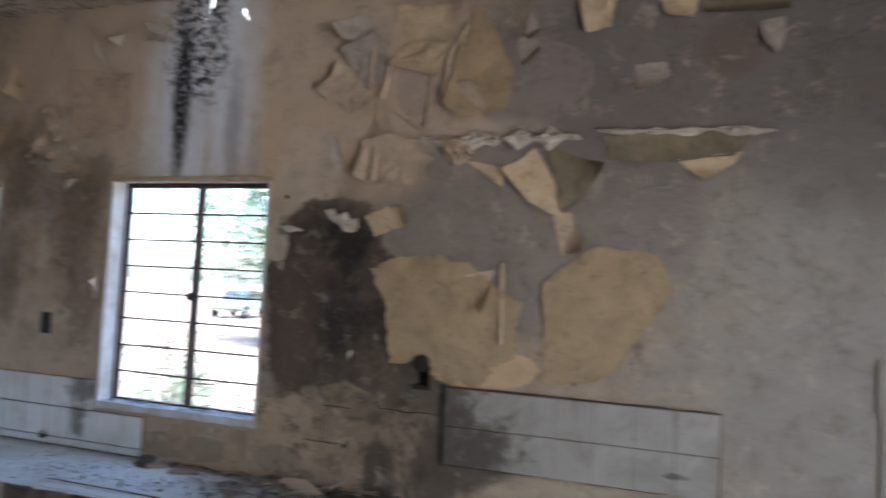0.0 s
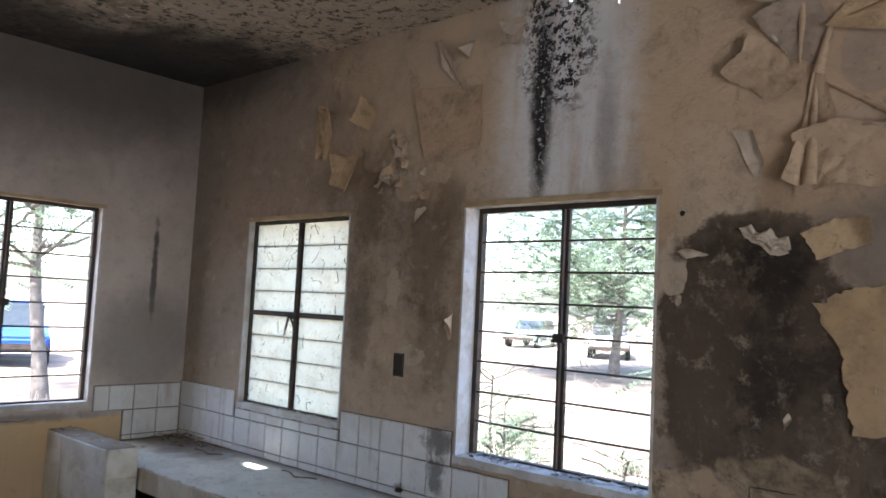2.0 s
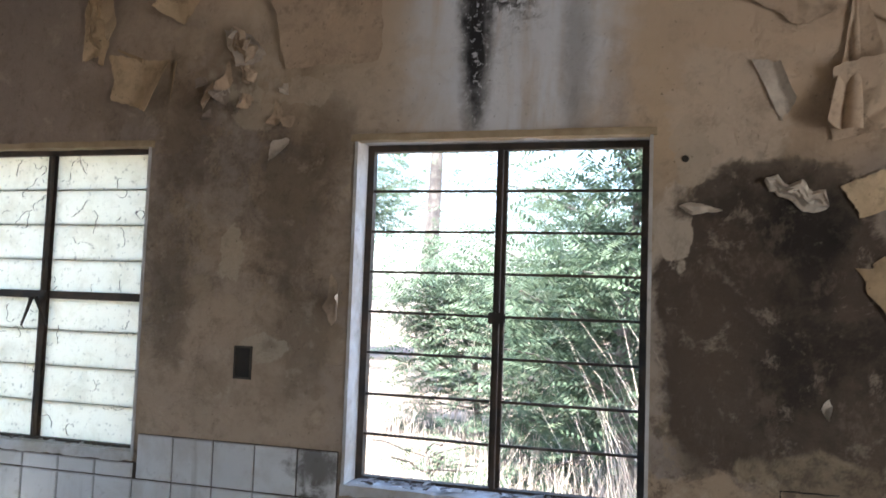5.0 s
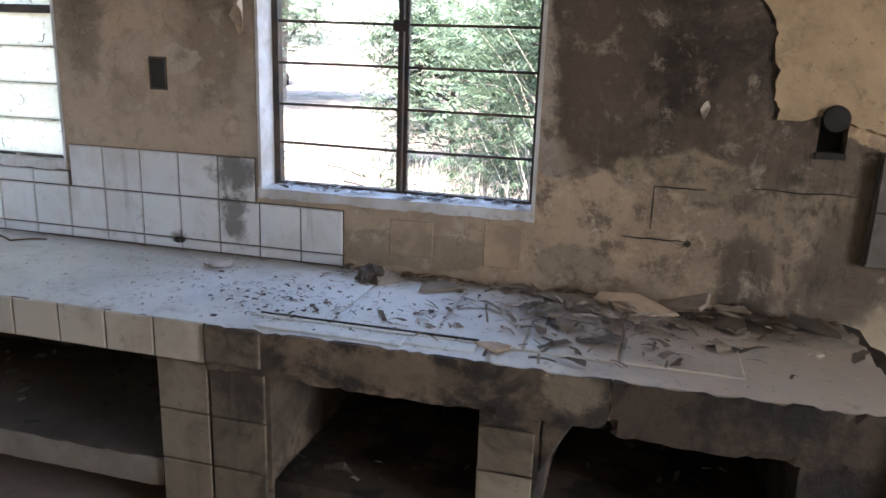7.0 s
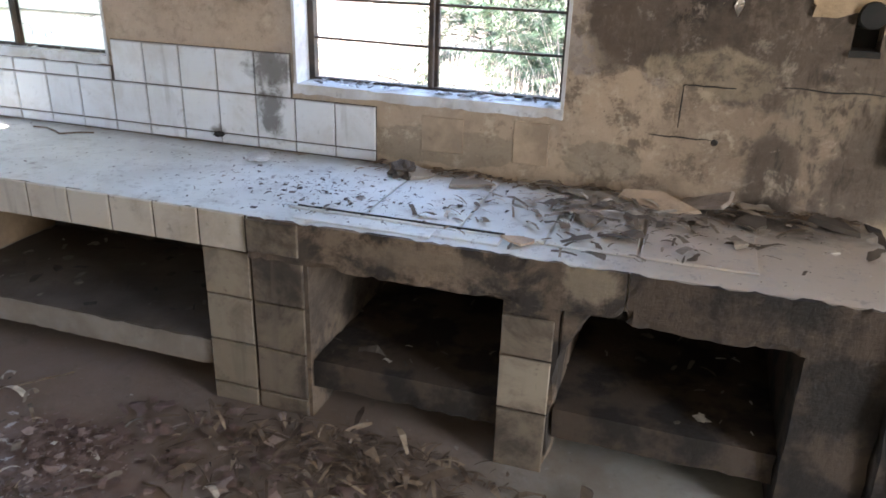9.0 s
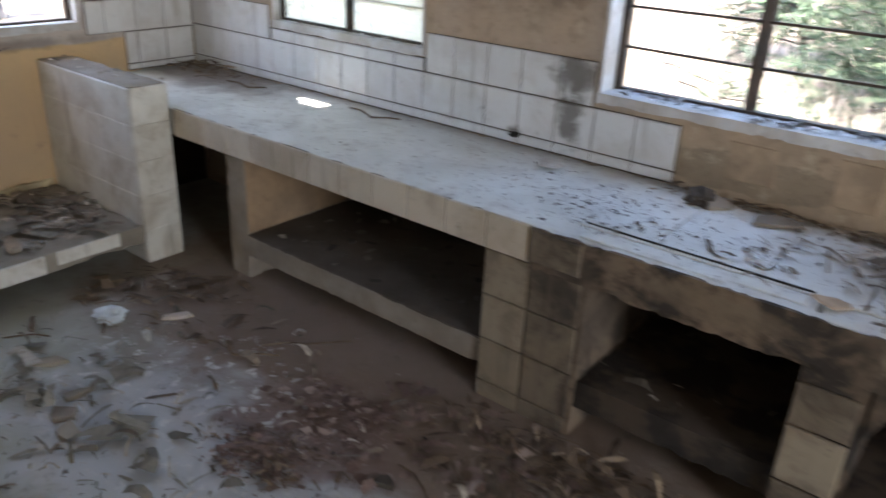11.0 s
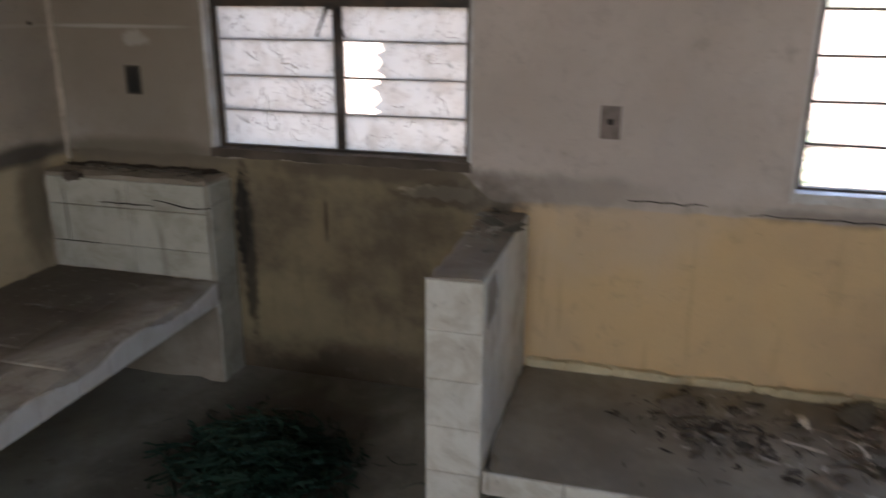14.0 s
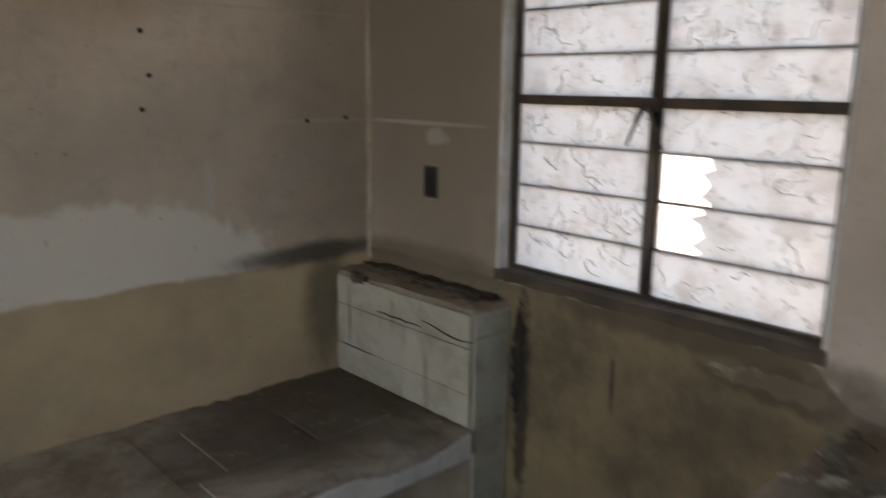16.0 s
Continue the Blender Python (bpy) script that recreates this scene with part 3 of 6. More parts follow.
M_TILE_STRIP = glazed_tile("grey_strip_tile", (0.38, 0.355, 0.32), (0.24, 0.215, 0.185), 0.7, 0.45, ((4.62, 1.0, 0.22, 0.16), (4.72, 0.95, 0.16, 0.1), (4.6, 1.15, 0.12, 0.12), (5.55, 0.97, 0.06, 0.012)))
M_GHOST = two_tone("mortar_ghost", (0.46, 0.345, 0.235), (0.29, 0.22, 0.155), 7, 35, 0.92, 0.006, dirt=0.55)
M_TILE_DIRTY = glazed_tile("sooty_tile", (0.20, 0.16, 0.115), (0.06, 0.048, 0.038), 1.0, 0.55)
M_GROUT = two_tone("grimy_mortar", (0.12, 0.098, 0.078), (0.07, 0.057, 0.047), 6)
M_TOP, M_BURNT = dusty_top(), burnt_masonry()
M_CONC = two_tone("rough_concrete", (0.34, 0.30, 0.25), (0.24, 0.205, 0.165), 4, 30, 0.92, 0.006)
M_SLAB = two_tone("dusty_slab", (0.33, 0.30, 0.245), (0.22, 0.195, 0.155), 2.5, 30, 0.85, 0.005)
M_STEEL = two_tone("rusty_dark_steel", (0.045, 0.041, 0.037), (0.095, 0.068, 0.05), 9, 60, 0.6, 0.001, 0.2)
M_REVEAL = two_tone("flaking_white_paint", (0.66, 0.67, 0.68), (0.48, 0.45, 0.41), 6, 40, 0.7, 0.004, dirt=0.7)
M_TIMBER = two_tone("pale_timber_strip", (0.52, 0.42, 0.28), (0.38, 0.29, 0.18), 8, 50)
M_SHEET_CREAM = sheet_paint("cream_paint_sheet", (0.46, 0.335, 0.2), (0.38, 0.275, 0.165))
# brighter copy of the cream sheet, with the light on the curls in its colour
M_CURL_CREAM_LIT = sheet_paint("lit_cream_curl", (0.66, 0.51, 0.33), (0.54, 0.41, 0.26))
M_SHEET_TAN = sheet_paint("tan_paint_sheet", (0.59, 0.455, 0.325), (0.47, 0.36, 0.26))
M_SHEET_GREY = sheet_paint("grey_paint_sheet", (0.43, 0.355, 0.295), (0.34, 0.285, 0.235))
M_SHEET_OLIVE = sheet_paint("olive_paint_back", (0.25, 0.2, 0.125), (0.15, 0.12, 0.08))
M_SHEET_PALE = sheet_paint("pale_paint_sheet", (0.68, 0.605, 0.51), (0.54, 0.465, 0.385))
M_FROST = frosted("frosted_dirty_glass", (0.92, 0.90, 0.79), (0.78, 0.75, 0.63))
M_FROST_OLD = frosted("grimy_frosted_glass", (0.56, 0.545, 0.52), (0.44, 0.41, 0.375))
M_SLAB_BROWN = two_tone("brown_grimy_shaded_slab", (0.13, 0.105, 0.082), (0.07, 0.058, 0.046), 2.2, 26, 0.85, 0.006)
M_SLAB_GREY = low_counter_top()
M_PIER_TAN = two_tone("ochre_pier_plaster", (0.40, 0.275, 0.17), (0.27, 0.195, 0.13), 3.5, 28, 0.9, 0.005, dirt=0.5)
M_TILE_WORN = glazed_tile("worn_cream_tile", (0.60, 0.545, 0.45), (0.38, 0.32, 0.245), 0.7, 0.45)
M_TILE_SHADED = glazed_tile("shaded_cream_tile", (0.25, 0.205, 0.145), (0.10, 0.08, 0.06), 0.95, 0.55)
M_TILE_PIER = glazed_tile("grimy_cream_tile", (0.31, 0.26, 0.19), (0.13, 0.10, 0.075), 0.95, 0.5)
M_CEIL_FLAKE = flakes("ceiling_paint_flakes", (0.27, 0.225, 0.175), (0.42, 0.355, 0.275), (0.62, 0.55, 0.45))
M_SOOT_SHADE = two_tone("soot_crust_and_shade", (0.075, 0.055, 0.04), (0.024, 0.02, 0.017), 6, 30, 0.92, 0.012, lo=0.42, hi=0.58, dirt=0.4)
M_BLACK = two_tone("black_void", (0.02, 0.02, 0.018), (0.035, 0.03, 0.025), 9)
M_PLATE = two_tone("old_brown_box", (0.09, 0.075, 0.06), (0.055, 0.046, 0.038), 12)
M_FLAKE = flakes("fallen_paint", (0.13, 0.105, 0.08), (0.30, 0.25, 0.19), (0.62, 0.56, 0.47))
M_FLAKE_DARK = flakes("fallen_soot_paint", (0.055, 0.047, 0.04), (0.18, 0.155, 0.125), (0.46, 0.42, 0.36))
M_CURL = flakes("curled_paint", (0.15, 0.14, 0.115), (0.27, 0.255, 0.21), (0.46, 0.43, 0.37))
M_CRUMB = flakes("rotten_crumbs", (0.16, 0.11, 0.09), (0.27, 0.195, 0.165), (0.4, 0.32, 0.27))
M_LITTER = flakes("dry_leaf_litter", (0.115, 0.085, 0.06), (0.21, 0.155, 0.105), (0.37, 0.29, 0.2))
M_SEAM = two_tone("yellow_mortar", (0.66, 0.57, 0.37), (0.48, 0.41, 0.27), 9, 40, 0.9, 0.01, dirt=0.5)
M_SILL_FLAKE = flakes("sill_paint_flakes", (0.10, 0.08, 0.065), (0.45, 0.43, 0.4), (0.8, 0.8, 0.8))
M_COVER = two_tone("faded_cover_plate", (0.25, 0.205, 0.185), (0.17, 0.14, 0.125), 12)
M_SOLE = two_tone("dusty_grey_rubber", (0.19, 0.19, 0.165), (0.11, 0.11, 0.095), 12, 50, 0.8, 0.002)
M_PAPER = two_tone("crumpled_paper", (0.66, 0.72, 0.74), (0.5, 0.55, 0.57), 14, 60, 0.8, 0.004, dirt=0.15)
M_NET = leaf_matter("green_shade_net", (0.008, 0.034, 0.022), (0.014, 0.05, 0.034), 0.1)
M_STICK = two_tone("dead_twig", (0.12, 0.085, 0.06), (0.2, 0.15, 0.1), 20)
M_GROUND = two_tone("dry_earth", (0.27, 0.215, 0.175), (0.16, 0.128, 0.105), 0.9, 7, 0.95, 0.03, lo=0.42, hi=0.58)
M_BARK = two_tone("grey_bark", (0.20, 0.18, 0.165), (0.12, 0.105, 0.095), 5, 30, 0.95, 0.02)
M_LEAF = leaf_matter("green_leaves", (0.085, 0.135, 0.088), (0.18, 0.235, 0.155))
M_STRAW = leaf_matter("dry_grass", (0.62, 0.53, 0.44), (0.78, 0.69, 0.6))
M_RUBBER = two_tone("black_rubber", (0.02, 0.02, 0.02), (0.035, 0.033, 0.03), 20)
M_WINDSCREEN = two_tone("dark_car_glass", (0.03, 0.04, 0.05), (0.04, 0.05, 0.06), 3, 60, 0.08, 0.0, dirt=0.0)


# ---- building helpers ----
def mesh_of(bm, name, material, smooth=False):
    me = bpy.data.meshes.new(name)
    bm.to_mesh(me)
    bm.free()
    me.materials.append(material)
    if smooth:
        me.polygons.foreach_set("use_smooth", [True] * len(me.polygons))
    return me


def part(name, bm, material, parent=None, label="", smooth=False):
    ob = new(name, mesh_of(bm, name, material, smooth))
    if parent is not None:
        ob.parent = parent
    if label:
        tagged(ob, label)
    return ob


def raw(name, verts, faces, material, parent=None, label="", smooth=False):
    me = bpy.data.meshes.new(name)
    me.from_pydata(verts, [], faces)
    me.materials.append(material)
    if smooth:
        me.polygons.foreach_set("use_smooth", [True] * len(me.polygons))
    ob = new(name, me)
    if parent is not None:
        ob.parent = parent
    if label:
        tagged(ob, label)
    return ob


def thing(name, label, category, m=None, group="", kind=""):
    ob = tagged(new(name), label, category, group, kind)
    if m is not None:
        ob.matrix_world = m
    return ob


def add_box(bm, x0, x1, y0, y1, z0, z1):
    vs = [bm.verts.new((x, y, z)) for x in (x0, x1) for y in (y0, y1) for z in (z0, z1)]
    for f in ((0, 1, 3, 2), (4, 6, 7, 5), (0, 4, 5, 1), (2, 3, 7, 6), (0, 2, 6, 4), (1, 5, 7, 3)):
        bm.faces.new([vs[i] for i in f])
    return vs


def solid(x0, x1, y0, y1, z0, z1, bevel=0.0):
    bm = bmesh.new()
    add_box(bm, x0, x1, y0, y1, z0, z1)
    if bevel:
        bmesh.ops.bevel(bm, geom=bm.edges[:], offset=bevel, segments=2, affect="EDGES")
    return bm


def worn(x0, x1, y0, y1, z0, z1, step=0.045, amp=0.005, chip=0.008):
    """A masonry block with slightly wavy faces and chipped, uneven edges."""
    bm = solid(x0, x1, y0, y1, z0, z1)
    for axis, a, b in ((0, x0, x1), (1, y0, y1), (2, z0, z1)):
        n = max(1, min(130, int((b - a) / step)))
        no = [0, 0, 0]
        no[axis] = 1
        for i in range(1, n):
            co = [0, 0, 0]
            co[axis] = a + (b - a) * i / n
            bmesh.ops.bisect_plane(bm, geom=bm.verts[:] + bm.edges[:] + bm.faces[:], plane_co=co, plane_no=no)
    mid = Vector(((x0 + x1) / 2, (y0 + y1) / 2, (z0 + z1) / 2))
    lims = ((x0, x1), (y0, y1), (z0, z1))
    for v in bm.verts:
        p = v.co.copy()
        edge = sum(min(abs(p[i] - lims[i][0]), abs(p[i] - lims[i][1])) < 1e-4 for i in range(3))
        d = noise.noise_vector(p * 5) * amp * 0.6
        if edge >= 2:
            k = max(0.0, noise.noise(p * 27) + noise.noise(p * 9) * 0.5 + 0.1) * chip
            for i in range(3):
                if min(abs(p[i] - lims[i][0]), abs(p[i] - lims[i][1])) < 1e-4:
                    d[i] += k if p[i] < mid[i] else -k
        v.co = p + d
    return bm


def sheet_wall(name, origin, u, v, n, length, height, thick, holes, material, label):
    """A slab of wall in the plane of u and v, with openings cut right through its thickness along n."""
    us = sorted({0.0, length, *(h[0] for h in holes), *(h[1] for h in holes)})
    vs = sorted({0.0, height, *(h[2] for h in holes), *(h[3] for h in holes)})
    o, u, v, n = Vector(origin), Vector(u), Vector(v), Vector(n)
    full = lambda i, j: 0 <= i < len(us) - 1 and 0 <= j < len(vs) - 1 and not any(
        h[0] <= (us[i] + us[i + 1]) / 2 <= h[1] and h[2] <= (vs[j] + vs[j + 1]) / 2 <= h[3] for h in holes)
    bm = bmesh.new()
    at = lambda a, b, d: bm.verts.new(o + u * a + v * b + n * d)
    for i in range(len(us) - 1):
        for j in range(len(vs) - 1):
            if not full(i, j):
                continue
            a, b, c, d = us[i], us[i + 1], vs[j], vs[j + 1]
            for w in (0, thick):
                bm.faces.new([at(a, c, w), at(b, c, w), at(b, d, w), at(a, d, w)])
            for di, dj, p, q in ((-1, 0, (a, c), (a, d)), (1, 0, (b, c), (b, d)), (0, -1, (a, c), (b, c)), (0, 1, (a, d), (b, d))):
                if not full(i + di, j + dj):
                    bm.faces.new([at(*p, 0), at(*q, 0), at(*q, thick), at(*p, thick)])
    bmesh.ops.remove_doubles(bm, verts=bm.verts[:], dist=1e-5)
    bmesh.ops.recalc_face_normals(bm, faces=bm.faces[:])
    return tagged(part(name, bm, material), label, name.split("_")[0], kind="structure")


# ---- the room ----
TOP_Z, SOUTH_Y, EAST_X = 3.17, -4.745, 7.6
W1 = (2.523, 3.550, 0.945, 2.188)
W2 = (0.690, 1.680, 0.985, 2.186)
W3 = (-1.725, -0.645, 0.945, 2.225)
W4 = (-4.010, -2.880, 0.985, 2.210)
X, Y, Z = (1, 0, 0), (0, 1, 0), (0, 0, 1)
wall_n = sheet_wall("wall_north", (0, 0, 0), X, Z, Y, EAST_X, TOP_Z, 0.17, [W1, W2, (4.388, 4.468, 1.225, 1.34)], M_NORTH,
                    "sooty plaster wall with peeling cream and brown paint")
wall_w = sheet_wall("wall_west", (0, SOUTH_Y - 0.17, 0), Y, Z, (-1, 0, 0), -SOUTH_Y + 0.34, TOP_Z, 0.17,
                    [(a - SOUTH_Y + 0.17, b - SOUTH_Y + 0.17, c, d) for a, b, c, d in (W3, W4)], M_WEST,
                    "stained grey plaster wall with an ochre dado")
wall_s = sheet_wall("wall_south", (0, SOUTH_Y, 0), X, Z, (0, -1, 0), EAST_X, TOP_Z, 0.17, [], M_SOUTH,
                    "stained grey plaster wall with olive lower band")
wall_e = sheet_wall("wall_east", (EAST_X, SOUTH_Y - 0.17, 0), Y, Z, X, -SOUTH_Y + 0.34, TOP_Z, 0.17, [(1.665, 2.965, 0.0, 2.65)], M_EAST,
                    "plain grey plaster wall with an open doorway")
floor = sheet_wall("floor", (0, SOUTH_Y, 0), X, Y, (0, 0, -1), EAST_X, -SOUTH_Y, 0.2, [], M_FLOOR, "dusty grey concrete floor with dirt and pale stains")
ceiling = sheet_wall("ceiling", (-0.17, SOUTH_Y - 0.17, TOP_Z), X, Y, Z, EAST_X + 0.34, -SOUTH_Y + 0.34, 0.12,
                     [(2.95, 3.5, 4.75, 4.91), (1.0, 1.2, 3.215, 3.355)], M_CEIL, "scorched plaster ceiling with flaking paint")


# ---- windows ----
def rail(bm, a, b, wide, y0, y1):
    """A straight bar in a window's plane from a to b (x, z)."""
    (x0, z0), (x1, z1) = a, b
    if x0 == x1:
        add_box(bm, x0 - wide / 2, x0 + wide / 2, y0, y1, min(z0, z1), max(z0, z1))
    else:
        add_box(bm, min(x0, x1), max(x0, x1), y0, y1, z0 - wide / 2, z0 + wide / 2)


def steel_window(name, m, w, h, depth, frosted_panes, label, broken=(), glass=M_FROST, sill_paint=M_REVEAL):
    win = thing(name, label, "window", m, kind="structure")
    lining = bmesh.new()
    t = 0.012
    for x0, x1, z0, z1 in ((0, t, 0, h), (w - t, w, 0, h), (t, w - t, h - t, h)):
        add_box(lining, x0, x1, -0.004, depth, z0, z1)
    part("window_lining", lining, M_REVEAL, win, "flaking white painted lining")
    sill = worn(0, w, -0.012, depth + 0.06, -0.014, 0.026, 0.03, 0.002, 0.008)
    part("window_sill", sill, sill_paint, win, "chipped old window sill")
    part("lintel_strip", worn(-0.012, w + 0.012, -0.016, 0.03, h - 0.018, h + 0.008, 0.07, 0.002, 0.006), M_TIMBER, win, "pale timber strip")
    f = 0.024
    x0, x1, z0, z1 = t, w - t, 0.012, h - t
    fr = bmesh.new()
    for a, b in (((x0 + f / 2, z0), (x0 + f / 2, z1)), ((x1 - f / 2, z0), (x1 - f / 2, z1))):
        rail(fr, a, b, f, depth, depth + 0.035)
    for z in (z0 + f / 2, z1 - f / 2):
        rail(fr, (x0 + f, z), (x1 - f, z), f, depth, depth + 0.035)
    part("window_frame", fr, M_STEEL, win, "dark rusty steel frame")
    mid = (x0 + x1) / 2
    mu = solid(mid - 0.02, mid + 0.02, depth + 0.012, depth + 0.037, z0 + f, z1 - f, 0.003)
    mu_ob = part("mullion", mu, M_STEEL, win)
    part("mullion_rib", solid(mid - 0.007, mid + 0.007, depth - 0.012, depth + 0.0115, z0 + f, z1 - f, 0.002), M_STEEL, mu_ob)
    rows = 8
    step = (z1 - z0 - 2 * f) / rows
    for side, (a, b) in enumerate(((x0 + f, mid - 0.02), (mid + 0.02, x1 - f))):
        for r in range(1, rows):
            z = z0 + f + r * step
            thick = 0.03 if frosted_panes and r == rows // 2 else 0.009
            bm = bmesh.new()
            if thick < 0.02:
                y = depth + (0.0185 if frosted_panes else 0.006)
                rail(bm, (a, z), (b, z), thick, y, y + (0.004 if frosted_panes else 0.012))
                for v in bm.verts:
                    v.co.z += 0.006 * noise.noise(Vector((v.co.x * 2 + r, side * 5, h)))
            else:
                rail(bm, (a, z), (b, z), thick, depth - 0.004, depth + 0.033)
            part("transom" if thick > 0.02 else "glazing_bar", bm, M_STEEL, win)
        if not frosted_panes:
            continue
        for r in range(rows):
            za, zb = z0 + f + r * step + 0.001, z0 + f + (r + 1) * step - 0.001
            left = a + (b - a) * next((c for s, k, c in broken if s == side and k == r), 0.0)
            bm = bmesh.new()
            cuts = 9
            low = [bm.verts.new((left + (0.05 * noise.noise(Vector((k * 0.77 + 0.3, r * 1.3, side + 0.4))) if left > a else 0), depth + 0.014, za + (zb - za) * k / cuts)) for k in range(cuts + 1)]
            right = [bm.verts.new((b, depth + 0.014, v.co.z)) for v in low]
            for k in range(cuts):
                bm.faces.new((low[k], right[k], right[k + 1], low[k + 1]))
            ext = bmesh.ops.extrude_face_region(bm, geom=bm.faces[:])
            for v in ext["geom"]:
                if isinstance(v, bmesh.types.BMVert):
                    v.co.y += 0.004
            bmesh.ops.recalc_face_normals(bm, faces=bm.faces[:])
            part("pane", bm, glass, win, "dirty frosted glass pane")
    # latch on the mullion
    zc = z0 + f + 4 * step
    lat = solid(mid - 0.03, mid + 0.03, depth - 0.02, depth - 0.006, zc - 0.025, zc + 0.015, 0.004)
    latch = part("window_latch", lat, M_STEEL, win)
    if frosted_panes:
        for s in (-1, 1):
            bm = bmesh.new()
            bmesh.ops.create_cone(bm, cap_ends=True, segments=8, radius1=0.004, radius2=0.008, depth=0.13)
            bmesh.ops.transform(bm, matrix=pose(mid + s * 0.035 - 0.012, depth - 0.03, zc - 0.07, 8, s * -24 + 4, 0), verts=bm.verts[:])
            part("latch_handle", bm, M_STEEL, latch)
    return win


win_wide = steel_window("window_1", pose(W1[0], 0, W1[2]), W1[1] - W1[0], W1[3] - W1[2], 0.10, False,
                        "wide steel window with eight thin bars and no glass")
win_frost = steel_window("window_2", pose(W2[0], 0, W2[2]), W2[1] - W2[0], W2[3] - W2[2], 0.035, True,
                         "steel casement window with dirty frosted panes")
win_west = steel_window("window_3", pose(0, W3[0], W3[2], 0, 0, 90), W3[1] - W3[0], W3[3] - W3[2], 0.05, False,
                        "steel window with thin bars open to the yard")
win_corner = steel_window("window_4", pose(0, W4[0], W4[2], 0, 0, 90), W4[1] - W4[0], W4[3] - W4[2], 0.05, True,
                          "steel casement window with frosted panes, some broken", ((1, 2, 0.34), (1, 1, 0.27)), M_FROST_OLD, M_GROUT)


def cobweb(parent, w, h, depth, seed, count):
    """Dead creeper stems and web strands over the panes."""
    rng = random.Random(seed)
    verts, faces = [], []
    for _ in range(count):
        x, z, a = rng.uniform(0.06, w - 0.06), rng.uniform(0.06, h - 0.06), rng.uniform(0, 6.3)
        r = rng.uniform(0.0003, 0.0009) * rng.choice((1, 1, 1, 2))
        last = None
        for _ in range(rng.randint(3, 11)):
            ring = len(verts)
            dx, dz = -math.sin(a) * r, math.cos(a) * r
            verts += [(x + dx, depth + 0.010, z + dz), (x, depth + 0.007, z), (x - dx, depth + 0.010, z - dz)]
            if last is not None:
                for k in range(3):
                    faces.append((last + k, last + (k + 1) % 3, ring + (k + 1) % 3, ring + k))
            last = ring
            a += rng.uniform(-1.1, 1.1)
            x, z = min(w - 0.05, max(0.05, x + math.cos(a) * 0.013)), min(h - 0.05, max(0.05, z + math.sin(a) * 0.013))
    return tagged(raw("cobweb", verts, faces, M_STICK, parent, "dark web strands and creeper stems"), kind="stuff")


cobweb(win_frost, W2[1] - W2[0], W2[3] - W2[2], 0.035, 3, 60)
cobweb(win_corner, W4[1] - W4[0], W4[3] - W4[2], 0.05, 5, 170)


# ---- tiles ----
TILE = 0.1677
tile_meshes = {}


def tile(parent, centre, u, n, w, h, material, thick=0.009, name="tile"):
    """One glazed tile with chamfered rim; u: its width's direction, n: the way it faces."""
    key = (round(w, 3), round(h, 3), thick, material.name)
    if key not in tile_meshes:
        bm = bmesh.new()
        b = 0.003
        lo = [bm.verts.new((sx * w / 2, sy * h / 2, 0)) for sx, sy in ((-1, -1), (1, -1), (1, 1), (-1, 1))]
        mi = [bm.verts.new((v.co.x, v.co.y, thick - b)) for v in lo]
        hi = [bm.verts.new((v.co.x - math.copysign(b, v.co.x), v.co.y - math.copysign(b, v.co.y), thick)) for v in lo]
        for a, c in ((lo, mi), (mi, hi)):
            for k in range(4):
                bm.faces.new((a[k], a[(k + 1) % 4], c[(k + 1) % 4], c[k]))
        bm.faces.new(hi)
        tile_meshes[key] = mesh_of(bm, "tile", material)
    ob = new(name, tile_meshes[key])
    u, n = Vector(u), Vector(n)
    v = n.cross(u)
    m = Matrix((u, v, n)).transposed().to_4x4()
    j = noise.noise_vector(Vector(centre) * 13)
    ob.matrix_world = Matrix.Translation(Vector(centre) + n * 0.0006 * j.x) @ m @ pose(0, 0, 0, j.x * 0.35, j.y * 0.35, j.z * 0.3)
    if parent is not None:
        ob.parent = parent
    return ob


G = 0.006


def tile_run(parent, at, u, n, a, b, z0, z1, material, pitch=TILE, first=0.0, skip=lambda a, z: False):
    """Tiles between a and b along u and z0 and z1 up, in a grid; at gives the place of (a, z)."""
    i = math.floor((a - first) / pitch)
    while first + i * pitch < b - 0.01:
        p, q = max(a, first + i * pitch), min(b, first + (i + 1) * pitch)
        i += 1
        if q - p > 0.02 and not skip((p + q) / 2, (z0 + z1) / 2):
            tile(parent, at((p + q) / 2, (z0 + z1) / 2), u, n, q - p - G, z1 - z0 - G, material)


# splashback on the north wall, on a mortar bed
bed = bmesh.new()
add_box(bed, 0.0, 2.86, -0.004, 0.002, 0.70, 0.913)
add_box(bed, 0.0, 0.66, -0.004, 0.002, 0.913, 1.079)
add_box(bed, 0.66, 1.70, -0.004, 0.002, 0.913, 0.972)
add_box(bed, 1.70, 2.51, -0.004, 0.002, 0.913, 1.079)
bed_n = part("mortar_bed", bed, M_GROUT, wall_n)
north = lambda a, z: (a, -0.004, z)
lo_row, mid_row, hi_row = 0.745, 0.912, 1.079
tile_run(wall_n, north, X, (0, -1, 0), 0.01, 2.86, 0.703, lo_row, M_TILE, first=2.86)
tile_run(wall_n, north, X, (0, -1, 0), 0.01, 2.86, lo_row, mid_row, M_TILE, first=2.86)
tile_run(wall_n, north, X, (0, -1, 0), 0.01, 0.66, mid_row, hi_row, M_TILE, first=2.86)
tile_run(wall_n, north, X, (0, -1, 0), 0.66, 1.70, mid_row, 0.97, M_TILE, first=2.86)
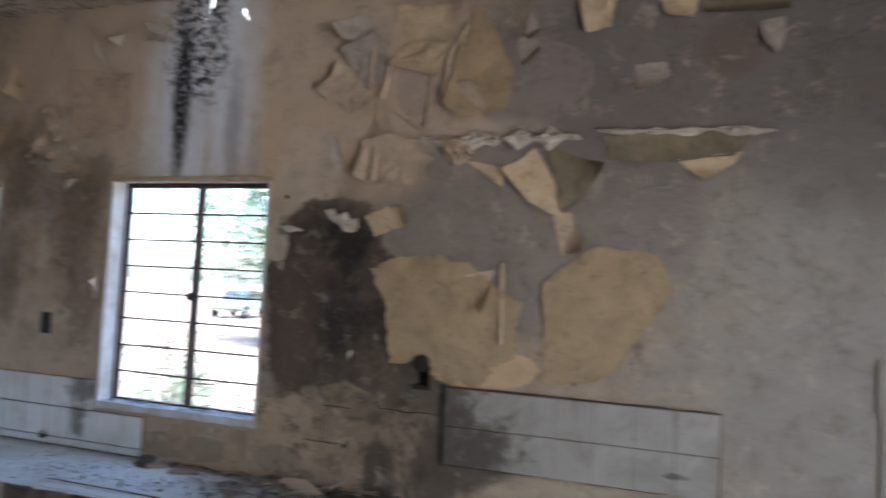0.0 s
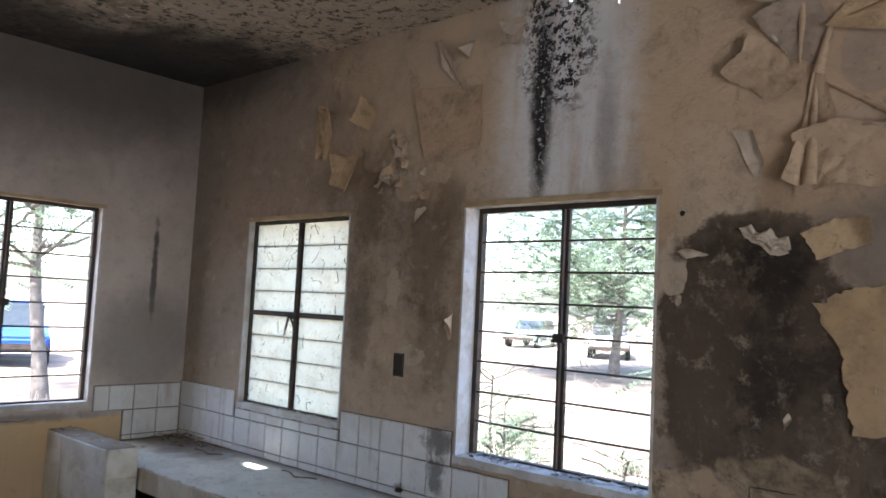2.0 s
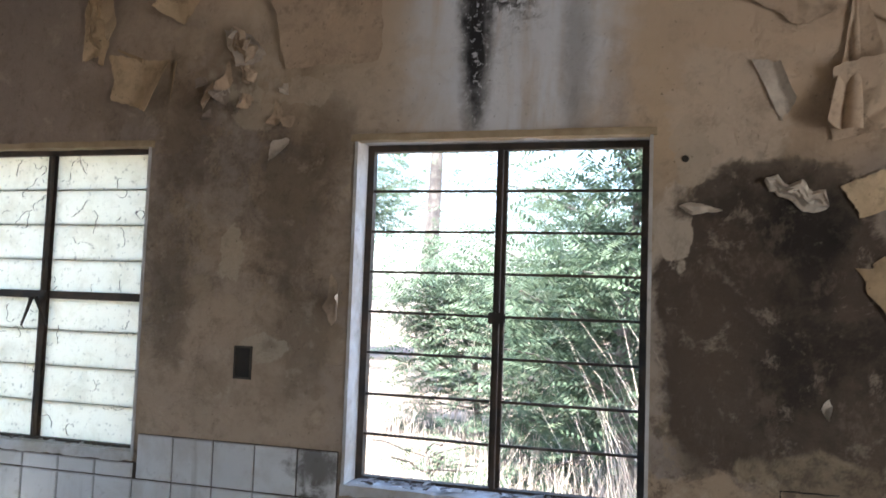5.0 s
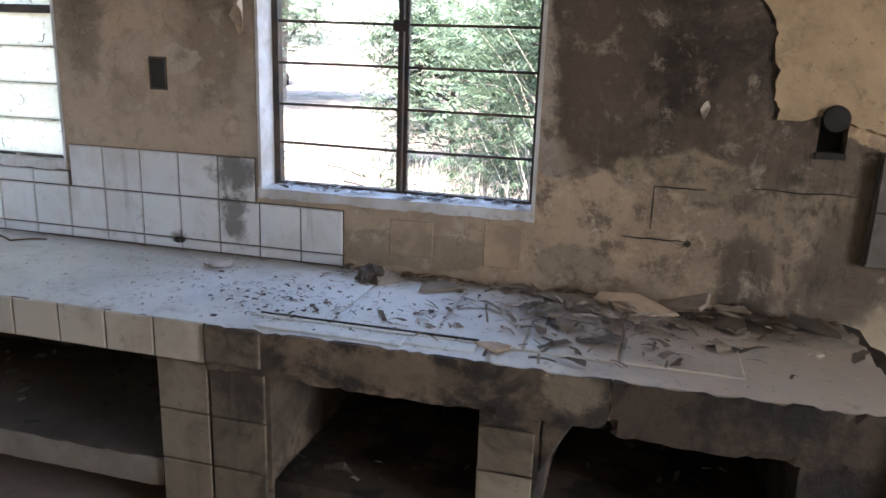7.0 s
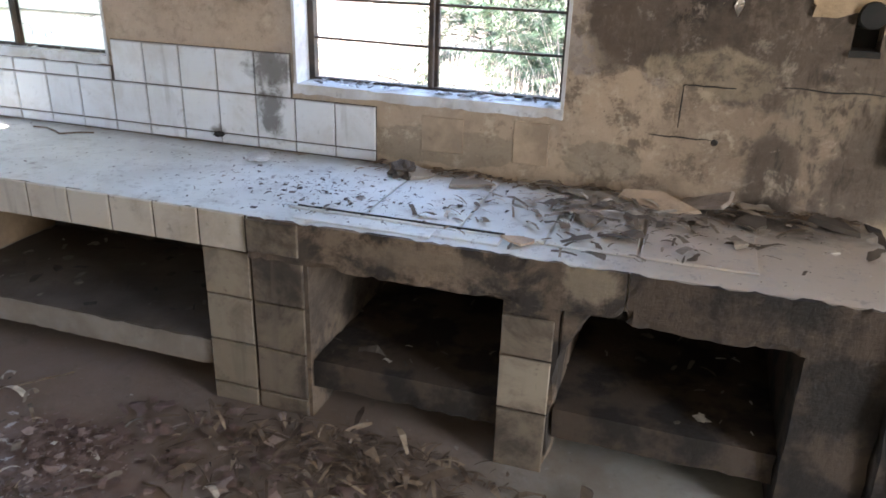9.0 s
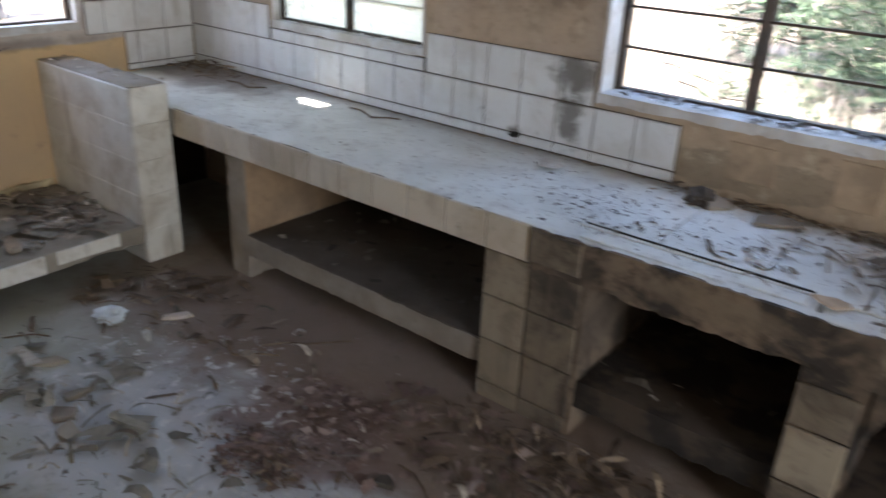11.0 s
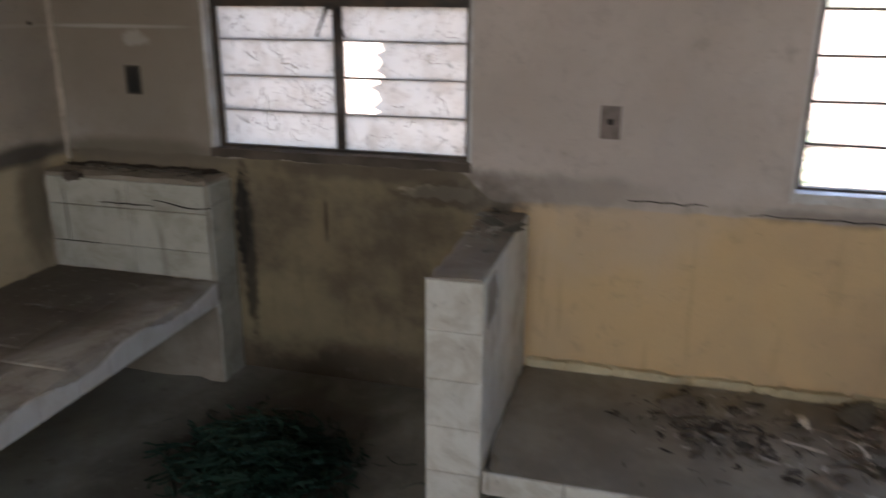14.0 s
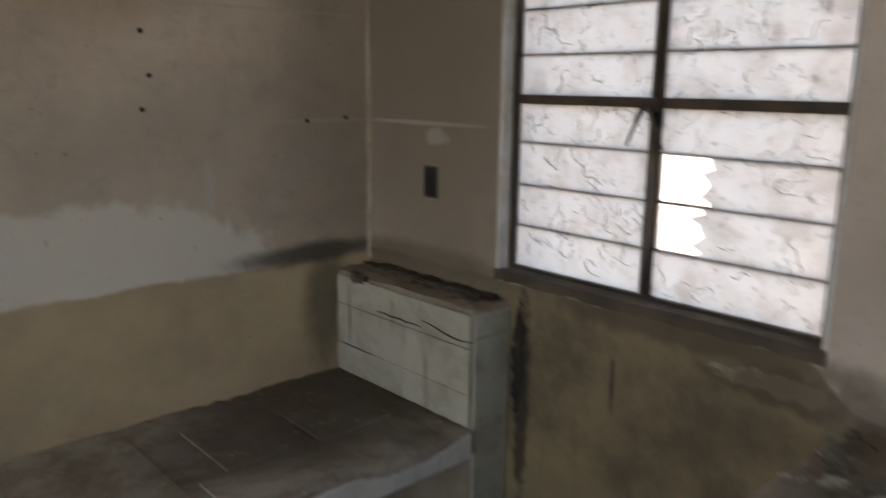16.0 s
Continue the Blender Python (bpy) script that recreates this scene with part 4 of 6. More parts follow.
tile_run(wall_n, north, X, (0, -1, 0), 1.70, 2.51, mid_row, hi_row, M_TILE, first=2.86)
# splashback in the corner of the west wall
bed = bmesh.new()
add_box(bed, -0.002, 0.004, -0.62, -0.012, 0.90, 1.066)
add_box(bed, -0.002, 0.004, -0.42, -0.012, 0.70, 0.90)
part("mortar_bed", bed, M_GROUT, wall_w)
west = lambda a, z: (0.004, a, z)
for z0, z1 in ((0.703, 0.735), (0.735, 0.9), (0.9, 1.064)):
    tile_run(wall_w, west, Y, X, -0.62 if z0 > 0.8 else -0.42, -0.016, z0, z1, M_TILE, first=-0.016)
# tiled strip that goes on to the right of the worktop
strip = part("splashback_strip", worn(4.56, 5.73, -0.03, 0.0, 0.89, 1.237, 0.08, 0.002, 0.008), M_GROUT, wall_n, "grey tiled strip with a dark top edge")
for i in range(7):
    for z0, z1 in ((0.895, 1.062), (1.064, 1.231)):
        tile(strip, (4.565 + (i + 0.5) * 0.1655, -0.031, (z0 + z1) / 2), X, (0, -1, 0), 0.1655 - 0.0008, z1 - z0 - 0.0006, M_TILE_STRIP)
# squares of mortar left where tiles came off
rng = random.Random(17)
for i in range(9):
    for z0, z1 in ((0.745, 0.912), (0.912, 1.079), (1.079, 1.2)):
        x = 2.86 + (i + 0.5) * TILE
        if x < 3.56 and z1 > 0.95 or z0 > 1.0 and x < 3.9 or rng.random() < 0.8 or x > 4.1:
            continue
        w, h = TILE * rng.uniform(0.7, 0.97), (z1 - z0) * rng.uniform(0.7, 0.97)
        tile(wall_n, (x + rng.uniform(-0.01, 0.01), 0.0, (z0 + z1) / 2 + rng.uniform(-0.01, 0.01)), X, (0, -1, 0), w, h, M_GHOST, rng.choice((0.0032, 0.0036, 0.0042)), "mortar_patch")

# ---- the long masonry counter ----
counter = thing("kitchen_counter", "long dusty tiled masonry counter with open shelves below", "counter", pose(2.27, -0.35, 0))
counter_inv = pose(2.27, -0.35, 0).inverted()


def cpart(name, bm, material, label="", parent=None):
    ob = part(name, bm, material, parent or counter, label)
    if parent is None:
        ob.matrix_parent_inverse = counter_inv
    return ob


worktop = cpart("worktop", worn(0.0, 4.56, -0.69, -0.003, 0.575, 0.70, 0.04, 0.003, 0.012), M_TOP, "dusty grey worktop slab")
pier1 = cpart("support_pier", worn(1.13, 1.254, -0.66, -0.01, 0, 0.578, 0.04, 0.003), M_CONC, "rough plastered pier")
part("plaster_face", worn(1.2545, 1.2615, -0.655, -0.012, 0.217, 0.574, 0.05, 0.001, 0.004), M_PIER_TAN, pier1, "ochre plastered inner face")
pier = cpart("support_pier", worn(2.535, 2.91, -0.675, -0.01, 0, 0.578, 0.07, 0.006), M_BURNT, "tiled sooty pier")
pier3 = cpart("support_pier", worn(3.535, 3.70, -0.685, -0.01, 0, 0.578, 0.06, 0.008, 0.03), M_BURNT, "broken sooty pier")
pier4 = cpart("support_pier", worn(4.33, 4.54, -0.70, -0.01, 0, 0.578, 0.05, 0.006), M_SOOT_SHADE, "sooty end pier")
# shelves coloured dark to put the shade of the bays into them
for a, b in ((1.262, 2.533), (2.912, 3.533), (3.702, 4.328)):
    cpart("lower_shelf", worn(a, b, -0.665, -0.01, 0.115, 0.215, 0.035, 0.003, 0.008), M_SOOT_SHADE if a > 2 else M_SLAB_BROWN, "dirty concrete lower shelf coloured dark for shade")
cpart("shelf_edge", worn(1.264, 2.53, -0.672, -0.6655, 0.118, 0.212, 0.04, 0.002), M_CONC, "pale concrete shelf edge")
cpart("fascia", worn(2.72, 3.87, -0.705, -0.69, 0.562, 0.702, 0.022, 0.004, 0.012), M_BURNT, "scorched fascia strip")
cpart("fascia", worn(3.873, 4.56, -0.708, -0.69, 0.548, 0.702, 0.022, 0.006, 0.015), M_SOOT_SHADE, "charred black fascia strip")
cpart("end_cheek", worn(4.54, 4.6, -0.74, -0.01, 0.0, 0.70, 0.07, 0.005, 0.02), M_SOOT_SHADE, "sooty end cheek")
joint = bmesh.new()
add_box(joint, 0.81, 2.715, -0.6945, -0.680, 0.577, 0.697)
part("mortar_bed", joint, M_GROUT, worktop)
i = 0
x = 2.713
while x > 0.83:
    w = min(TILE, x - 0.82)
    tile(worktop, (x - w / 2, -0.692, 0.638), X, (0, -1, 0), w - 0.006, 0.122, M_TILE_WORN)
    x -= TILE
# lower cream tiles use a darker copy, so the pier shades off downwards
for col, (a, b) in enumerate(((2.54, 2.713), (2.717, 2.90))):
    for k in range(4):
        z1 = 0.572 - k * TILE
        z0 = max(0.0, z1 - TILE)
        if z1 - z0 > 0.03:
            tile(pier, ((a + b) / 2, -0.679, (z0 + z1) / 2), X, (0, -1, 0), b - a - G, z1 - z0 - G, M_TILE_PIER if col == 0 and k < 2 else M_TILE_SHADED if col == 0 else M_TILE_DIRTY)
for z0, z1, mm in ((0.0, 0.205, M_TILE_DIRTY), (0.21, 0.385, M_TILE_PIER), (0.39, 0.52, M_TILE_DIRTY)):
    tile(pier3, (3.612, -0.692, (z0 + z1) / 2), X, (0, -1, 0), 0.15, z1 - z0 - 0.004, mm)
bracket = bmesh.new()
wedge = ((3.701, 0.39), (3.705, 0.577), (3.80, 0.577), (3.775, 0.54), (3.735, 0.46))
fore, rear = [bracket.verts.new((x, -0.686, z)) for x, z in wedge], [bracket.verts.new((x, -0.50, z)) for x, z in wedge]
bracket.faces.new(fore)
bracket.faces.new(rear[::-1])
for k in range(5):
    bracket.faces.new((fore[k], rear[k], rear[(k + 1) % 5], fore[(k + 1) % 5]))
bmesh.ops.recalc_face_normals(bracket, faces=bracket.faces[:])
bmesh.ops.bevel(bracket, geom=bracket.edges[:], offset=0.006, segments=1, affect="EDGES")
part("haunch", bracket, M_BURNT, pier3, "broken brown haunch under the slab")
for a, b, mm in ((2.72, 2.9, M_TILE_DIRTY),):
    tile(worktop, ((a + b) / 2, -0.7035, 0.642), X, (0, -1, 0), b - a - G, 0.105, mm)
# thin floor tiles left on the worktop
for k, (a, b) in enumerate(((2.80, 3.05), (3.055, 3.36), (3.365, 3.62), (3.625, 3.88), (3.885, 4.2))):
    tile(worktop, ((a + b) / 2, -0.335, 0.701), X, Z, b - a - 0.004, 0.5, M_TOP, 0.006)
for x0, x1, y0 in ((2.86, 3.3, -0.62), (3.3, 3.5, -0.6)):
    tile(worktop, ((x0 + x1) / 2, y0 - 0.02, 0.701), X, Z, x1 - x0, 0.06, M_TOP, 0.005)

strip_crack = worn(2.83, 3.5, -0.574, -0.566, 0.705, 0.711, 0.04, 0.001, 0.003)
part("edge_crack", strip_crack, M_BLACK, worktop, "long dark crack along the edge")

# ---- low partitions and the two benches ----


def partition(label, y0, y1, top, tiled_side, x1=0.805):
    p = thing("partition_wall", label, "partition", pose(x1 / 2, (y0 + y1) / 2, 0))
    inv = pose(x1 / 2, (y0 + y1) / 2, 0).inverted()
    core = part("core", worn(0.0, x1 - 0.012, y0 + 0.01, y1 - 0.01, 0, top, 0.06, 0.004, 0.015), M_CONC, p, "rough concrete core")
    core.matrix_parent_inverse = inv
    rows = 5
    hgt = (top - 0.006) / rows
    for r in range(rows):
        tile(core, (x1 - 0.011, (y0 + y1) / 2, (r + 0.5) * hgt), Y, X, y1 - y0 - 0.004, hgt - 0.001, M_TILE_PALE, 0.011)
        cols = 3
        for c in range(cols):
            wd = (x1 - 0.02) / cols
            for side in tiled_side:
                yy = y0 + 0.009 if side < 0 else y1 - 0.009
                tile(core, (0.006 + (c + 0.5) * wd, yy, (r + 0.5) * hgt), (1, 0, 0) if side < 0 else (-1, 0, 0), (0, side, 0), wd - 0.001, hgt - 0.0008, M_TILE_PALE)
    return p


partition("low white tiled partition between counter and bench", -0.885, -0.70, 0.815, (-1,))
partition("low white tiled partition with broken concrete top", -2.828, -2.645, 0.825, (1,))

broken_top = [o for o in scene.objects if o.name.startswith("core")][-1]
part("bare_patch", worn(0.63, 0.765, -2.6465, -2.6425, 0.66, 0.805, 0.02, 0.001, 0.012), M_CONC, broken_top, "bare combed mortar where a tile is gone")
bench = thing("low_bench", "low concrete bench slab with chipped tiled edge and debris", "bench", pose(0.4, -1.77, 0))
binv = pose(0.4, -1.77, 0).inverted()
slab = part("slab", worn(0.003, 0.80, -2.643, -0.888, 0.105, 0.19, 0.04, 0.004, 0.014), M_SLAB, bench, "dusty slab with loose dirt")
slab.matrix_parent_inverse = binv
# plinth coloured black to stand for the shade beneath the slab
foot = part("plinth", worn(0.003, 0.45, -2.6, -0.93, 0, 0.107, 0.1, 0.003), M_BLACK, bench, "recessed plinth blackened as shade under the slab")
foot.matrix_parent_inverse = binv
y = -2.64
k = 0
while y < -1.35:
    tile(slab, (0.801, y + 0.13, 0.148), Y, X, 0.256, 0.08, M_TILE_PALE)
    y += 0.26
    k += 1
tile(slab, (0.798, -1.15, 0.158), Y, X, 0.28, 0.06, M_TILE_PALE)
seam = part("plaster_seam", worn(0.0, 0.032, -2.64, -0.9, 0.186, 0.225, 0.025, 0.02, 0.02), M_SEAM, wall_w, "rough yellowish mortar seam")

south = thing("south_counter", "low masonry counter with chipped white tiled edge", "counter", pose(1.6, -4.3, 0))
sinv = pose(1.6, -4.3, 0).inverted()
sslab = part("slab", worn(0.16, 3.4, SOUTH_Y + 0.003, -3.925, 0.385, 0.475, 0.04, 0.004, 0.016), M_SLAB_GREY, south, "dusty brown slab")
sblock = part("end_wall", worn(0.0, 0.18, SOUTH_Y + 0.003, -3.94, 0, 0.905, 0.06, 0.005, 0.02), M_CONC, south, "tiled end wall with a rough top")
sfar = part("support_pier", worn(3.25, 3.4, SOUTH_Y + 0.003, -3.98, 0, 0.387, 0.04, 0.003), M_CONC, south)
dirt = part("grime_ledge", worn(0.003, 0.06, SOUTH_Y + 0.02, -3.97, 0.9, 0.918, 0.03, 0.008, 0.02), M_GROUT, south, "dark grime along the wall")
for ob in (sslab, sblock, sfar, dirt):
    ob.matrix_parent_inverse = sinv
x = 0.2
while x < 3.3:
    edge = bmesh.new()
    fore, rear = [], []
    for k in range(9):
        px = x + 0.002 + 0.163 * k / 8
        drop = 0.035 * max(0.0, min(1.0, 0.35 + 1.7 * noise.noise(Vector((px * 3.1, 4.7, 1.2))))) + 0.006 * noise.noise(Vector((px * 40, 1, 2)))
        for row, py in ((fore, -3.916), (rear, -3.926)):
            row.append((edge.verts.new((px, py, 0.384)), edge.verts.new((px, py, 0.472 - drop))))
    for k in range(8):
        (a, b), (c, d), (e, f), (g, h) = fore[k], fore[k + 1], rear[k], rear[k + 1]
        for quad in ((a, c, d, b), (e, f, h, g), (b, d, h, f), (a, e, g, c)):
            edge.faces.new(quad)
    edge.faces.new((fore[0][0], fore[0][1], rear[0][1], rear[0][0]))
    edge.faces.new((fore[8][0], rear[8][0], rear[8][1], fore[8][1]))
    bmesh.ops.recalc_face_normals(edge, faces=edge.faces[:])
    part("tile", edge, M_TILE, sslab)
    x += 0.167
for x0, x1, y0, y1 in ((0.3, 0.62, -4.5, -4.2), (0.64, 0.95, -4.55, -4.22), (0.75, 1.05, -4.2, -3.95), (1.1, 1.5, -4.6, -4.1)):
    tile(sslab, ((x0 + x1) / 2, (y0 + y1) / 2, 0.474), X, Z, x1 - x0, y1 - y0, M_SLAB_GREY, 0.008)
for r, (z0, z1) in enumerate(((0.48, 0.60), (0.60, 0.765), (0.767, 0.885))):
    yy = -3.945
    while yy > -4.70:
        w = min(TILE * 2.2, yy + 4.72)
        tile(sblock, (0.181, yy - w / 2, (z0 + z1) / 2), Y, X, w - 0.0015, z1 - z0 - 0.001, M_TILE_DIM)
        yy -= w
for z0, z1 in ((0.0, 0.16), (0.16, 0.32), (0.32, 0.48), (0.48, 0.64), (0.64, 0.8), (0.802, 0.885)):
    tile(sblock, (0.09, -3.941, (z0 + z1) / 2), (-1, 0, 0), Y, 0.17, z1 - z0 - 0.001, M_TILE_DIM)


def crack(parent, points, wide, material, push):
    """A fine dark crack as a thin ribbon that lies on a face."""
    verts, faces = [], []
    for k, p in enumerate(points):
        a, b = Vector(points[max(0, k - 1)]), Vector(points[min(len(points) - 1, k + 1)])
        side = (b - a).normalized().cross(Vector(push)) * wide * (0.4 + 0.6 * math.sin(math.pi * (k + 0.5) / len(points)))
        q = Vector(p) + Vector(push) * 0.0015
        verts += [tuple(q + side), tuple(q - side)]
        if k:
            i = 2 * k
            faces.append((i - 2, i - 1, i + 1, i))
    raw("crack", verts, faces, material, parent)


crack(sblock, [(0.191, -4.63, 0.83 - 0.023 * k) for k in range(11)], 0.004, M_BLACK, X)
crack(sblock, [(0.191, -4.46 + 0.03 * k, 0.785 + 0.002 * (k % 3)) for k in range(10)], 0.0035, M_BLACK, X)
crack(sblock, [(0.191, -4.19 + 0.027 * k, 0.80 + 0.012 * math.cos(k * 0.45)) for k in range(11)], 0.0035, M_BLACK, X)
crack(sblock, [(0.191, -4.71 + 0.03 * k, 0.60 + 0.001 * (k % 3)) for k in range(9)], 0.003, M_BLACK, X)
part("broken_notch", worn(0.15, 0.1925, -4.64, -4.54, 0.86, 0.909, 0.015, 0.006, 0.02), M_GROUT, sblock, "dark broken notch in the top")
crack(wall_w, [(0.0, -1.0 - 0.05 * k, 0.875 + 0.016 * noise.noise(Vector((k * 0.77, 1.3, 2.1)))) for k in range(18)], 0.003, M_BLACK, X)
crack(wall_w, [(0.0, -2.0 - 0.04 * k, 0.90 + 0.014 * noise.noise(Vector((k * 0.81, 7.3, 2.1)))) for k in range(8)], 0.003, M_BLACK, X)
for pts in ([(3.93, 0, 1.085 - 0.02 * k) for k in range(8)], [(3.93 + 0.02 * k, 0, 1.085 + 0.001 * (k % 3)) for k in range(9)], [(3.84 + 0.022 * k, 0, 0.915 - 0.001 * (k % 4)) for k in range(10)],
            [(4.22 + 0.03 * k, 0, 1.1 + 0.003 * math.sin(k)) for k in range(11)]):
    crack(wall_n, [(x, -0.006, z) for x, y, z in pts], 0.0025, M_BLACK, (0, -1, 0))


# ---- peeled paint ----
def peel(parent, centre, u, v, n, rx, rz, seed, material, curl=0.05, way=0.6, corners=9, label="", ragged=0.35, shape=None, jag=1.0, lip=0.0):
    """A torn sheet of old paint on a wall, flat in part and lifting off along one side."""
    rng = random.Random(seed)
    c, u, v, n = Vector(centre), Vector(u), Vector(v), Vector(n)
    angs = sorted((k + rng.uniform(-0.35, 0.35)) * 2 * math.pi / corners for k in range(corners))
    rads = [1 - rng.uniform(0, ragged) for _ in angs]
    pts = shape or [(math.cos(a) * r, math.sin(a) * r) for a, r in zip(angs, rads)]
    corners = len(pts)
    rim = []
    per = 14
    tears = [] if shape else [(rng.uniform(0, 2 * math.pi), rng.uniform(0.08, 0.32), rng.uniform(0.04, 0.2)) for _ in range(3 if rx < 0.2 else 2)]
    for k in range(corners):
        (ax, ay), (bx, by) = pts[k], pts[(k + 1) % corners]
        for s in range(per):
            f = s / per
            x, y = ax + (bx - ax) * f, ay + (by - ay) * f
            w = 0.10 * noise.noise(Vector((x * 1.7, y * 1.7, seed * 3.1))) + 0.06 * noise.noise(Vector((x * 5, y * 5, seed))) + 0.035 * noise.noise(Vector((x * 14, y * 14, seed))) + rng.uniform(-0.012, 0.012)
            w *= jag
            for at, deep, wide in tears:
                off = abs((math.atan2(y, x) - at + math.pi) % (2 * math.pi) - math.pi)
                w -= deep * max(0.0, 1 - off / wide) ** 1.4
            rim.append((x * (1 + w), y * (1 + w)))
    d = (math.cos(way), math.sin(way))
    rings, verts, faces = 7, [], []

    def place(x, y, lift, out=0.0):
        s = x * d[0] + y * d[1]
        k = max(0.0, s - 0.05)
        fold = curl * (k ** 1.6) * 2.0
        wave = (0.006 if rx < 0.15 else 0.016) * noise.noise(Vector((x * 2.3 + seed, y * 2.3, 0))) + 0.0015 * noise.noise(Vector((x * 8 + seed, y * 8, 2)))
        pull = 1 - min(0.35, abs(fold) * 1.6) * max(0, s)
        return tuple(c + u * (x * rx * pull) + v * (y * rz * pull) + n * (0.0025 + abs(wave) + fold + lift + lip * max(0.0, out - 0.78) ** 1.3 * 4 * max(0.0, 0.35 + noise.noise(Vector((x * 2.1, y * 2.1, seed + 4))))))

    m = len(rim)
    for lift in (0.0, 0.001):
        verts.append(place(0, 0, lift))
        for r in range(1, rings + 1):
            verts += [place(x * r / rings, y * r / rings, lift, r / rings) for x, y in rim]
    half = 1 + rings * m
    for base in (0, half):
        for k in range(m):
            q = (k + 1) % m
            tri = (base, base + 1 + k, base + 1 + q)
            faces.append(tri if base else tri[::-1])
            for r in range(rings - 1):
                a, b = base + 1 + r * m, base + 1 + (r + 1) * m
                f = (a + k, b + k, b + q, a + q)
                faces.append(f if base else f[::-1])
    a, b = len(verts), len(verts) + m
    verts += verts[1 + (rings - 1) * m:1 + rings * m] + verts[half + 1 + (rings - 1) * m:half + 1 + rings * m]
    for k in range(m):
        faces.append((a + k, a + (k + 1) % m, b + (k + 1) % m, b + k))
    return raw("paint_sheet", verts, faces, material, parent, label, True)


def north_peel(x, z, rx, rz, seed, material, curl=0.04, way=90, corners=9, ragged=0.35):
    return peel(wall_n, (x, 0, z), X, Z, (0, -1, 0), rx, rz, seed, material, curl, radians(way), corners, "", ragged + (0.2 if rx < 0.12 else 0.05))


def torn(corners, seed, material, curl=0.03, way=90, lip=0.012, jag=0.45):
    """A sheet of paint with straight torn sides, from its few corners (x, z) on the north wall."""
    jag = jag * 1.5 + 0.4
    cx, cz = sum(p[0] for p in corners) / len(corners), sum(p[1] for p in corners) / len(corners)
    r = max(math.hypot(x - cx, z - cz) for x, z in corners)
    area2 = sum(a[0] * b[1] - b[0] * a[1] for a, b in zip(corners, corners[1:] + corners[:1]))
    pts = [((x - cx) / r, (z - cz) / r) for x, z in (corners if area2 > 0 else corners[::-1])]
    return peel(wall_n, (cx, 0, cz), X, Z, (0, -1, 0), r, r, seed, material, curl, radians(way), 9, "", 0.3, pts, jag, lip)


# cream undercoat and loose sheets beyond the wide window
torn([(4.16, 1.74), (4.27, 1.81), (4.52, 1.83), (4.72, 1.74), (4.90, 1.62), (4.84, 1.37), (4.66, 1.24), (4.46, 1.33), (4.27, 1.32), (4.25, 1.5)], 11, M_SHEET_CREAM, 0.004, 60, 0.003, 0.8)
torn([(4.99, 1.72), (5.19, 1.89), (5.45, 1.85), (5.52, 1.72), (5.45, 1.60), (5.32, 1.38), (5.24, 1.31), (4.99, 1.27)], 212, M_SHEET_CREAM, 0.035, 300, 0.02, 0.35)
torn([(4.62, 1.74), (4.75, 1.76), (4.73, 1.55), (4.66, 1.60)], 13, M_SHEET_TAN, 0.09, 330, 0.02, 0.7)
torn([(4.20, 3.02), (4.48, 3.0), (4.49, 2.83), (4.26, 2.84)], 14, M_CURL_CREAM_LIT, 0.02, 80, 0.015, 0.25)
torn([(4.25, 2.835), (4.49, 2.825), (4.43, 2.66), (4.17, 2.73)], 15, M_CURL_CREAM_LIT, 0.06, 250, 0.012, 0.3)
torn([(4.61, 2.99), (4.71, 2.85), (4.80, 2.67), (4.77, 2.50), (4.56, 2.46), (4.47, 2.52), (4.52, 2.70)], 16, M_SHEET_CREAM, 0.05, 200, 0.02, 0.3)
torn([(4.49, 2.80), (4.58, 2.90), (4.55, 2.62), (4.46, 2.56)], 19, M_SHEET_TAN, 0.10, 180, 0.02, 0.4)
torn([(3.92, 2.82), (4.10, 2.90), (4.20, 2.74), (4.14, 2.60), (4.03, 2.66)], 24, M_SHEET_GREY, 0.03, 120, 0.015, 0.4)
torn([(3.86, 2.95), (4.02, 3.0), (4.12, 2.92), (3.96, 2.84)], 25, M_SHEET_PALE, 0.10, 230, 0.02, 0.5)
torn([(3.80, 2.62), (3.92, 2.76), (4.03, 2.68), (4.12, 2.56), (3.98, 2.50)], 41, M_SHEET_TAN, 0.03, 140, 0.015, 0.6)
torn([(4.13, 2.59), (4.17, 2.56), (4.22, 2.38), (4.14, 2.16), (4.04, 2.18), (4.10, 2.40)], 42, M_SHEET_TAN, 0.16, 180, 0.02, 0.1)
torn([(4.05, 2.36), (4.20, 2.39), (4.36, 2.37), (4.43, 2.28), (4.36, 2.15), (4.20, 2.17), (4.07, 2.14)], 43, M_SHEET_TAN, 0.05, 100, 0.02, 0.4)
torn([(4.77, 2.22), (4.92, 2.32), (5.0, 2.18), (5.07, 1.99), (4.90, 2.07)], 22, M_CURL_CREAM_LIT, 0.07, 215, 0.02, 0.35)
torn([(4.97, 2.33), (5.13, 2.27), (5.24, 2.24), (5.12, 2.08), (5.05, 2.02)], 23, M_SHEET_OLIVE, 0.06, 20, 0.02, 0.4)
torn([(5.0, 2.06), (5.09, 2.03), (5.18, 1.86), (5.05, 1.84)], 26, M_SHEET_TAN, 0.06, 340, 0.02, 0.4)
torn([(4.58, 2.27), (4.78, 2.23), (4.77, 2.14)], 27, M_CURL_CREAM_LIT, 0.05, 250, 0.01, 0.3)
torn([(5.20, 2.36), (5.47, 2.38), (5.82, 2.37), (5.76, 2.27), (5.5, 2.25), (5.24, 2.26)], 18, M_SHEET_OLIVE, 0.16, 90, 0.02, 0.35)
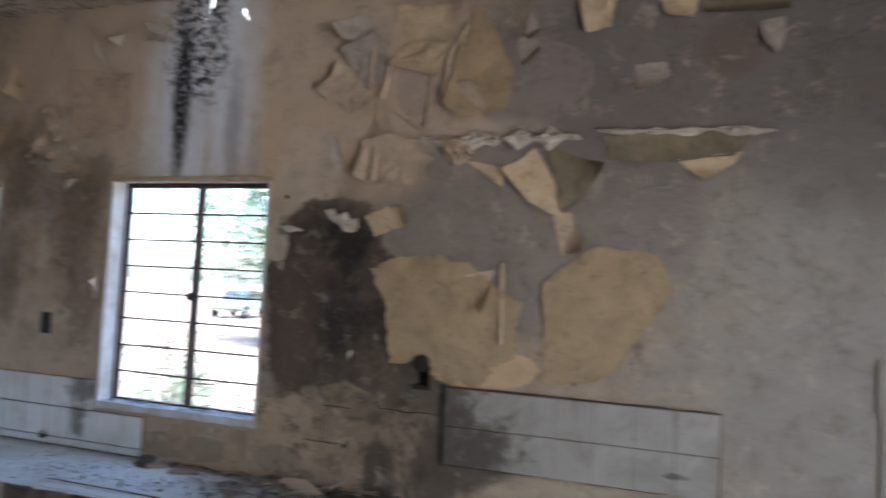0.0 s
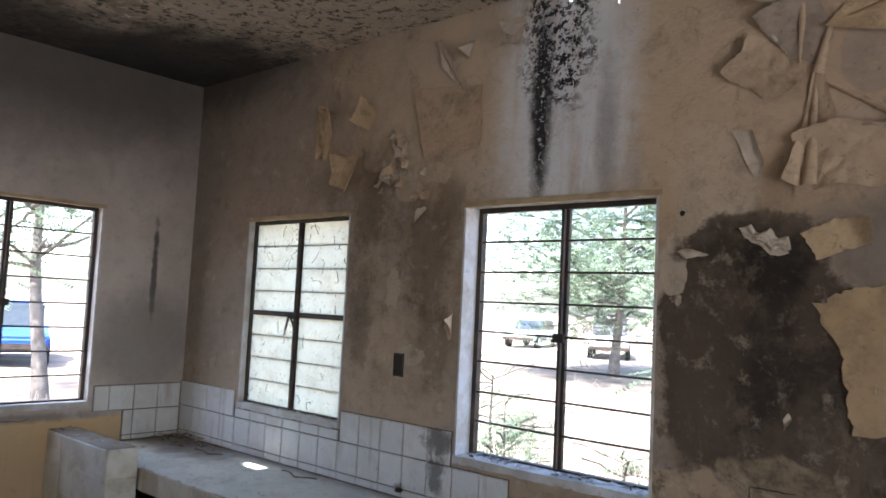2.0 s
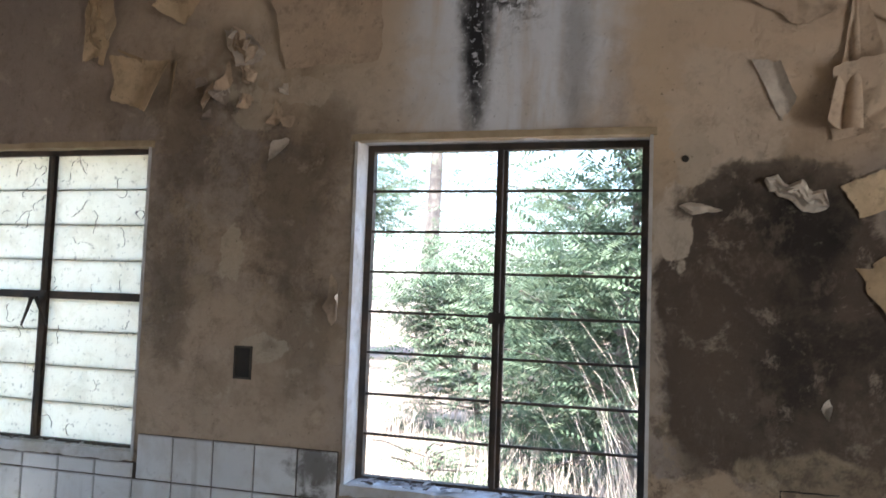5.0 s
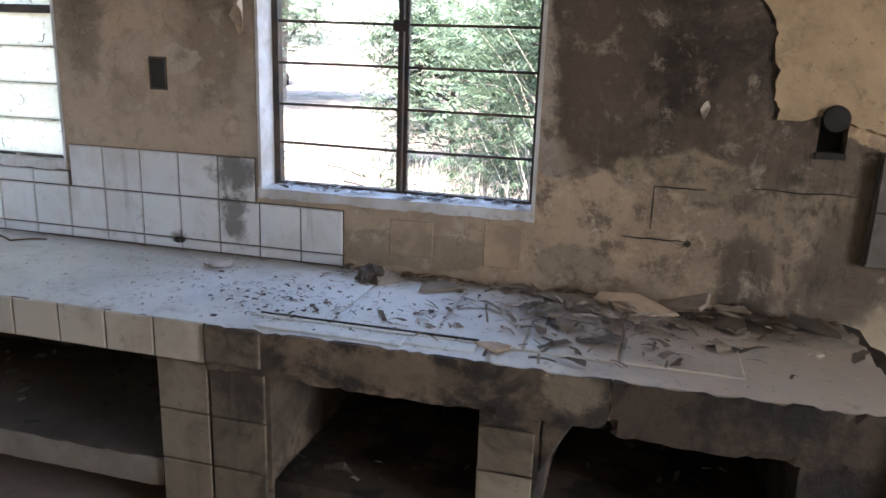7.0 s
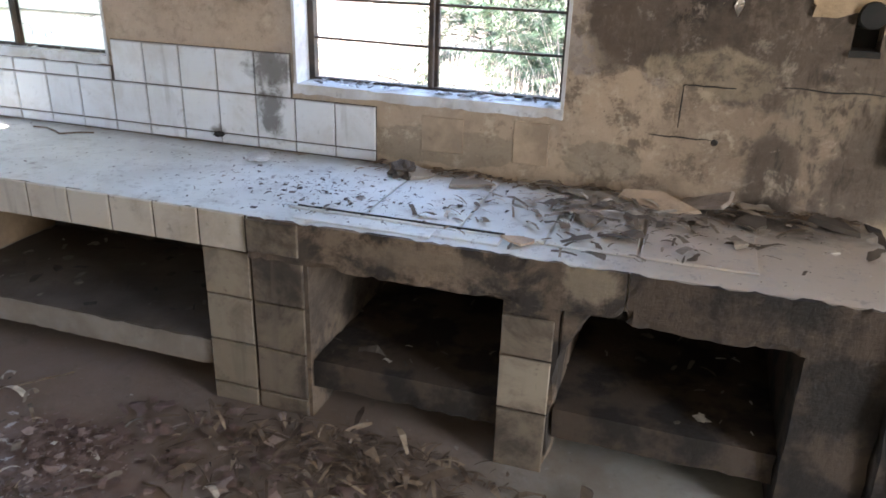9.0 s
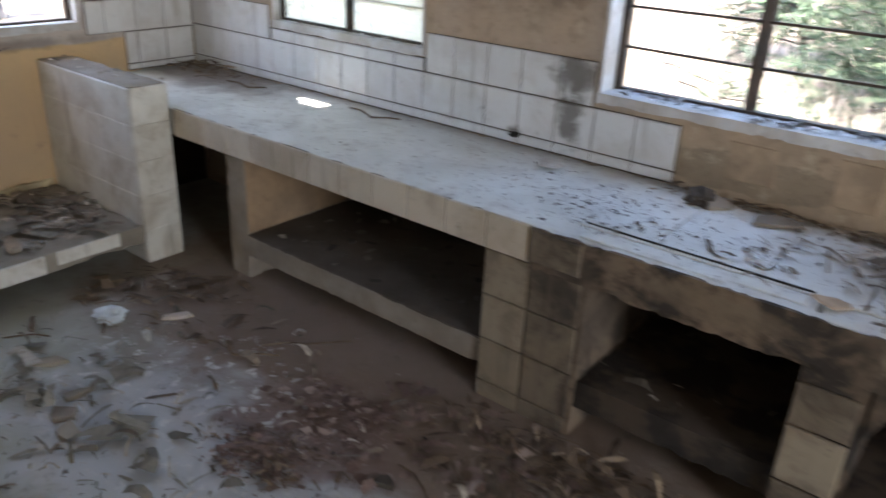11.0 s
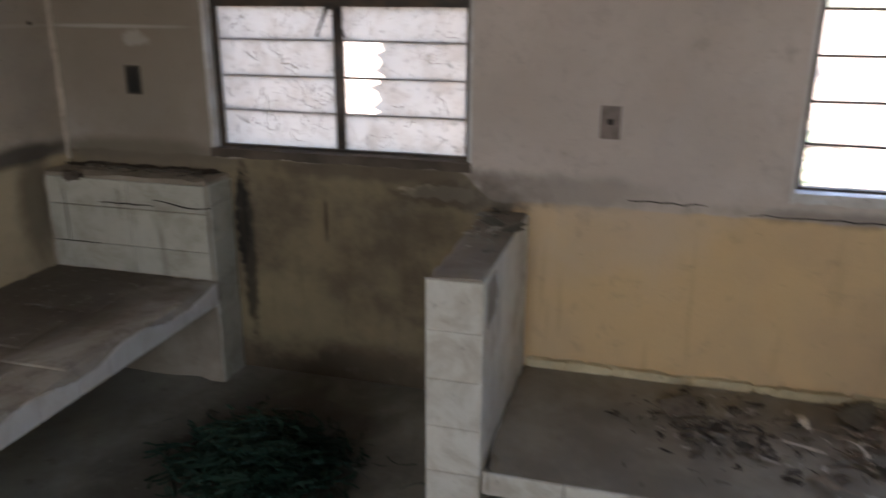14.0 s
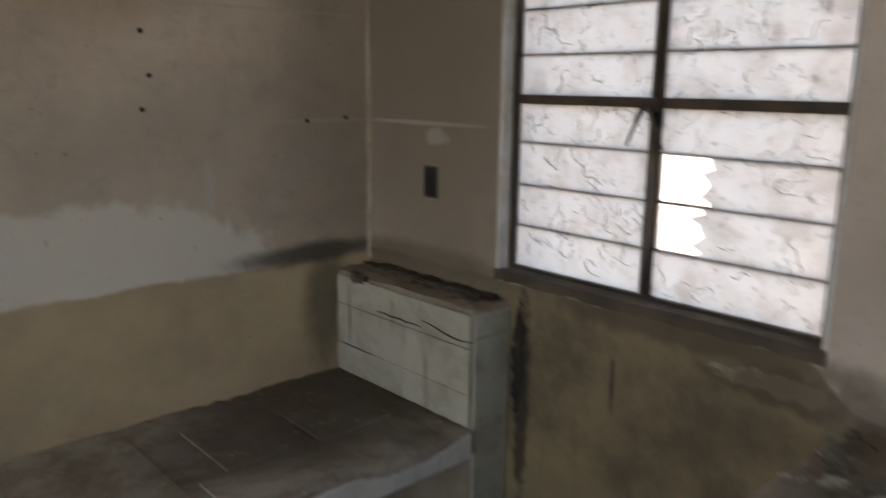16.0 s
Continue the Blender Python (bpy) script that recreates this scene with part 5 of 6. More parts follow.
torn([(5.52, 2.26), (5.78, 2.29), (5.74, 2.24), (5.62, 2.16)], 28, M_CURL_CREAM_LIT, 0.09, 270, 0.01, 0.4)
torn([(5.07, 3.05), (5.25, 3.03), (5.23, 2.84), (5.12, 2.82)], 21, M_CURL_CREAM_LIT, 0.05, 200, 0.015, 0.4)
torn([(5.40, 3.02), (5.60, 3.0), (5.57, 2.85), (5.46, 2.86)], 20, M_CURL_CREAM_LIT, 0.06, 250, 0.015, 0.4)
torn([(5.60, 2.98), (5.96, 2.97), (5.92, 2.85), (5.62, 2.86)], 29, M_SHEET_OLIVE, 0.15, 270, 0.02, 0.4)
torn([(4.10, 2.0), (4.20, 2.05), (4.34, 2.05), (4.33, 1.96), (4.15, 1.91)], 17, M_CURL_CREAM_LIT, 0.04, 30, 0.01, 0.6)
torn([(3.84, 2.40), (3.92, 2.39), (3.97, 2.27), (3.93, 2.20)], 30, M_SHEET_PALE, 0.08, 20, 0.015, 0.8)


def crumple(x0, z0, x1, z1, w0, w1, deep, seed, material):
    """A crushed band of loose paint that stands off the wall in sharp little folds."""
    a, b = Vector((x0, 0, z0)), Vector((x1, 0, z1))
    d = (b - a).normalized()
    s = d.cross(Vector((0, -1, 0)))
    n, q = max(12, int((b - a).length / 0.014)), 10
    verts, faces = [], []
    for lift in (0.0, 0.0012):
        for i in range(n + 1):
            f = i / n
            w = (w0 + (w1 - w0) * f) * (0.75 + 0.9 * noise.noise(Vector((f * 7 * (b - a).length * 2, seed, 0))) + 0.25 * noise.noise(Vector((i * 0.9, seed, 3))))
            w *= min(1, 0.15 + 6 * min(f, 1 - f))
            shift = 0.25 * w0 * noise.noise(Vector((f * 5, seed, 9)))
            for j in range(q + 1):
                g = j / q - 0.5
                fold = 1 - abs(noise.noise(Vector((i * 0.014 / 0.14 * (1.6 if w0 < 0.16 else 0.6), g * (3.2 if w0 < 0.16 else 1.6), seed * 1.7)))) * 2.6
                fine = 1 - abs(noise.noise(Vector((i * 0.45, g * 6, seed * 2.3)))) * 2
                out = deep * math.sin(math.pi * (j + 0.4) / (q + 0.8)) * (0.25 + 0.65 * max(0, fold) + 0.2 * fine)
                verts.append(tuple(a.lerp(b, f) + s * (g * w + shift) + Vector((0, -1, 0)) * (0.003 + max(0.0, out) + lift)))
    half = (n + 1) * (q + 1)
    for base in (0, half):
        for i in range(n):
            for j in range(q):
                k = base + i * (q + 1) + j
                face = (k, k + 1, k + q + 2, k + q + 1)
                faces.append(face if base else face[::-1])
    raw("paint_fold", verts, faces, material, wall_n)


# pale paint on the long ridge folds puts their lit crests into the colour
for x0, z0, x1, z1, w0, w1, deep, mm in (
        (4.30, 2.36, 5.12, 2.36, 0.07, 0.10, 0.05, M_SHEET_PALE), (5.18, 2.385, 5.9, 2.37, 0.03, 0.04, 0.045, M_SHEET_PALE),
        (4.46, 2.36, 4.62, 2.28, 0.12, 0.10, 0.06, M_SHEET_TAN), (3.88, 2.02, 4.06, 1.94, 0.07, 0.10, 0.03, M_SHEET_PALE), (3.63, 1.935, 3.76, 1.925, 0.03, 0.03, 0.015, M_SHEET_PALE),
        (1.36, 2.8, 1.44, 2.5, 0.08, 0.1, 0.03, M_SHEET_CREAM), (2.02, 2.62, 2.1, 2.4, 0.08, 0.1, 0.025, M_SHEET_TAN)):
    crumple(x0, z0, x1, z1, w0, w1, deep, x0 * 7, mm)


def roll(x0, z0, x1, z1, r0, r1, material, turn=150):
    """A strip of paint that has torn loose and rolled up into a cone on the wall."""
    a, b = Vector((x0, 0, z0)), Vector((x1, 0, z1))
    d = (b - a).normalized()
    s = d.cross(Vector((0, -1, 0)))
    verts, faces = [], []
    n, arc = 7, 11
    for k in range(n):
        f = k / (n - 1)
        p, r = a.lerp(b, f), (r0 + (r1 - r0) * f) * 0.75
        r *= 1 + 0.15 * noise.noise(Vector((x0 * 9, z0 * 9, f * 3)))
        for lift in (0.0, 0.0012):
            for q in range(arc):
                w = radians(-10 + turn * q / (arc - 1))
                spiral = 1 - 0.25 * q / arc
                o = s * math.cos(w) * (r - lift) * spiral + Vector((0, -1, 0)) * (0.002 + r + math.sin(w) * (r - lift) * spiral - r * 0.75)
                verts.append(tuple(p + o))
    w = 2 * arc
    for k in range(n - 1):
        for q in range(arc - 1):
            i = k * w + q
            faces.append((i, i + 1, i + w + 1, i + w))
            i += arc
            faces.append((i, i + w, i + w + 1, i + 1))
    raw("paint_roll", verts, faces, material, wall_n, "", True)


for x0, z0, x1, z1, r0, r1, mm in (
        (4.14, 2.58, 4.13, 2.17, 0.006, 0.045, M_SHEET_TAN), (4.14, 2.56, 4.37, 2.41, 0.008, 0.02, M_SHEET_TAN),
        (4.14, 2.57, 4.19, 2.77, 0.03, 0.012, M_SHEET_TAN), (4.08, 2.62, 4.09, 2.84, 0.008, 0.022, M_SHEET_TAN),
        (4.06, 2.63, 3.97, 2.76, 0.006, 0.014, M_SHEET_PALE), (4.2, 2.75, 4.37, 2.79, 0.01, 0.018, M_SHEET_CREAM),
        (4.41, 2.68, 4.39, 2.42, 0.012, 0.022, M_SHEET_TAN), (4.54, 2.8, 4.46, 2.56, 0.02, 0.008, M_SHEET_CREAM)):
    roll(x0, z0, x1, z1, r0, r1, mm)
for x0, z0, x1, z1, r0, r1, mm in (
        (2.19, 2.81, 2.25, 2.45, 0.008, 0.005, M_SHEET_TAN), (2.31, 3.05, 2.5, 2.74, 0.03, 0.004, M_SHEET_TAN),
        (1.35, 2.83, 1.5, 2.78, 0.006, 0.016, M_SHEET_CREAM), (1.68, 2.86, 1.74, 2.74, 0.006, 0.018, M_SHEET_TAN),
        (1.5, 2.56, 1.62, 2.51, 0.006, 0.014, M_SHEET_CREAM), (1.77, 2.5, 1.75, 2.35, 0.012, 0.004, M_SHEET_CREAM),
        (4.56, 2.92, 4.50, 2.70, 0.012, 0.02, M_SHEET_CREAM), (4.79, 1.80, 4.80, 1.44, 0.014, 0.026, M_CURL_CREAM_LIT)):
    roll(x0, z0, x1, z1, r0, r1, mm)
north_peel(4.55, 2.52, 0.13, 0.15, 44, M_SHEET_TAN, 0.03, 60, 7)
north_peel(4.06, 1.34, 0.02, 0.04, 53, M_SHEET_PALE, 0.04, 300, 6)
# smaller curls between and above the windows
torn([(1.34, 2.85), (1.51, 2.80), (1.50, 2.66), (1.43, 2.55), (1.34, 2.52)], 61, M_CURL_CREAM_LIT, 0.07, 20, 0.02, 0.7)
torn([(1.71, 2.87), (1.86, 2.74), (1.80, 2.64), (1.69, 2.70)], 63, M_CURL_CREAM_LIT, 0.08, 200, 0.02, 0.6)
torn([(1.46, 2.54), (1.76, 2.49), (1.73, 2.4), (1.69, 2.29), (1.5, 2.36)], 62, M_CURL_CREAM_LIT, 0.09, 330, 0.025, 0.6)
torn([(2.14, 2.83), (2.60, 2.77), (2.60, 2.46), (2.24, 2.44)], 64, M_SHEET_TAN, 0.012, 180, 0.012, 0.3)
torn([(2.30, 3.06), (2.45, 2.90), (2.43, 2.80), (2.35, 2.90)], 65, M_SHEET_PALE, 0.12, 200, 0.02, 0.5)
torn([(1.96, 2.62), (2.10, 2.58), (2.17, 2.50), (2.05, 2.45)], 58, M_SHEET_PALE, 0.06, 230, 0.02, 1.2)
torn([(2.72, 3.06), (2.84, 3.02), (2.83, 2.92), (2.76, 2.93)], 57, M_SHEET_PALE, 0.10, 250, 0.02, 0.7)
north_peel(2.52, 2.98, 0.07, 0.10, 66, M_SHEET_PALE, 0.10, 330, 6)
north_peel(2.83, 3.03, 0.06, 0.09, 67, M_SHEET_PALE, 0.12, 300, 6)
north_peel(2.47, 1.60, 0.06, 0.13, 68, M_SHEET_TAN, 0.07, 0, 7)
for k in range(14):
    rng = random.Random(70 + k)
    north_peel(rng.uniform(1.85, 2.3), rng.uniform(2.1, 2.62), rng.uniform(0.025, 0.06), rng.uniform(0.03, 0.08), 70 + k, rng.choice((M_SHEET_TAN, M_SHEET_PALE, M_SHEET_GREY)), 0.05, rng.uniform(200, 340), 6)
for k in range(4):
    rng = random.Random(100 + k)
    north_peel(rng.uniform(4.7, 5.9), rng.uniform(2.5, 3.08), rng.uniform(0.04, 0.1), rng.uniform(0.05, 0.11), 100 + k, M_SHEET_GREY, 0.06, rng.uniform(180, 360), 6)


# ---- loose flakes ----
def litter(name, count, region, material, label, seed, size=(0.02, 0.08), thin=0.35, curl=1.2, category="debris", parent=None, hang=0.0, leafy=False):
    """Many small curled strips on a surface; region gives (x, y, z) from a generator of random numbers."""
    rng = random.Random(seed)
    verts, faces = [], []
    for _ in range(count):
        x, y, z = region(rng)
        length = size[0] + (size[1] - size[0]) * rng.random() ** 2
        wide = length * thin * rng.choice((0.5, 0.8, 1, 1.6, 2.6))
        sharp = rng.uniform(0.1, 0.5) if leafy else rng.uniform(0.6, 1.0)
        a, bend, tip = rng.uniform(0, 6.28), rng.uniform(-0.2, 1) * curl, rng.uniform(-0.25, 0.25)
        segs = 4
        base = len(verts)
        px, pz, th = 0.0, 0.0, -bend / 2
        if hang:
            th = rng.uniform(0.2, 1.2)
        for s in range(segs + 1):
            w = wide * (sharp + (1 - sharp) * math.sin(math.pi * (s + 0.4) / (segs + 0.8))) * rng.uniform(0.5, 1.25) / 2
            for e in (-1, 1):
                jx = rng.uniform(-0.3, 0.3) * wide
                lx, ly = px + jx, e * w
                lz = abs(pz) if not hang else -pz
                verts.append((x + lx * math.cos(a) - ly * math.sin(a), y + lx * math.sin(a) + ly * math.cos(a), z + (-lz if hang else lz) + e * tip * w + 0.003 + abs(tip * w)))
            px += math.cos(th) * length / segs
            pz += math.sin(th) * length / segs
            th += bend / segs
        for s in range(segs):
            k = base + 2 * s
            faces.append((k, k + 1, k + 3, k + 2))
    return tagged(raw(name, verts, faces, material, parent, "" if parent else label), label, category if parent is None else "", kind="stuff")


def area(x0, x1, y0, y1, z):
    return lambda r: (r.uniform(x0, x1), r.uniform(y0, y1), z)


def heap(x, y, sx, sy, z, h=0.03):
    def pick(r):
        a, b = r.gauss(0, 1), r.gauss(0, 1)
        return x + a * sx, y + b * sy, z + r.random() * h * math.exp(-(a * a + b * b) / 2)
    return pick


def clipped(f, x0, x1, y0, y1):
    def pick(r):
        for _ in range(50):
            p = f(r)
            if x0 < p[0] < x1 and y0 < p[1] < y1:
                return p
        return ((x0 + x1) / 2, (y0 + y1) / 2, p[2])
    return pick


litter("floor_flakes", 170, area(0.95, 3.3, -2.8, -0.8, 0.0), M_FLAKE, "curled fallen paint flakes on the concrete floor", 1, (0.03, 0.13), 0.16, 2.4)
litter("floor_curls", 230, clipped(heap(1.6, -1.65, 0.5, 0.35, 0.0, 0.0), 0.9, 3.0, -2.7, -0.8), M_CURL, "dark curled paint strips on the concrete floor", 15, (0.02, 0.13), 0.13, 3.2)
litter("floor_dust_flakes", 900, area(0.9, 4.6, -3.8, -0.75, 0.0), M_FLAKE_DARK, "small dark flakes scattered over the floor", 2, (0.006, 0.03), 0.25, 1.8)
litter("leaf_pile", 520, clipped(heap(3.1, -0.84, 0.33, 0.14, 0.0, 0.05), 2.5, 4.3, -1.25, -0.72), M_LITTER, "brown dry leaves and husks heaped below the counter", 3, (0.025, 0.12), 0.13, 1.6, leafy=True)
litter("leaf_pile", 160, clipped(heap(2.75, -0.95, 0.3, 0.14, 0.0, 0.02), 2.2, 3.6, -1.4, -0.72), M_CRUMB, "rotten brown scraps before the counter", 42, (0.02, 0.09), 0.4, 1.2)
litter("leaf_pile", 150, heap(2.28, -1.40, 0.10, 0.07, 0.0, 0.05), M_LITTER, "round heap of brown fibres on the floor", 4, (0.02, 0.06), 0.15)
litter("crumb_heap", 600, clipped(heap(2.25, -1.40, 0.075, 0.06, 0.0, 0.05), 1.8, 2.9, -1.7, -0.8), M_CRUMB, "purple brown crumbs and rotten fibres on the floor", 41, (0.005, 0.028), 0.6, 0.8)
litter("crumb_heap", 420, clipped(heap(2.3, -1.12, 0.12, 0.09, 0.0, 0.02), 1.8, 2.9, -1.7, -0.8), M_CRUMB, "flat brown scraps scattered on the floor", 43, (0.006, 0.03), 0.7, 0.5)
litter("leaf_pile", 120, clipped(heap(1.15, -1.0, 0.2, 0.13, 0.0, 0.04), 0.85, 1.7, -1.5, -0.72), M_LITTER, "dry leaves and strips by the tiled partition", 5, (0.04, 0.12), 0.22)
litter("counter_flakes", 520, clipped(heap(2.85, -0.44, 0.26, 0.13, 0.708, 0.0), 2.2, 4.4, -0.66, -0.03), M_FLAKE_DARK, "dark burnt paint flakes on the worktop", 6, (0.004, 0.026), 0.3, 1.8)
litter("counter_flakes", 460, clipped(heap(3.78, -0.28, 0.27, 0.16, 0.708, 0.01), 3.2, 4.5, -0.66, -0.03), M_FLAKE, "brown paint flakes and chips on the worktop", 7, (0.008, 0.10), 0.22, 1.2)
litter("counter_dust", 900, area(0.4, 4.5, -0.67, -0.03, 0.702), M_FLAKE_DARK, "fine dark crumbs over the worktop", 8, (0.002, 0.011), 0.4)
litter("counter_dust", 150, clipped(heap(0.28, -0.12, 0.18, 0.08, 0.702, 0.05), 0.02, 0.75, -0.4, -0.02), M_LITTER, "brown fibres and leaves in the counter corner", 9, (0.03, 0.1), 0.12)
litter("bench_flakes", 320, clipped(heap(0.36, -1.92, 0.12, 0.16, 0.193, 0.01), 0.05, 0.75, -2.3, -1.5), M_FLAKE_DARK, "dark flakes on the low bench", 10, (0.012, 0.05), 0.25, 1.8)
litter("bench_flakes", 330, clipped(heap(0.36, -1.22, 0.17, 0.2, 0.193, 0.02), 0.05, 0.77, -1.7, -0.92), M_FLAKE, "curled paint strips on the low bench", 11, (0.03, 0.15), 0.16, 2.0)
litter("bench_plates", 70, clipped(heap(0.4, -1.2, 0.17, 0.2, 0.193, 0.02), 0.06, 0.76, -1.7, -0.93), M_CURL, "flat broken paint plates on the low bench", 44, (0.05, 0.15), 0.45, 0.5)
litter("bench_plates", 40, clipped(heap(0.4, -1.86, 0.12, 0.14, 0.193, 0.01), 0.06, 0.76, -2.3, -1.5), M_FLAKE_DARK, "dark broken paint plates on the low bench", 45, (0.03, 0.09), 0.5, 0.6)
litter("floor_plates", 30, clipped(heap(1.55, -1.66, 0.28, 0.14, 0.0, 0.03), 0.95, 2.4, -2.2, -1.2), M_CURL, "larger broken dusty paint plates on the floor", 46, (0.05, 0.15), 0.45, 1.6)
litter("counter_litter", 330, clipped(lambda r: (r.uniform(2.85, 4.5), -abs(r.gauss(0, 0.06)) - 0.02, 0.706), 2.8, 4.5, -0.4, -0.02), M_LITTER, "brown flakes and dirt along the back of the worktop", 16, (0.01, 0.06), 0.3)
litter("sill_flakes", 150, area(2.56, 3.52, 0.0, 0.095, 0.972), M_SILL_FLAKE, "white and rusty paint flakes on the window sill", 47, (0.01, 0.06), 0.3, 1.0)
litter("sill_flakes", 90, area(0.74, 1.64, -0.005, 0.03, 1.012), M_SILL_FLAKE, "white paint flakes on the window sill", 48, (0.006, 0.03), 0.3, 0.8)
litter("partition_dirt", 60, clipped(heap(0.22, -2.74, 0.14, 0.05, 0.828, 0.03), 0.03, 0.76, -2.81, -2.66), M_CURL, "broken crumbs on the low partition", 21, (0.01, 0.07), 0.5)
litter("partition_dirt", 50, area(0.04, 0.76, -0.86, -0.73, 0.818), M_FLAKE, "broken crumbs on the low partition", 22, (0.008, 0.035), 0.4)
litter("end_wall_dirt", 60, area(0.03, 0.16, -4.6, -3.97, 0.908), M_FLAKE_DARK, "dark crumbs on the tiled end wall", 23, (0.01, 0.05), 0.4)
litter("shelf_dirt", 130, area(1.3, 4.3, -0.62, -0.1, 0.217), M_FLAKE_DARK, "dirt and flakes on the lower shelves", 12, (0.02, 0.07))
litter("ceiling_flakes", 620, lambda r: (r.uniform(1.3, 4.3), -abs(r.gauss(0, 0.5)) - 0.02, TOP_Z - 0.006), M_CEIL_FLAKE, "hanging flakes of ceiling paint", 13, (0.04, 0.2), 0.8, 0.8, parent=ceiling, hang=1)
litter("ceiling_flakes", 90, lambda r: (r.uniform(0.4, 3.2), r.uniform(-2.2, -0.3), TOP_Z - 0.006), M_FLAKE_DARK, "hanging scorched flakes", 14, (0.05, 0.2), 0.6, 0.8, parent=ceiling, hang=1)


# ---- single loose things ----
def chunk(name, label, category, m, w, d, h, seed, material):
    bm = bmesh.new()
    rng = random.Random(seed)
    n = 5
    rim = [(math.cos((k + rng.uniform(-0.3, 0.3)) * 2 * math.pi / n) * w * 0.6 * rng.uniform(0.55, 1.1), math.sin((k + rng.uniform(-0.3, 0.3)) * 2 * math.pi / n) * d * 0.6 * rng.uniform(0.55, 1.1)) for k in range(n)]
    lo = [bm.verts.new((x, y, 0)) for x, y in rim]
    hi = [bm.verts.new((x * 0.93, y * 0.93, h * rng.uniform(0.8, 1.1))) for x, y in rim]
    bm.faces.new(lo[::-1])
    bm.faces.new(hi)
    for k in range(n):
        bm.faces.new((lo[k], lo[(k + 1) % n], hi[(k + 1) % n], hi[k]))
    ob = tagged(part(name, bm, material), label, category)
    ob.matrix_world = m
    return ob


chunk("plaster_piece", "flat broken piece of dark tile on the worktop", "debris", pose(3.25, -0.17, 0.71, 0, 0, 12), 0.20, 0.13, 0.012, 1, M_CONC)
chunk("plaster_piece", "folded grey piece of plaster on the worktop", "debris", pose(3.07, -0.13, 0.712, 18, 10, 40), 0.11, 0.09, 0.02, 2, M_CONC)
chunk("plaster_piece", "brown curled plaster slab against the wall", "debris", pose(3.88, -0.12, 0.725, 24, 4, -10), 0.34, 0.10, 0.010, 3, M_SHEET_TAN)
chunk("plaster_piece", "brown broken plaster slab on the worktop", "debris", pose(4.05, -0.13, 0.735, 20, -18, -32), 0.26, 0.11, 0.010, 4, M_SHEET_GREY)
chunk("plaster_piece", "dark broken plaster slab by the wall", "debris", pose(4.2, -0.2, 0.712, 6, 4, 60), 0.16, 0.10, 0.012, 14, M_SLAB_BROWN)
chunk("plaster_piece", "thin grey board piece near the wall", "debris", pose(3.72, -0.14, 0.715, 9, 3, 10), 0.2, 0.07, 0.008, 15, M_SLAB)
chunk("plaster_piece", "brown strip of plaster at the counter end", "debris", pose(4.42, -0.12, 0.712, 5, 8, -25), 0.2, 0.05, 0.02, 16, M_SLAB_BROWN)
chunk("plaster_piece", "tan paint chip on the worktop edge", "debris", pose(3.55, -0.6, 0.709, 6, 10, 25), 0.11, 0.06, 0.006, 5, M_SHEET_TAN)
chunk("plaster_piece", "small white mortar lump on the floor", "debris", pose(0.97, -2.74, 0, 0, 0, 20), 0.06, 0.05, 0.04, 6, M_REVEAL)
chunk("plaster_piece", "small white mortar lump on the floor", "debris", pose(1.12, -2.66, 0, 0, 0, 70), 0.07, 0.05, 0.035, 7, M_REVEAL)


chunk("plaster_piece", "pale curved plaster flake on the brown dirt", "debris", pose(1.33, -1.08, 0, 0, 0, 50), 0.17, 0.06, 0.012, 31, M_SHEET_PALE)
for x, y, w, d, turn, seed, mm in ((1.62, -1.70, 0.13, 0.09, 20, 32, M_CONC), (1.55, -1.62, 0.10, 0.05, 70, 33, M_SLAB), (1.72, -1.74, 0.11, 0.08, 130, 34, M_SLAB), (1.28, -1.60, 0.15, 0.05, 40, 35, M_SLAB), (1.13, -1.88, 0.06, 0.13, 10, 36, M_CONC), (2.62, -1.24, 0.09, 0.06, 15, 37, M_PLATE), (2.78, -1.26, 0.07, 0.05, 80, 38, M_PLATE)):
    chunk("plaster_piece", "broken dusty piece of render lying on the floor", "debris", pose(x, y, 0, 3, -4, turn), w, d, 0.018, seed, mm)


def crumpled(name, label, category, m, r, seed, material, flat=0.6):
    bm = bmesh.new()
    bmesh.ops.create_icosphere(bm, subdivisions=3, radius=r)
    for v in bm.verts:
        k = noise.noise(v.co / r * 2.3 + Vector((seed, 0, 0)))
        v.co *= 1 + 0.6 * k
        v.co.z = max(v.co.z * flat, -r * 0.35) + r * 0.35
    ob = tagged(part(name, bm, material), label, category)
    ob.matrix_world = m
    return ob


crumpled("crumpled_paper", "pale blue crumpled paper on the dirty floor", "paper", pose(1.15, -1.27, 0), 0.055, 1, M_PAPER)
crumpled("crumpled_paper", "white scrap of torn paper on the worktop", "paper", pose(2.45, -0.17, 0.702, 0, 0, 30), 0.045, 2, M_REVEAL, 0.25)
crumpled("crumpled_foil", "dark crumpled torn foil on the worktop", "debris", pose(3.02, -0.14, 0.704, 0, 0, 20), 0.05, 5, M_GROUT, 0.7)
crumpled("mortar_crumb", "small dark clot on the tiled splashback ledge", "debris", pose(2.184, -0.018, 0.732), 0.02, 3, M_BLACK)


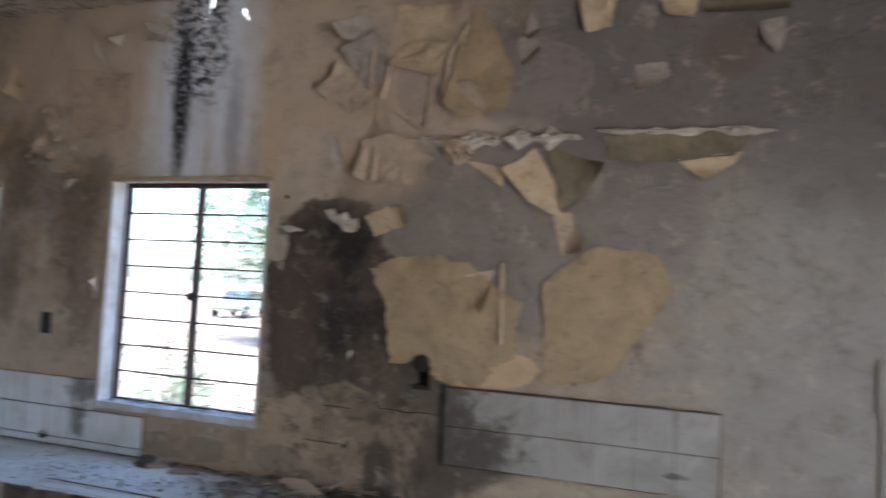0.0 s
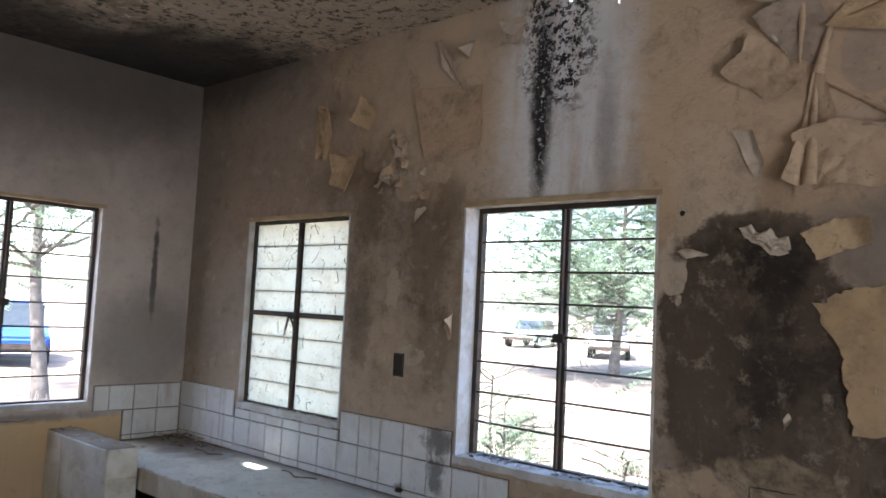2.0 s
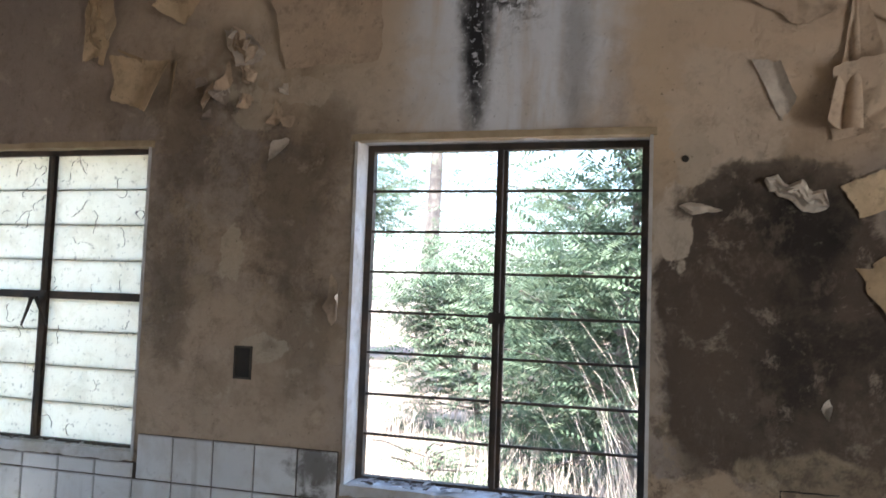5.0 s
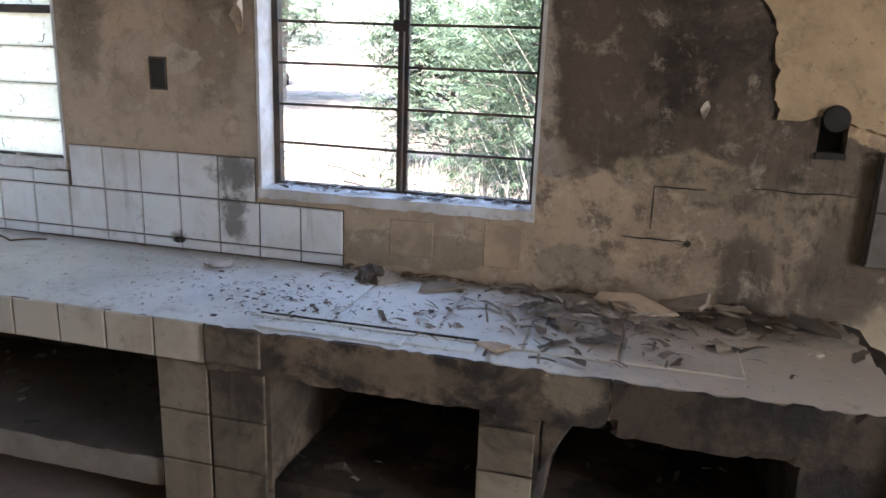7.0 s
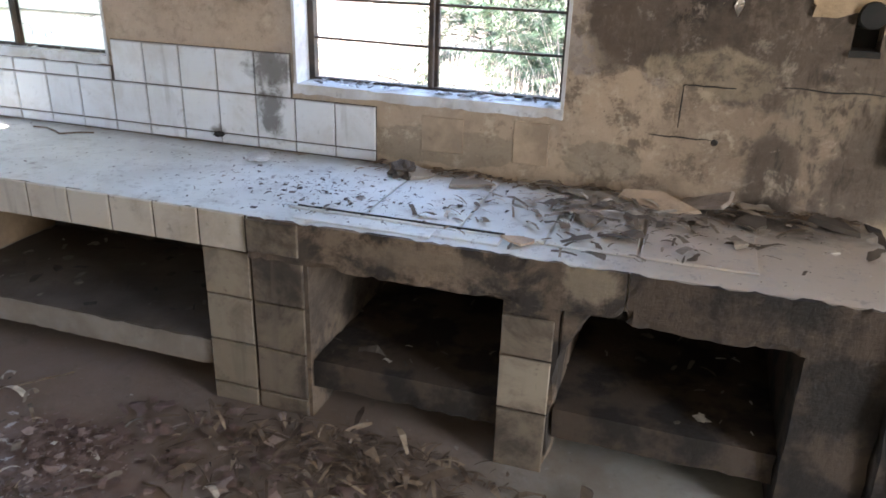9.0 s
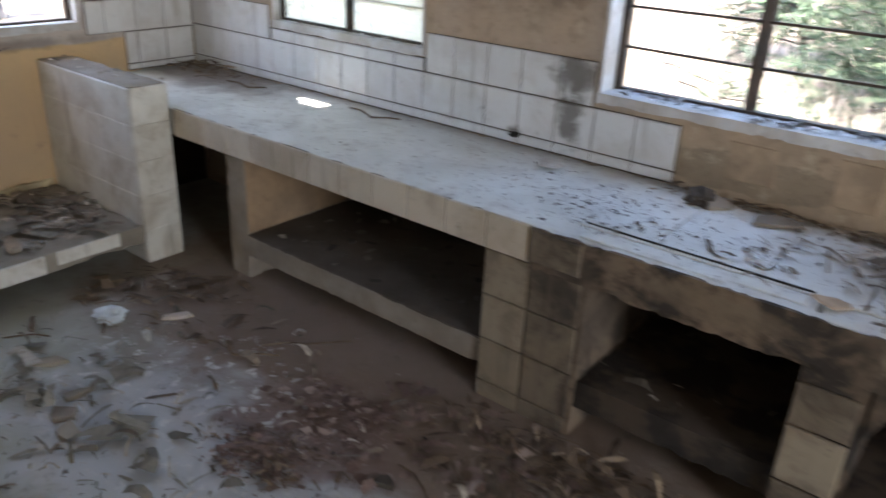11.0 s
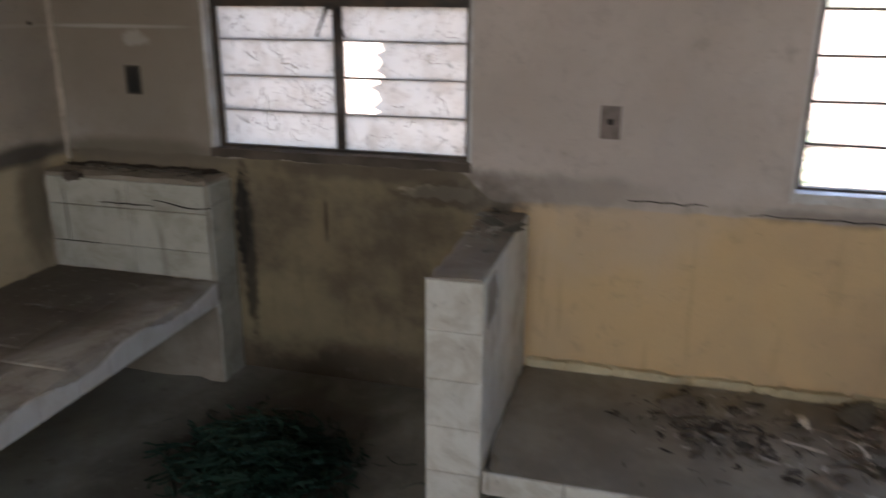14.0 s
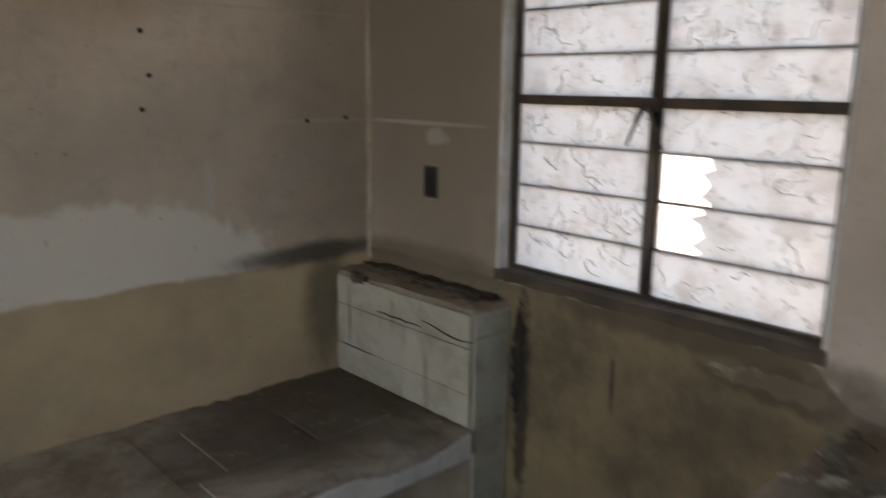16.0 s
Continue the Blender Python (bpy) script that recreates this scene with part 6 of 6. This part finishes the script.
def shoe_sole(m):
    """A worn ribbed sole, bent round and torn loose from its shoe."""
    sole = thing("shoe_sole", "grey ribbed rubber shoe sole torn off and dusty", "shoe sole", m)
    band, n = bmesh.new(), 22
    rows = []
    for k in range(n + 1):
        a = radians(-20 + 215 * k / n)
        w = 0.028 + 0.012 * math.sin(math.pi * k / n)
        rows.append([band.verts.new((math.cos(a) * (0.075 + d), math.sin(a) * (0.058 + d), z)) for d, z in ((-w / 2, 0), (w / 2, 0), (w / 2, 0.007), (-w / 2, 0.007))])
    for a, b in zip(rows, rows[1:]):
        for k in range(4):
            band.faces.new((a[k], b[k], b[(k + 1) % 4], a[(k + 1) % 4]))
    band.faces.new(rows[0])
    band.faces.new(rows[-1][::-1])
    bmesh.ops.recalc_face_normals(band, faces=band.faces[:])
    part("band", band, M_SOLE, sole)
    for k in range(1, 20):
        a = radians(-20 + 215 * k / 20)
        rib = solid(-0.011, 0.011, -0.0028, 0.0028, 0, 0.005, 0.001)
        bmesh.ops.transform(rib, matrix=pose(math.cos(a) * 0.075, math.sin(a) * 0.058, 0.0072, 0, 0, math.degrees(a)), verts=rib.verts[:])
        part("rib", rib, M_CURL, sole)


shoe_sole(pose(1.44, -1.76, 0.0, 0, 0, 35))


def net_heap():
    rng = random.Random(8)
    verts, faces = [], []
    for _ in range(1500):
        x, y = 0.72 + rng.gauss(0, 0.12), -3.45 + rng.gauss(0, 0.14)
        z = abs(rng.gauss(0, 0.03)) * math.exp(-((x - 0.72) ** 2 + (y + 3.45) ** 2) / 0.05) * 3 + 0.004
        a, length = rng.uniform(0, 6.28), rng.uniform(0.05, 0.16)
        last = None
        for s in range(5):
            k = len(verts)
            w = 0.0035
            verts += [(x - math.sin(a) * w, y + math.cos(a) * w, max(0.003, z)), (x + math.sin(a) * w, y - math.cos(a) * w, max(0.003, z + 0.006))]
            if last is not None:
                faces.append((last, last + 1, k + 1, k))
            last = k
            a += rng.uniform(-0.8, 0.8)
            x, y, z = x + math.cos(a) * length / 4, y + math.sin(a) * length / 4, z + rng.uniform(-0.012, 0.012)
    tagged(raw("shade_net", verts, faces, M_NET, None, "crumpled shredded dark green net on the floor"), "", "net", kind="stuff")


net_heap()


def twig(points, radius, label):
    rng = random.Random(len(points) + int(points[0][0] * 100))
    verts, faces = [], []
    for k, p in enumerate(points):
        for s in range(6):
            a = s * math.pi / 3
            verts.append((p[0] + math.cos(a) * radius * 0.7, p[1] + math.cos(a) * radius * 0.7, p[2] + radius + math.sin(a) * radius))
        if k:
            for s in range(6):
                b = 6 * (k - 1)
                faces.append((b + s, b + (s + 1) % 6, b + 6 + (s + 1) % 6, b + 6 + s))
    faces += [tuple(range(6))[::-1], tuple(range(len(verts) - 6, len(verts)))]
    tagged(raw("twig", verts, faces, M_STICK), label, "twig")


for x, y, z, a, n in ((1.75, -1.0, 0.0, 0.9, 6), (0.55, -0.2, 0.704, 0.1, 5), (1.35, -0.12, 0.704, -0.1, 6), (3.1, -1.05, 0.0, 0.6, 6), (2.6, -1.15, 0.0, -0.2, 5), (1.55, -1.12, 0.0, 0.25, 6), (1.0, -1.62, 0.0, 0.9, 4)):
    twig([(x + k * 0.06 * math.cos(a + 0.2 * math.sin(k)), y + k * 0.06 * math.sin(a + 0.2 * math.sin(k * 1.7)), z) for k in range(n)], 0.004, "thin dry twig lying in the dust")

# ---- fixtures ----


def socket_box(label, m, plate):
    s = thing("socket_box", label, "socket", m)
    rim = bmesh.new()
    for x0, x1, z0, z1 in ((-0.036, -0.029, -0.06, 0.06), (0.029, 0.036, -0.06, 0.06), (-0.029, 0.029, 0.053, 0.06), (-0.029, 0.029, -0.06, -0.053)):
        add_box(rim, x0, x1, -0.005, 0.0, z0, z1)
    part("rim", rim, M_COVER if plate else M_PLATE, s)
    back = solid(-0.029, 0.029, -0.0035 if plate else -0.0015, 0.0, -0.053, 0.053)
    part("back", back, M_COVER if plate else M_BLACK, s, "empty dark box" if not plate else "brown cover plate")
    if plate:
        part("opening", solid(-0.011, 0.011, -0.006, -0.0035, -0.008, 0.014, 0.003), M_BLACK, s)
    return s


socket_box("empty dark wall box with its switch torn out", pose(2.12, 0, 1.366), False)
socket_box("old brown socket plate on the grey wall", pose(0, -2.362, 1.187, 0, 0, 90), True)
socket_box("narrow empty dark wall box by the window", pose(0, -4.36, 1.281, 0, 0, 90), False)
# the burnt flue hole with its hood
flue = thing("flue_opening", "burnt black flue hole with arched top in the wall", "opening", pose(4.43, 0, 1.24))
bm = bmesh.new()
bmesh.ops.create_cone(bm, cap_ends=True, segments=20, radius1=0.041, radius2=0.037, depth=0.026)
bmesh.ops.transform(bm, matrix=pose(-0.002, -0.012, 0.088, 90, 0, 0), verts=bm.verts[:])
part("arch", bm, M_BLACK, flue)
part("lip", worn(-0.046, 0.042, -0.012, 0.16, -0.034, -0.013, 0.03, 0.002, 0.006), M_BLACK, flue)
part("back", solid(-0.041, 0.037, 0.07, 0.16, -0.012, 0.045), M_BLACK, flue)
part("back", solid(-0.041, -0.026, 0.07, 0.16, 0.046, 0.099), M_BLACK, flue)
part("back", solid(-0.015, 0.037, 0.07, 0.16, 0.046, 0.099), M_BLACK, flue)
part("back", solid(-0.025, -0.016, 0.07, 0.16, 0.066, 0.099), M_BLACK, flue)
part("corner_bead", worn(0.0, 0.014, SOUTH_Y, SOUTH_Y + 0.014, 0.92, TOP_Z - 0.02, 0.05, 0.004, 0.006), M_SHEET_PALE, wall_s, "pale plaster seam in the corner")
for x, z in ((0.9, 1.66), (0.92, 1.8), (0.3, 1.5), (0.93, 1.55), (0.12, 1.51)):
    bm = bmesh.new()
    bmesh.ops.create_cone(bm, cap_ends=True, segments=10, radius1=0.009, radius2=0.007, depth=0.006)
    bmesh.ops.transform(bm, matrix=pose(x, SOUTH_Y + 0.002, z, 90, 0, 0), verts=bm.verts[:])
    tagged(part("wall_plug", bm, M_BLACK), "small dark plug hole in the wall", "plug")
for x, z in ((3.648, 2.092), (4.051, 0.906)):
    bm = bmesh.new()
    bmesh.ops.create_cone(bm, cap_ends=True, segments=10, radius1=0.012, radius2=0.009, depth=0.006)
    bmesh.ops.transform(bm, matrix=pose(x, -0.002, z, 90, 0, 0), verts=bm.verts[:])
    tagged(part("wall_plug", bm, M_BLACK), "small dark plug hole in the wall", "plug")


pipe = thing("conduit", "thin grey conduit rising along the plaster wall", "pipe", pose(6.29, -0.012, 0))
bm = bmesh.new()
bmesh.ops.create_cone(bm, cap_ends=True, segments=12, radius1=0.01, radius2=0.01, depth=1.29)
bmesh.ops.translate(bm, vec=(0, 0, 0.645), verts=bm.verts[:])
part("tube", bm, M_EAST, pipe)
part("box", solid(-0.022, 0.022, -0.012, 0.012, 1.29, 1.49, 0.005), M_EAST, pipe)

# ---- the yard ----
bm = bmesh.new()
GROUND = -0.22
for a, b, c, d in ((-900, 900, 0.165, 900), (-900, -0.165, -900, 0.165), (7.77, 900, -900, 0.165), (-0.165, 7.77, -900, -4.92)):
    bm.faces.new([bm.verts.new(p) for p in ((a, c, GROUND), (b, c, GROUND), (b, d, GROUND), (a, d, GROUND))])
bmesh.ops.remove_doubles(bm, verts=bm.verts[:], dist=1e-4)
tagged(part("ground", bm, M_GROUND), "dry sunlit bare earth of the yard", "ground", kind="structure")


def tube(verts, faces, pts, sides=8):
    """A tapered round limb along (place, radius) points."""
    last = None
    for k, (p, r) in enumerate(pts):
        q = pts[min(k + 1, len(pts) - 1)][0] - pts[max(k - 1, 0)][0]
        q.normalize()
        s = q.cross(Vector((0.3, 1, 0.1))).normalized()
        w = q.cross(s)
        base = len(verts)
        verts += [tuple(p + (s * math.cos(a) + w * math.sin(a)) * r) for a in (2 * math.pi * i / sides for i in range(sides))]
        if last is not None:
            faces += [(last + i, last + (i + 1) % sides, base + (i + 1) % sides, base + i) for i in range(sides)]
        last = base


def tree(name, x, y, height, trunk_r, crown_r, low, leaves, seed, label, lean=0.0, leaf=0.06, category="tree"):
    rng = random.Random(seed)
    t = thing(name, label, category, pose(x, y, GROUND))
    verts, faces = [], []
    spine = [(Vector((lean * k / 6 * height * 0.3 + 0.05 * math.sin(k + seed), 0.05 * math.cos(k * 1.3 + seed), height * 0.75 * k / 6)), trunk_r * (1.25 if k == 0 else 1 - 0.11 * k)) for k in range(7)]
    tube(verts, faces, [(p.copy(), r) for p, r in spine], 10)
    tips = []
    for _ in range(22):
        k = rng.uniform(low / (height * 0.75) * 6, 6)
        i = min(5, int(k))
        p = spine[i][0].lerp(spine[i + 1][0], k - i)
        a, up = rng.uniform(0, 6.28), rng.uniform(-0.1, 0.7)
        d = Vector((math.cos(a), math.sin(a), up)).normalized()
        n, q, pts = 5, p.copy(), []
        ln = crown_r * rng.uniform(0.55, 1.0)
        for s in range(n + 1):
            pts.append((q.copy(), max(0.008, trunk_r * 0.3 * (1 - s / (n + 1)))))
            if s > 1:
                tips.append(q.copy())
            q += d * ln / n
            d = (d + Vector((rng.uniform(-0.3, 0.3), rng.uniform(-0.3, 0.3), rng.uniform(-0.25, 0.2)))).normalized()
        tube(verts, faces, pts, 5)
    raw("trunk", verts, faces, M_BARK, t, "grey tapered trunk and limbs", True)
    verts, faces = [], []
    for _ in range(leaves // 12):
        c = rng.choice(tips) + Vector((rng.gauss(0, 1), rng.gauss(0, 1), rng.gauss(0, 0.8))) * crown_r * 0.17
        a, droop = rng.uniform(0, 6.28), rng.uniform(-0.7, 0.25)
        d = Vector((math.cos(a), math.sin(a), droop)).normalized()
        side = d.cross(Vector((0, 0, 1))).normalized()
        for k in range(6):
            for e in (-1, 1):
                b = c + d * (k * leaf * 0.55)
                tip = b + side * e * leaf + d * leaf * 0.45 + Vector((0, 0, -0.3 * leaf))
                w = d * leaf * 0.17
                mid = b.lerp(tip, 0.45)
                i = len(verts)
                verts += [tuple(b), tuple(mid + w), tuple(tip), tuple(mid - w)]
                faces.append((i, i + 1, i + 2, i + 3))
    raw("crown", verts, faces, M_LEAF, t, "feathery green leaves")
    return t


def grass(x0, x1, y0, y1, count, seed, tall, label):
    rng = random.Random(seed)
    verts, faces = [], []
    for _ in range(count):
        x, y = rng.uniform(x0, x1), rng.uniform(y0, y1)
        h = tall * rng.uniform(0.4, 1.1) * (0.4 + 0.9 * max(0, noise.noise(Vector((x * 0.9, y * 0.9, seed))) + 0.4))
        a, lean, w = rng.uniform(0, 6.28), rng.uniform(0.1, 0.7), rng.uniform(0.003, 0.007)
        i = len(verts)
        for s in range(4):
            f = s / 3
            px, py, pz = x + math.cos(a) * lean * h * f * f, y + math.sin(a) * lean * h * f * f, GROUND + h * f
            verts += [(px - math.sin(a) * w * (1.1 - f), py + math.cos(a) * w * (1.1 - f), pz), (px + math.sin(a) * w * (1.1 - f), py - math.cos(a) * w * (1.1 - f), pz)]
        for s in range(3):
            faces.append((i + 2 * s, i + 2 * s + 1, i + 2 * s + 3, i + 2 * s + 2))
    tagged(raw("dry_grass", verts, faces, M_STRAW), label, "grass", kind="stuff")


def car_paint(name, colour):
    return two_tone(name, colour, tuple(v * 0.8 for v in colour), 1.0, 50, 0.3, 0.0, 0.3, dirt=0.2)


def car(name, m, paint, length, height, pickup, label):
    c = thing(name, label, "car", m)
    L, H = length / 2, height
    if pickup:
        prof = [(-L, 0.45), (-L, 0.95), (-0.1, 1.0), (-0.05, 1.0), (1.05, 1.02), (L - 0.1, 0.92), (L, 0.8), (L, 0.42)]
        cab = [(-0.15, 1.0), (0.0, H), (0.75, H), (1.25, 1.0)]
    else:
        prof = [(-L, 0.45), (-L, 0.85), (-L + 0.5, 0.92), (0.75, 0.93), (L - 0.1, 0.8), (L, 0.68), (L, 0.38)]
        cab = [(-L + 0.45, 0.9), (-L + 0.95, H), (0.15, H), (0.95, 0.9)]
    for nm, pr, half, mat in (("body", prof, 0.86, paint), ("cabin", cab, 0.74, M_WINDSCREEN)):
        bm = bmesh.new()
        a = [bm.verts.new((x, -half, z)) for x, z in pr]
        b = [bm.verts.new((x, half, z)) for x, z in pr]
        bm.faces.new(a)
        bm.faces.new(b[::-1])
        for k in range(len(pr)):
            q = (k + 1) % len(pr)
            bm.faces.new((a[k], b[k], b[q], a[q]))
        bmesh.ops.recalc_face_normals(bm, faces=bm.faces[:])
        bmesh.ops.bevel(bm, geom=bm.edges[:], offset=0.05, segments=2, affect="EDGES")
        part(nm, bm, mat, c, "dark glazed cabin" if nm == "cabin" else "")
    xs = [p[0] for p in cab]
    part("roof", solid(xs[1] - 0.02, xs[2] + 0.03, -0.73, 0.73, H - 0.03, H + 0.03, 0.02), paint, c)
    for x in (-L * 0.62, L * 0.62):
        for s in (-1, 1):
            for nm, r, w, mat in (("tyre", 0.34, 0.2, M_RUBBER), ("rim", 0.2, 0.22, M_REVEAL)):
                bm = bmesh.new()
                bmesh.ops.create_cone(bm, cap_ends=True, segments=20, radius1=r, radius2=r, depth=w)
                bmesh.ops.transform(bm, matrix=pose(x, s * 0.8, 0.34, 90, 0, 0), verts=bm.verts[:])
                part("wheel" if nm == "tyre" else "rim", bm, mat, c)
    for s in (-1, 1):
        part("headlight", solid(L - 0.03, L + 0.02, s * 0.62 - 0.14, s * 0.62 + 0.14, 0.62, 0.76, 0.02), M_REVEAL, c)
    part("bumper", solid(L - 0.05, L + 0.08, -0.84, 0.84, 0.4, 0.55, 0.03), M_STEEL, c)
    return c


tree("shade_tree", 3.3, 4.9, 4.6, 0.09, 2.1, 0.4, 66000, 21, "dense green feathery bush close behind the window", 0.05, 0.085)
tree("shade_tree", -0.9, 12.5, 9.0, 0.23, 3.0, 5.2, 9000, 22, "tree with a straight pale grey trunk", 0.03, 0.11)
tree("shade_tree", -6.8, 18.5, 7.0, 0.16, 5.0, 1.5, 60000, 23, "broad green tree over the parked cars", 0.1, 0.15)
tree("shade_tree", 1.5, 22.0, 7.0, 0.2, 5.0, 1.4, 22000, 24, "broad green tree at the far side of the yard", 0.0, 0.17)
tree("shade_tree", -8.2, 2.2, 6.0, 0.13, 3.0, 2.2, 9000, 25, "leaning tree with grey trunk and thin crown", -0.5, 0.12)
tree("shade_tree", -22.0, -2.0, 6.5, 0.22, 4.0, 1.4, 9000, 26, "distant green tree beyond the yard", 0.1, 0.2)
tree("shrub", 1.2, 8.0, 2.6, 0.06, 1.6, 0.3, 24000, 27, "low green shrub behind the dry grass", 0.0, 0.09, "shrub")
tree("shrub", 2.6, 6.6, 2.2, 0.06, 1.3, 0.3, 18000, 28, "low green shrub behind the dry grass", 0.0, 0.08, "shrub")
grass(-1.6, 5.2, 0.9, 3.5, 8000, 31, 0.8, "tall dry straw below the wide window")
grass(3.1, 4.5, 0.7, 1.7, 900, 34, 1.35, "tall pale dead weeds by the wall")
grass(-3.0, 6.0, 3.3, 9.0, 3000, 32, 0.7, "dry yellow grass in the yard")
grass(-6.0, -1.2, -4.5, 1.0, 1800, 33, 0.7, "dry yellow grass outside the side windows")
car("pickup_truck", pose(-12.6, 28.5, GROUND, 0, 0, -62), car_paint("silver_paint", (0.55, 0.56, 0.57)), 5.2, 1.75, True, "silver pickup truck parked under the trees")
car("parked_car", pose(-19.0, 31.5, GROUND, 0, 0, -75), car_paint("pale_green_paint", (0.5, 0.58, 0.55)), 4.3, 1.45, False, "pale saloon car parked in the yard")
car("parked_car", pose(-16.5, 4.6, GROUND, 0, 0, -20), car_paint("blue_paint", (0.04, 0.12, 0.5)), 4.2, 1.5, False, "bright blue car parked by the side yard")

tree("bush", 0.8, 2.7, 1.45, 0.02, 0.65, 0.1, 3600, 41, "sparse half-dry bush outside the wide window", 0.0, 0.05, "bush")
tree("bush", 2.15, 2.4, 1.1, 0.02, 0.45, 0.1, 1500, 42, "sparse half-dry bush outside the wide window", 0.0, 0.05, "bush")
tree("bush", -1.5, 0.1, 1.2, 0.02, 0.45, 0.1, 900, 43, "sparse half-dry bush by the side window", 0.0, 0.05, "bush")
tree("bush", -0.1, 3.7, 1.6, 0.025, 0.7, 0.1, 3600, 44, "sparse half-dry bush outside the wide window", 0.0, 0.055, "bush")
tree("bush", -2.2, -1.6, 1.5, 0.025, 0.6, 0.1, 2600, 45, "sparse half-dry bush by the side window", 0.0, 0.055, "bush")
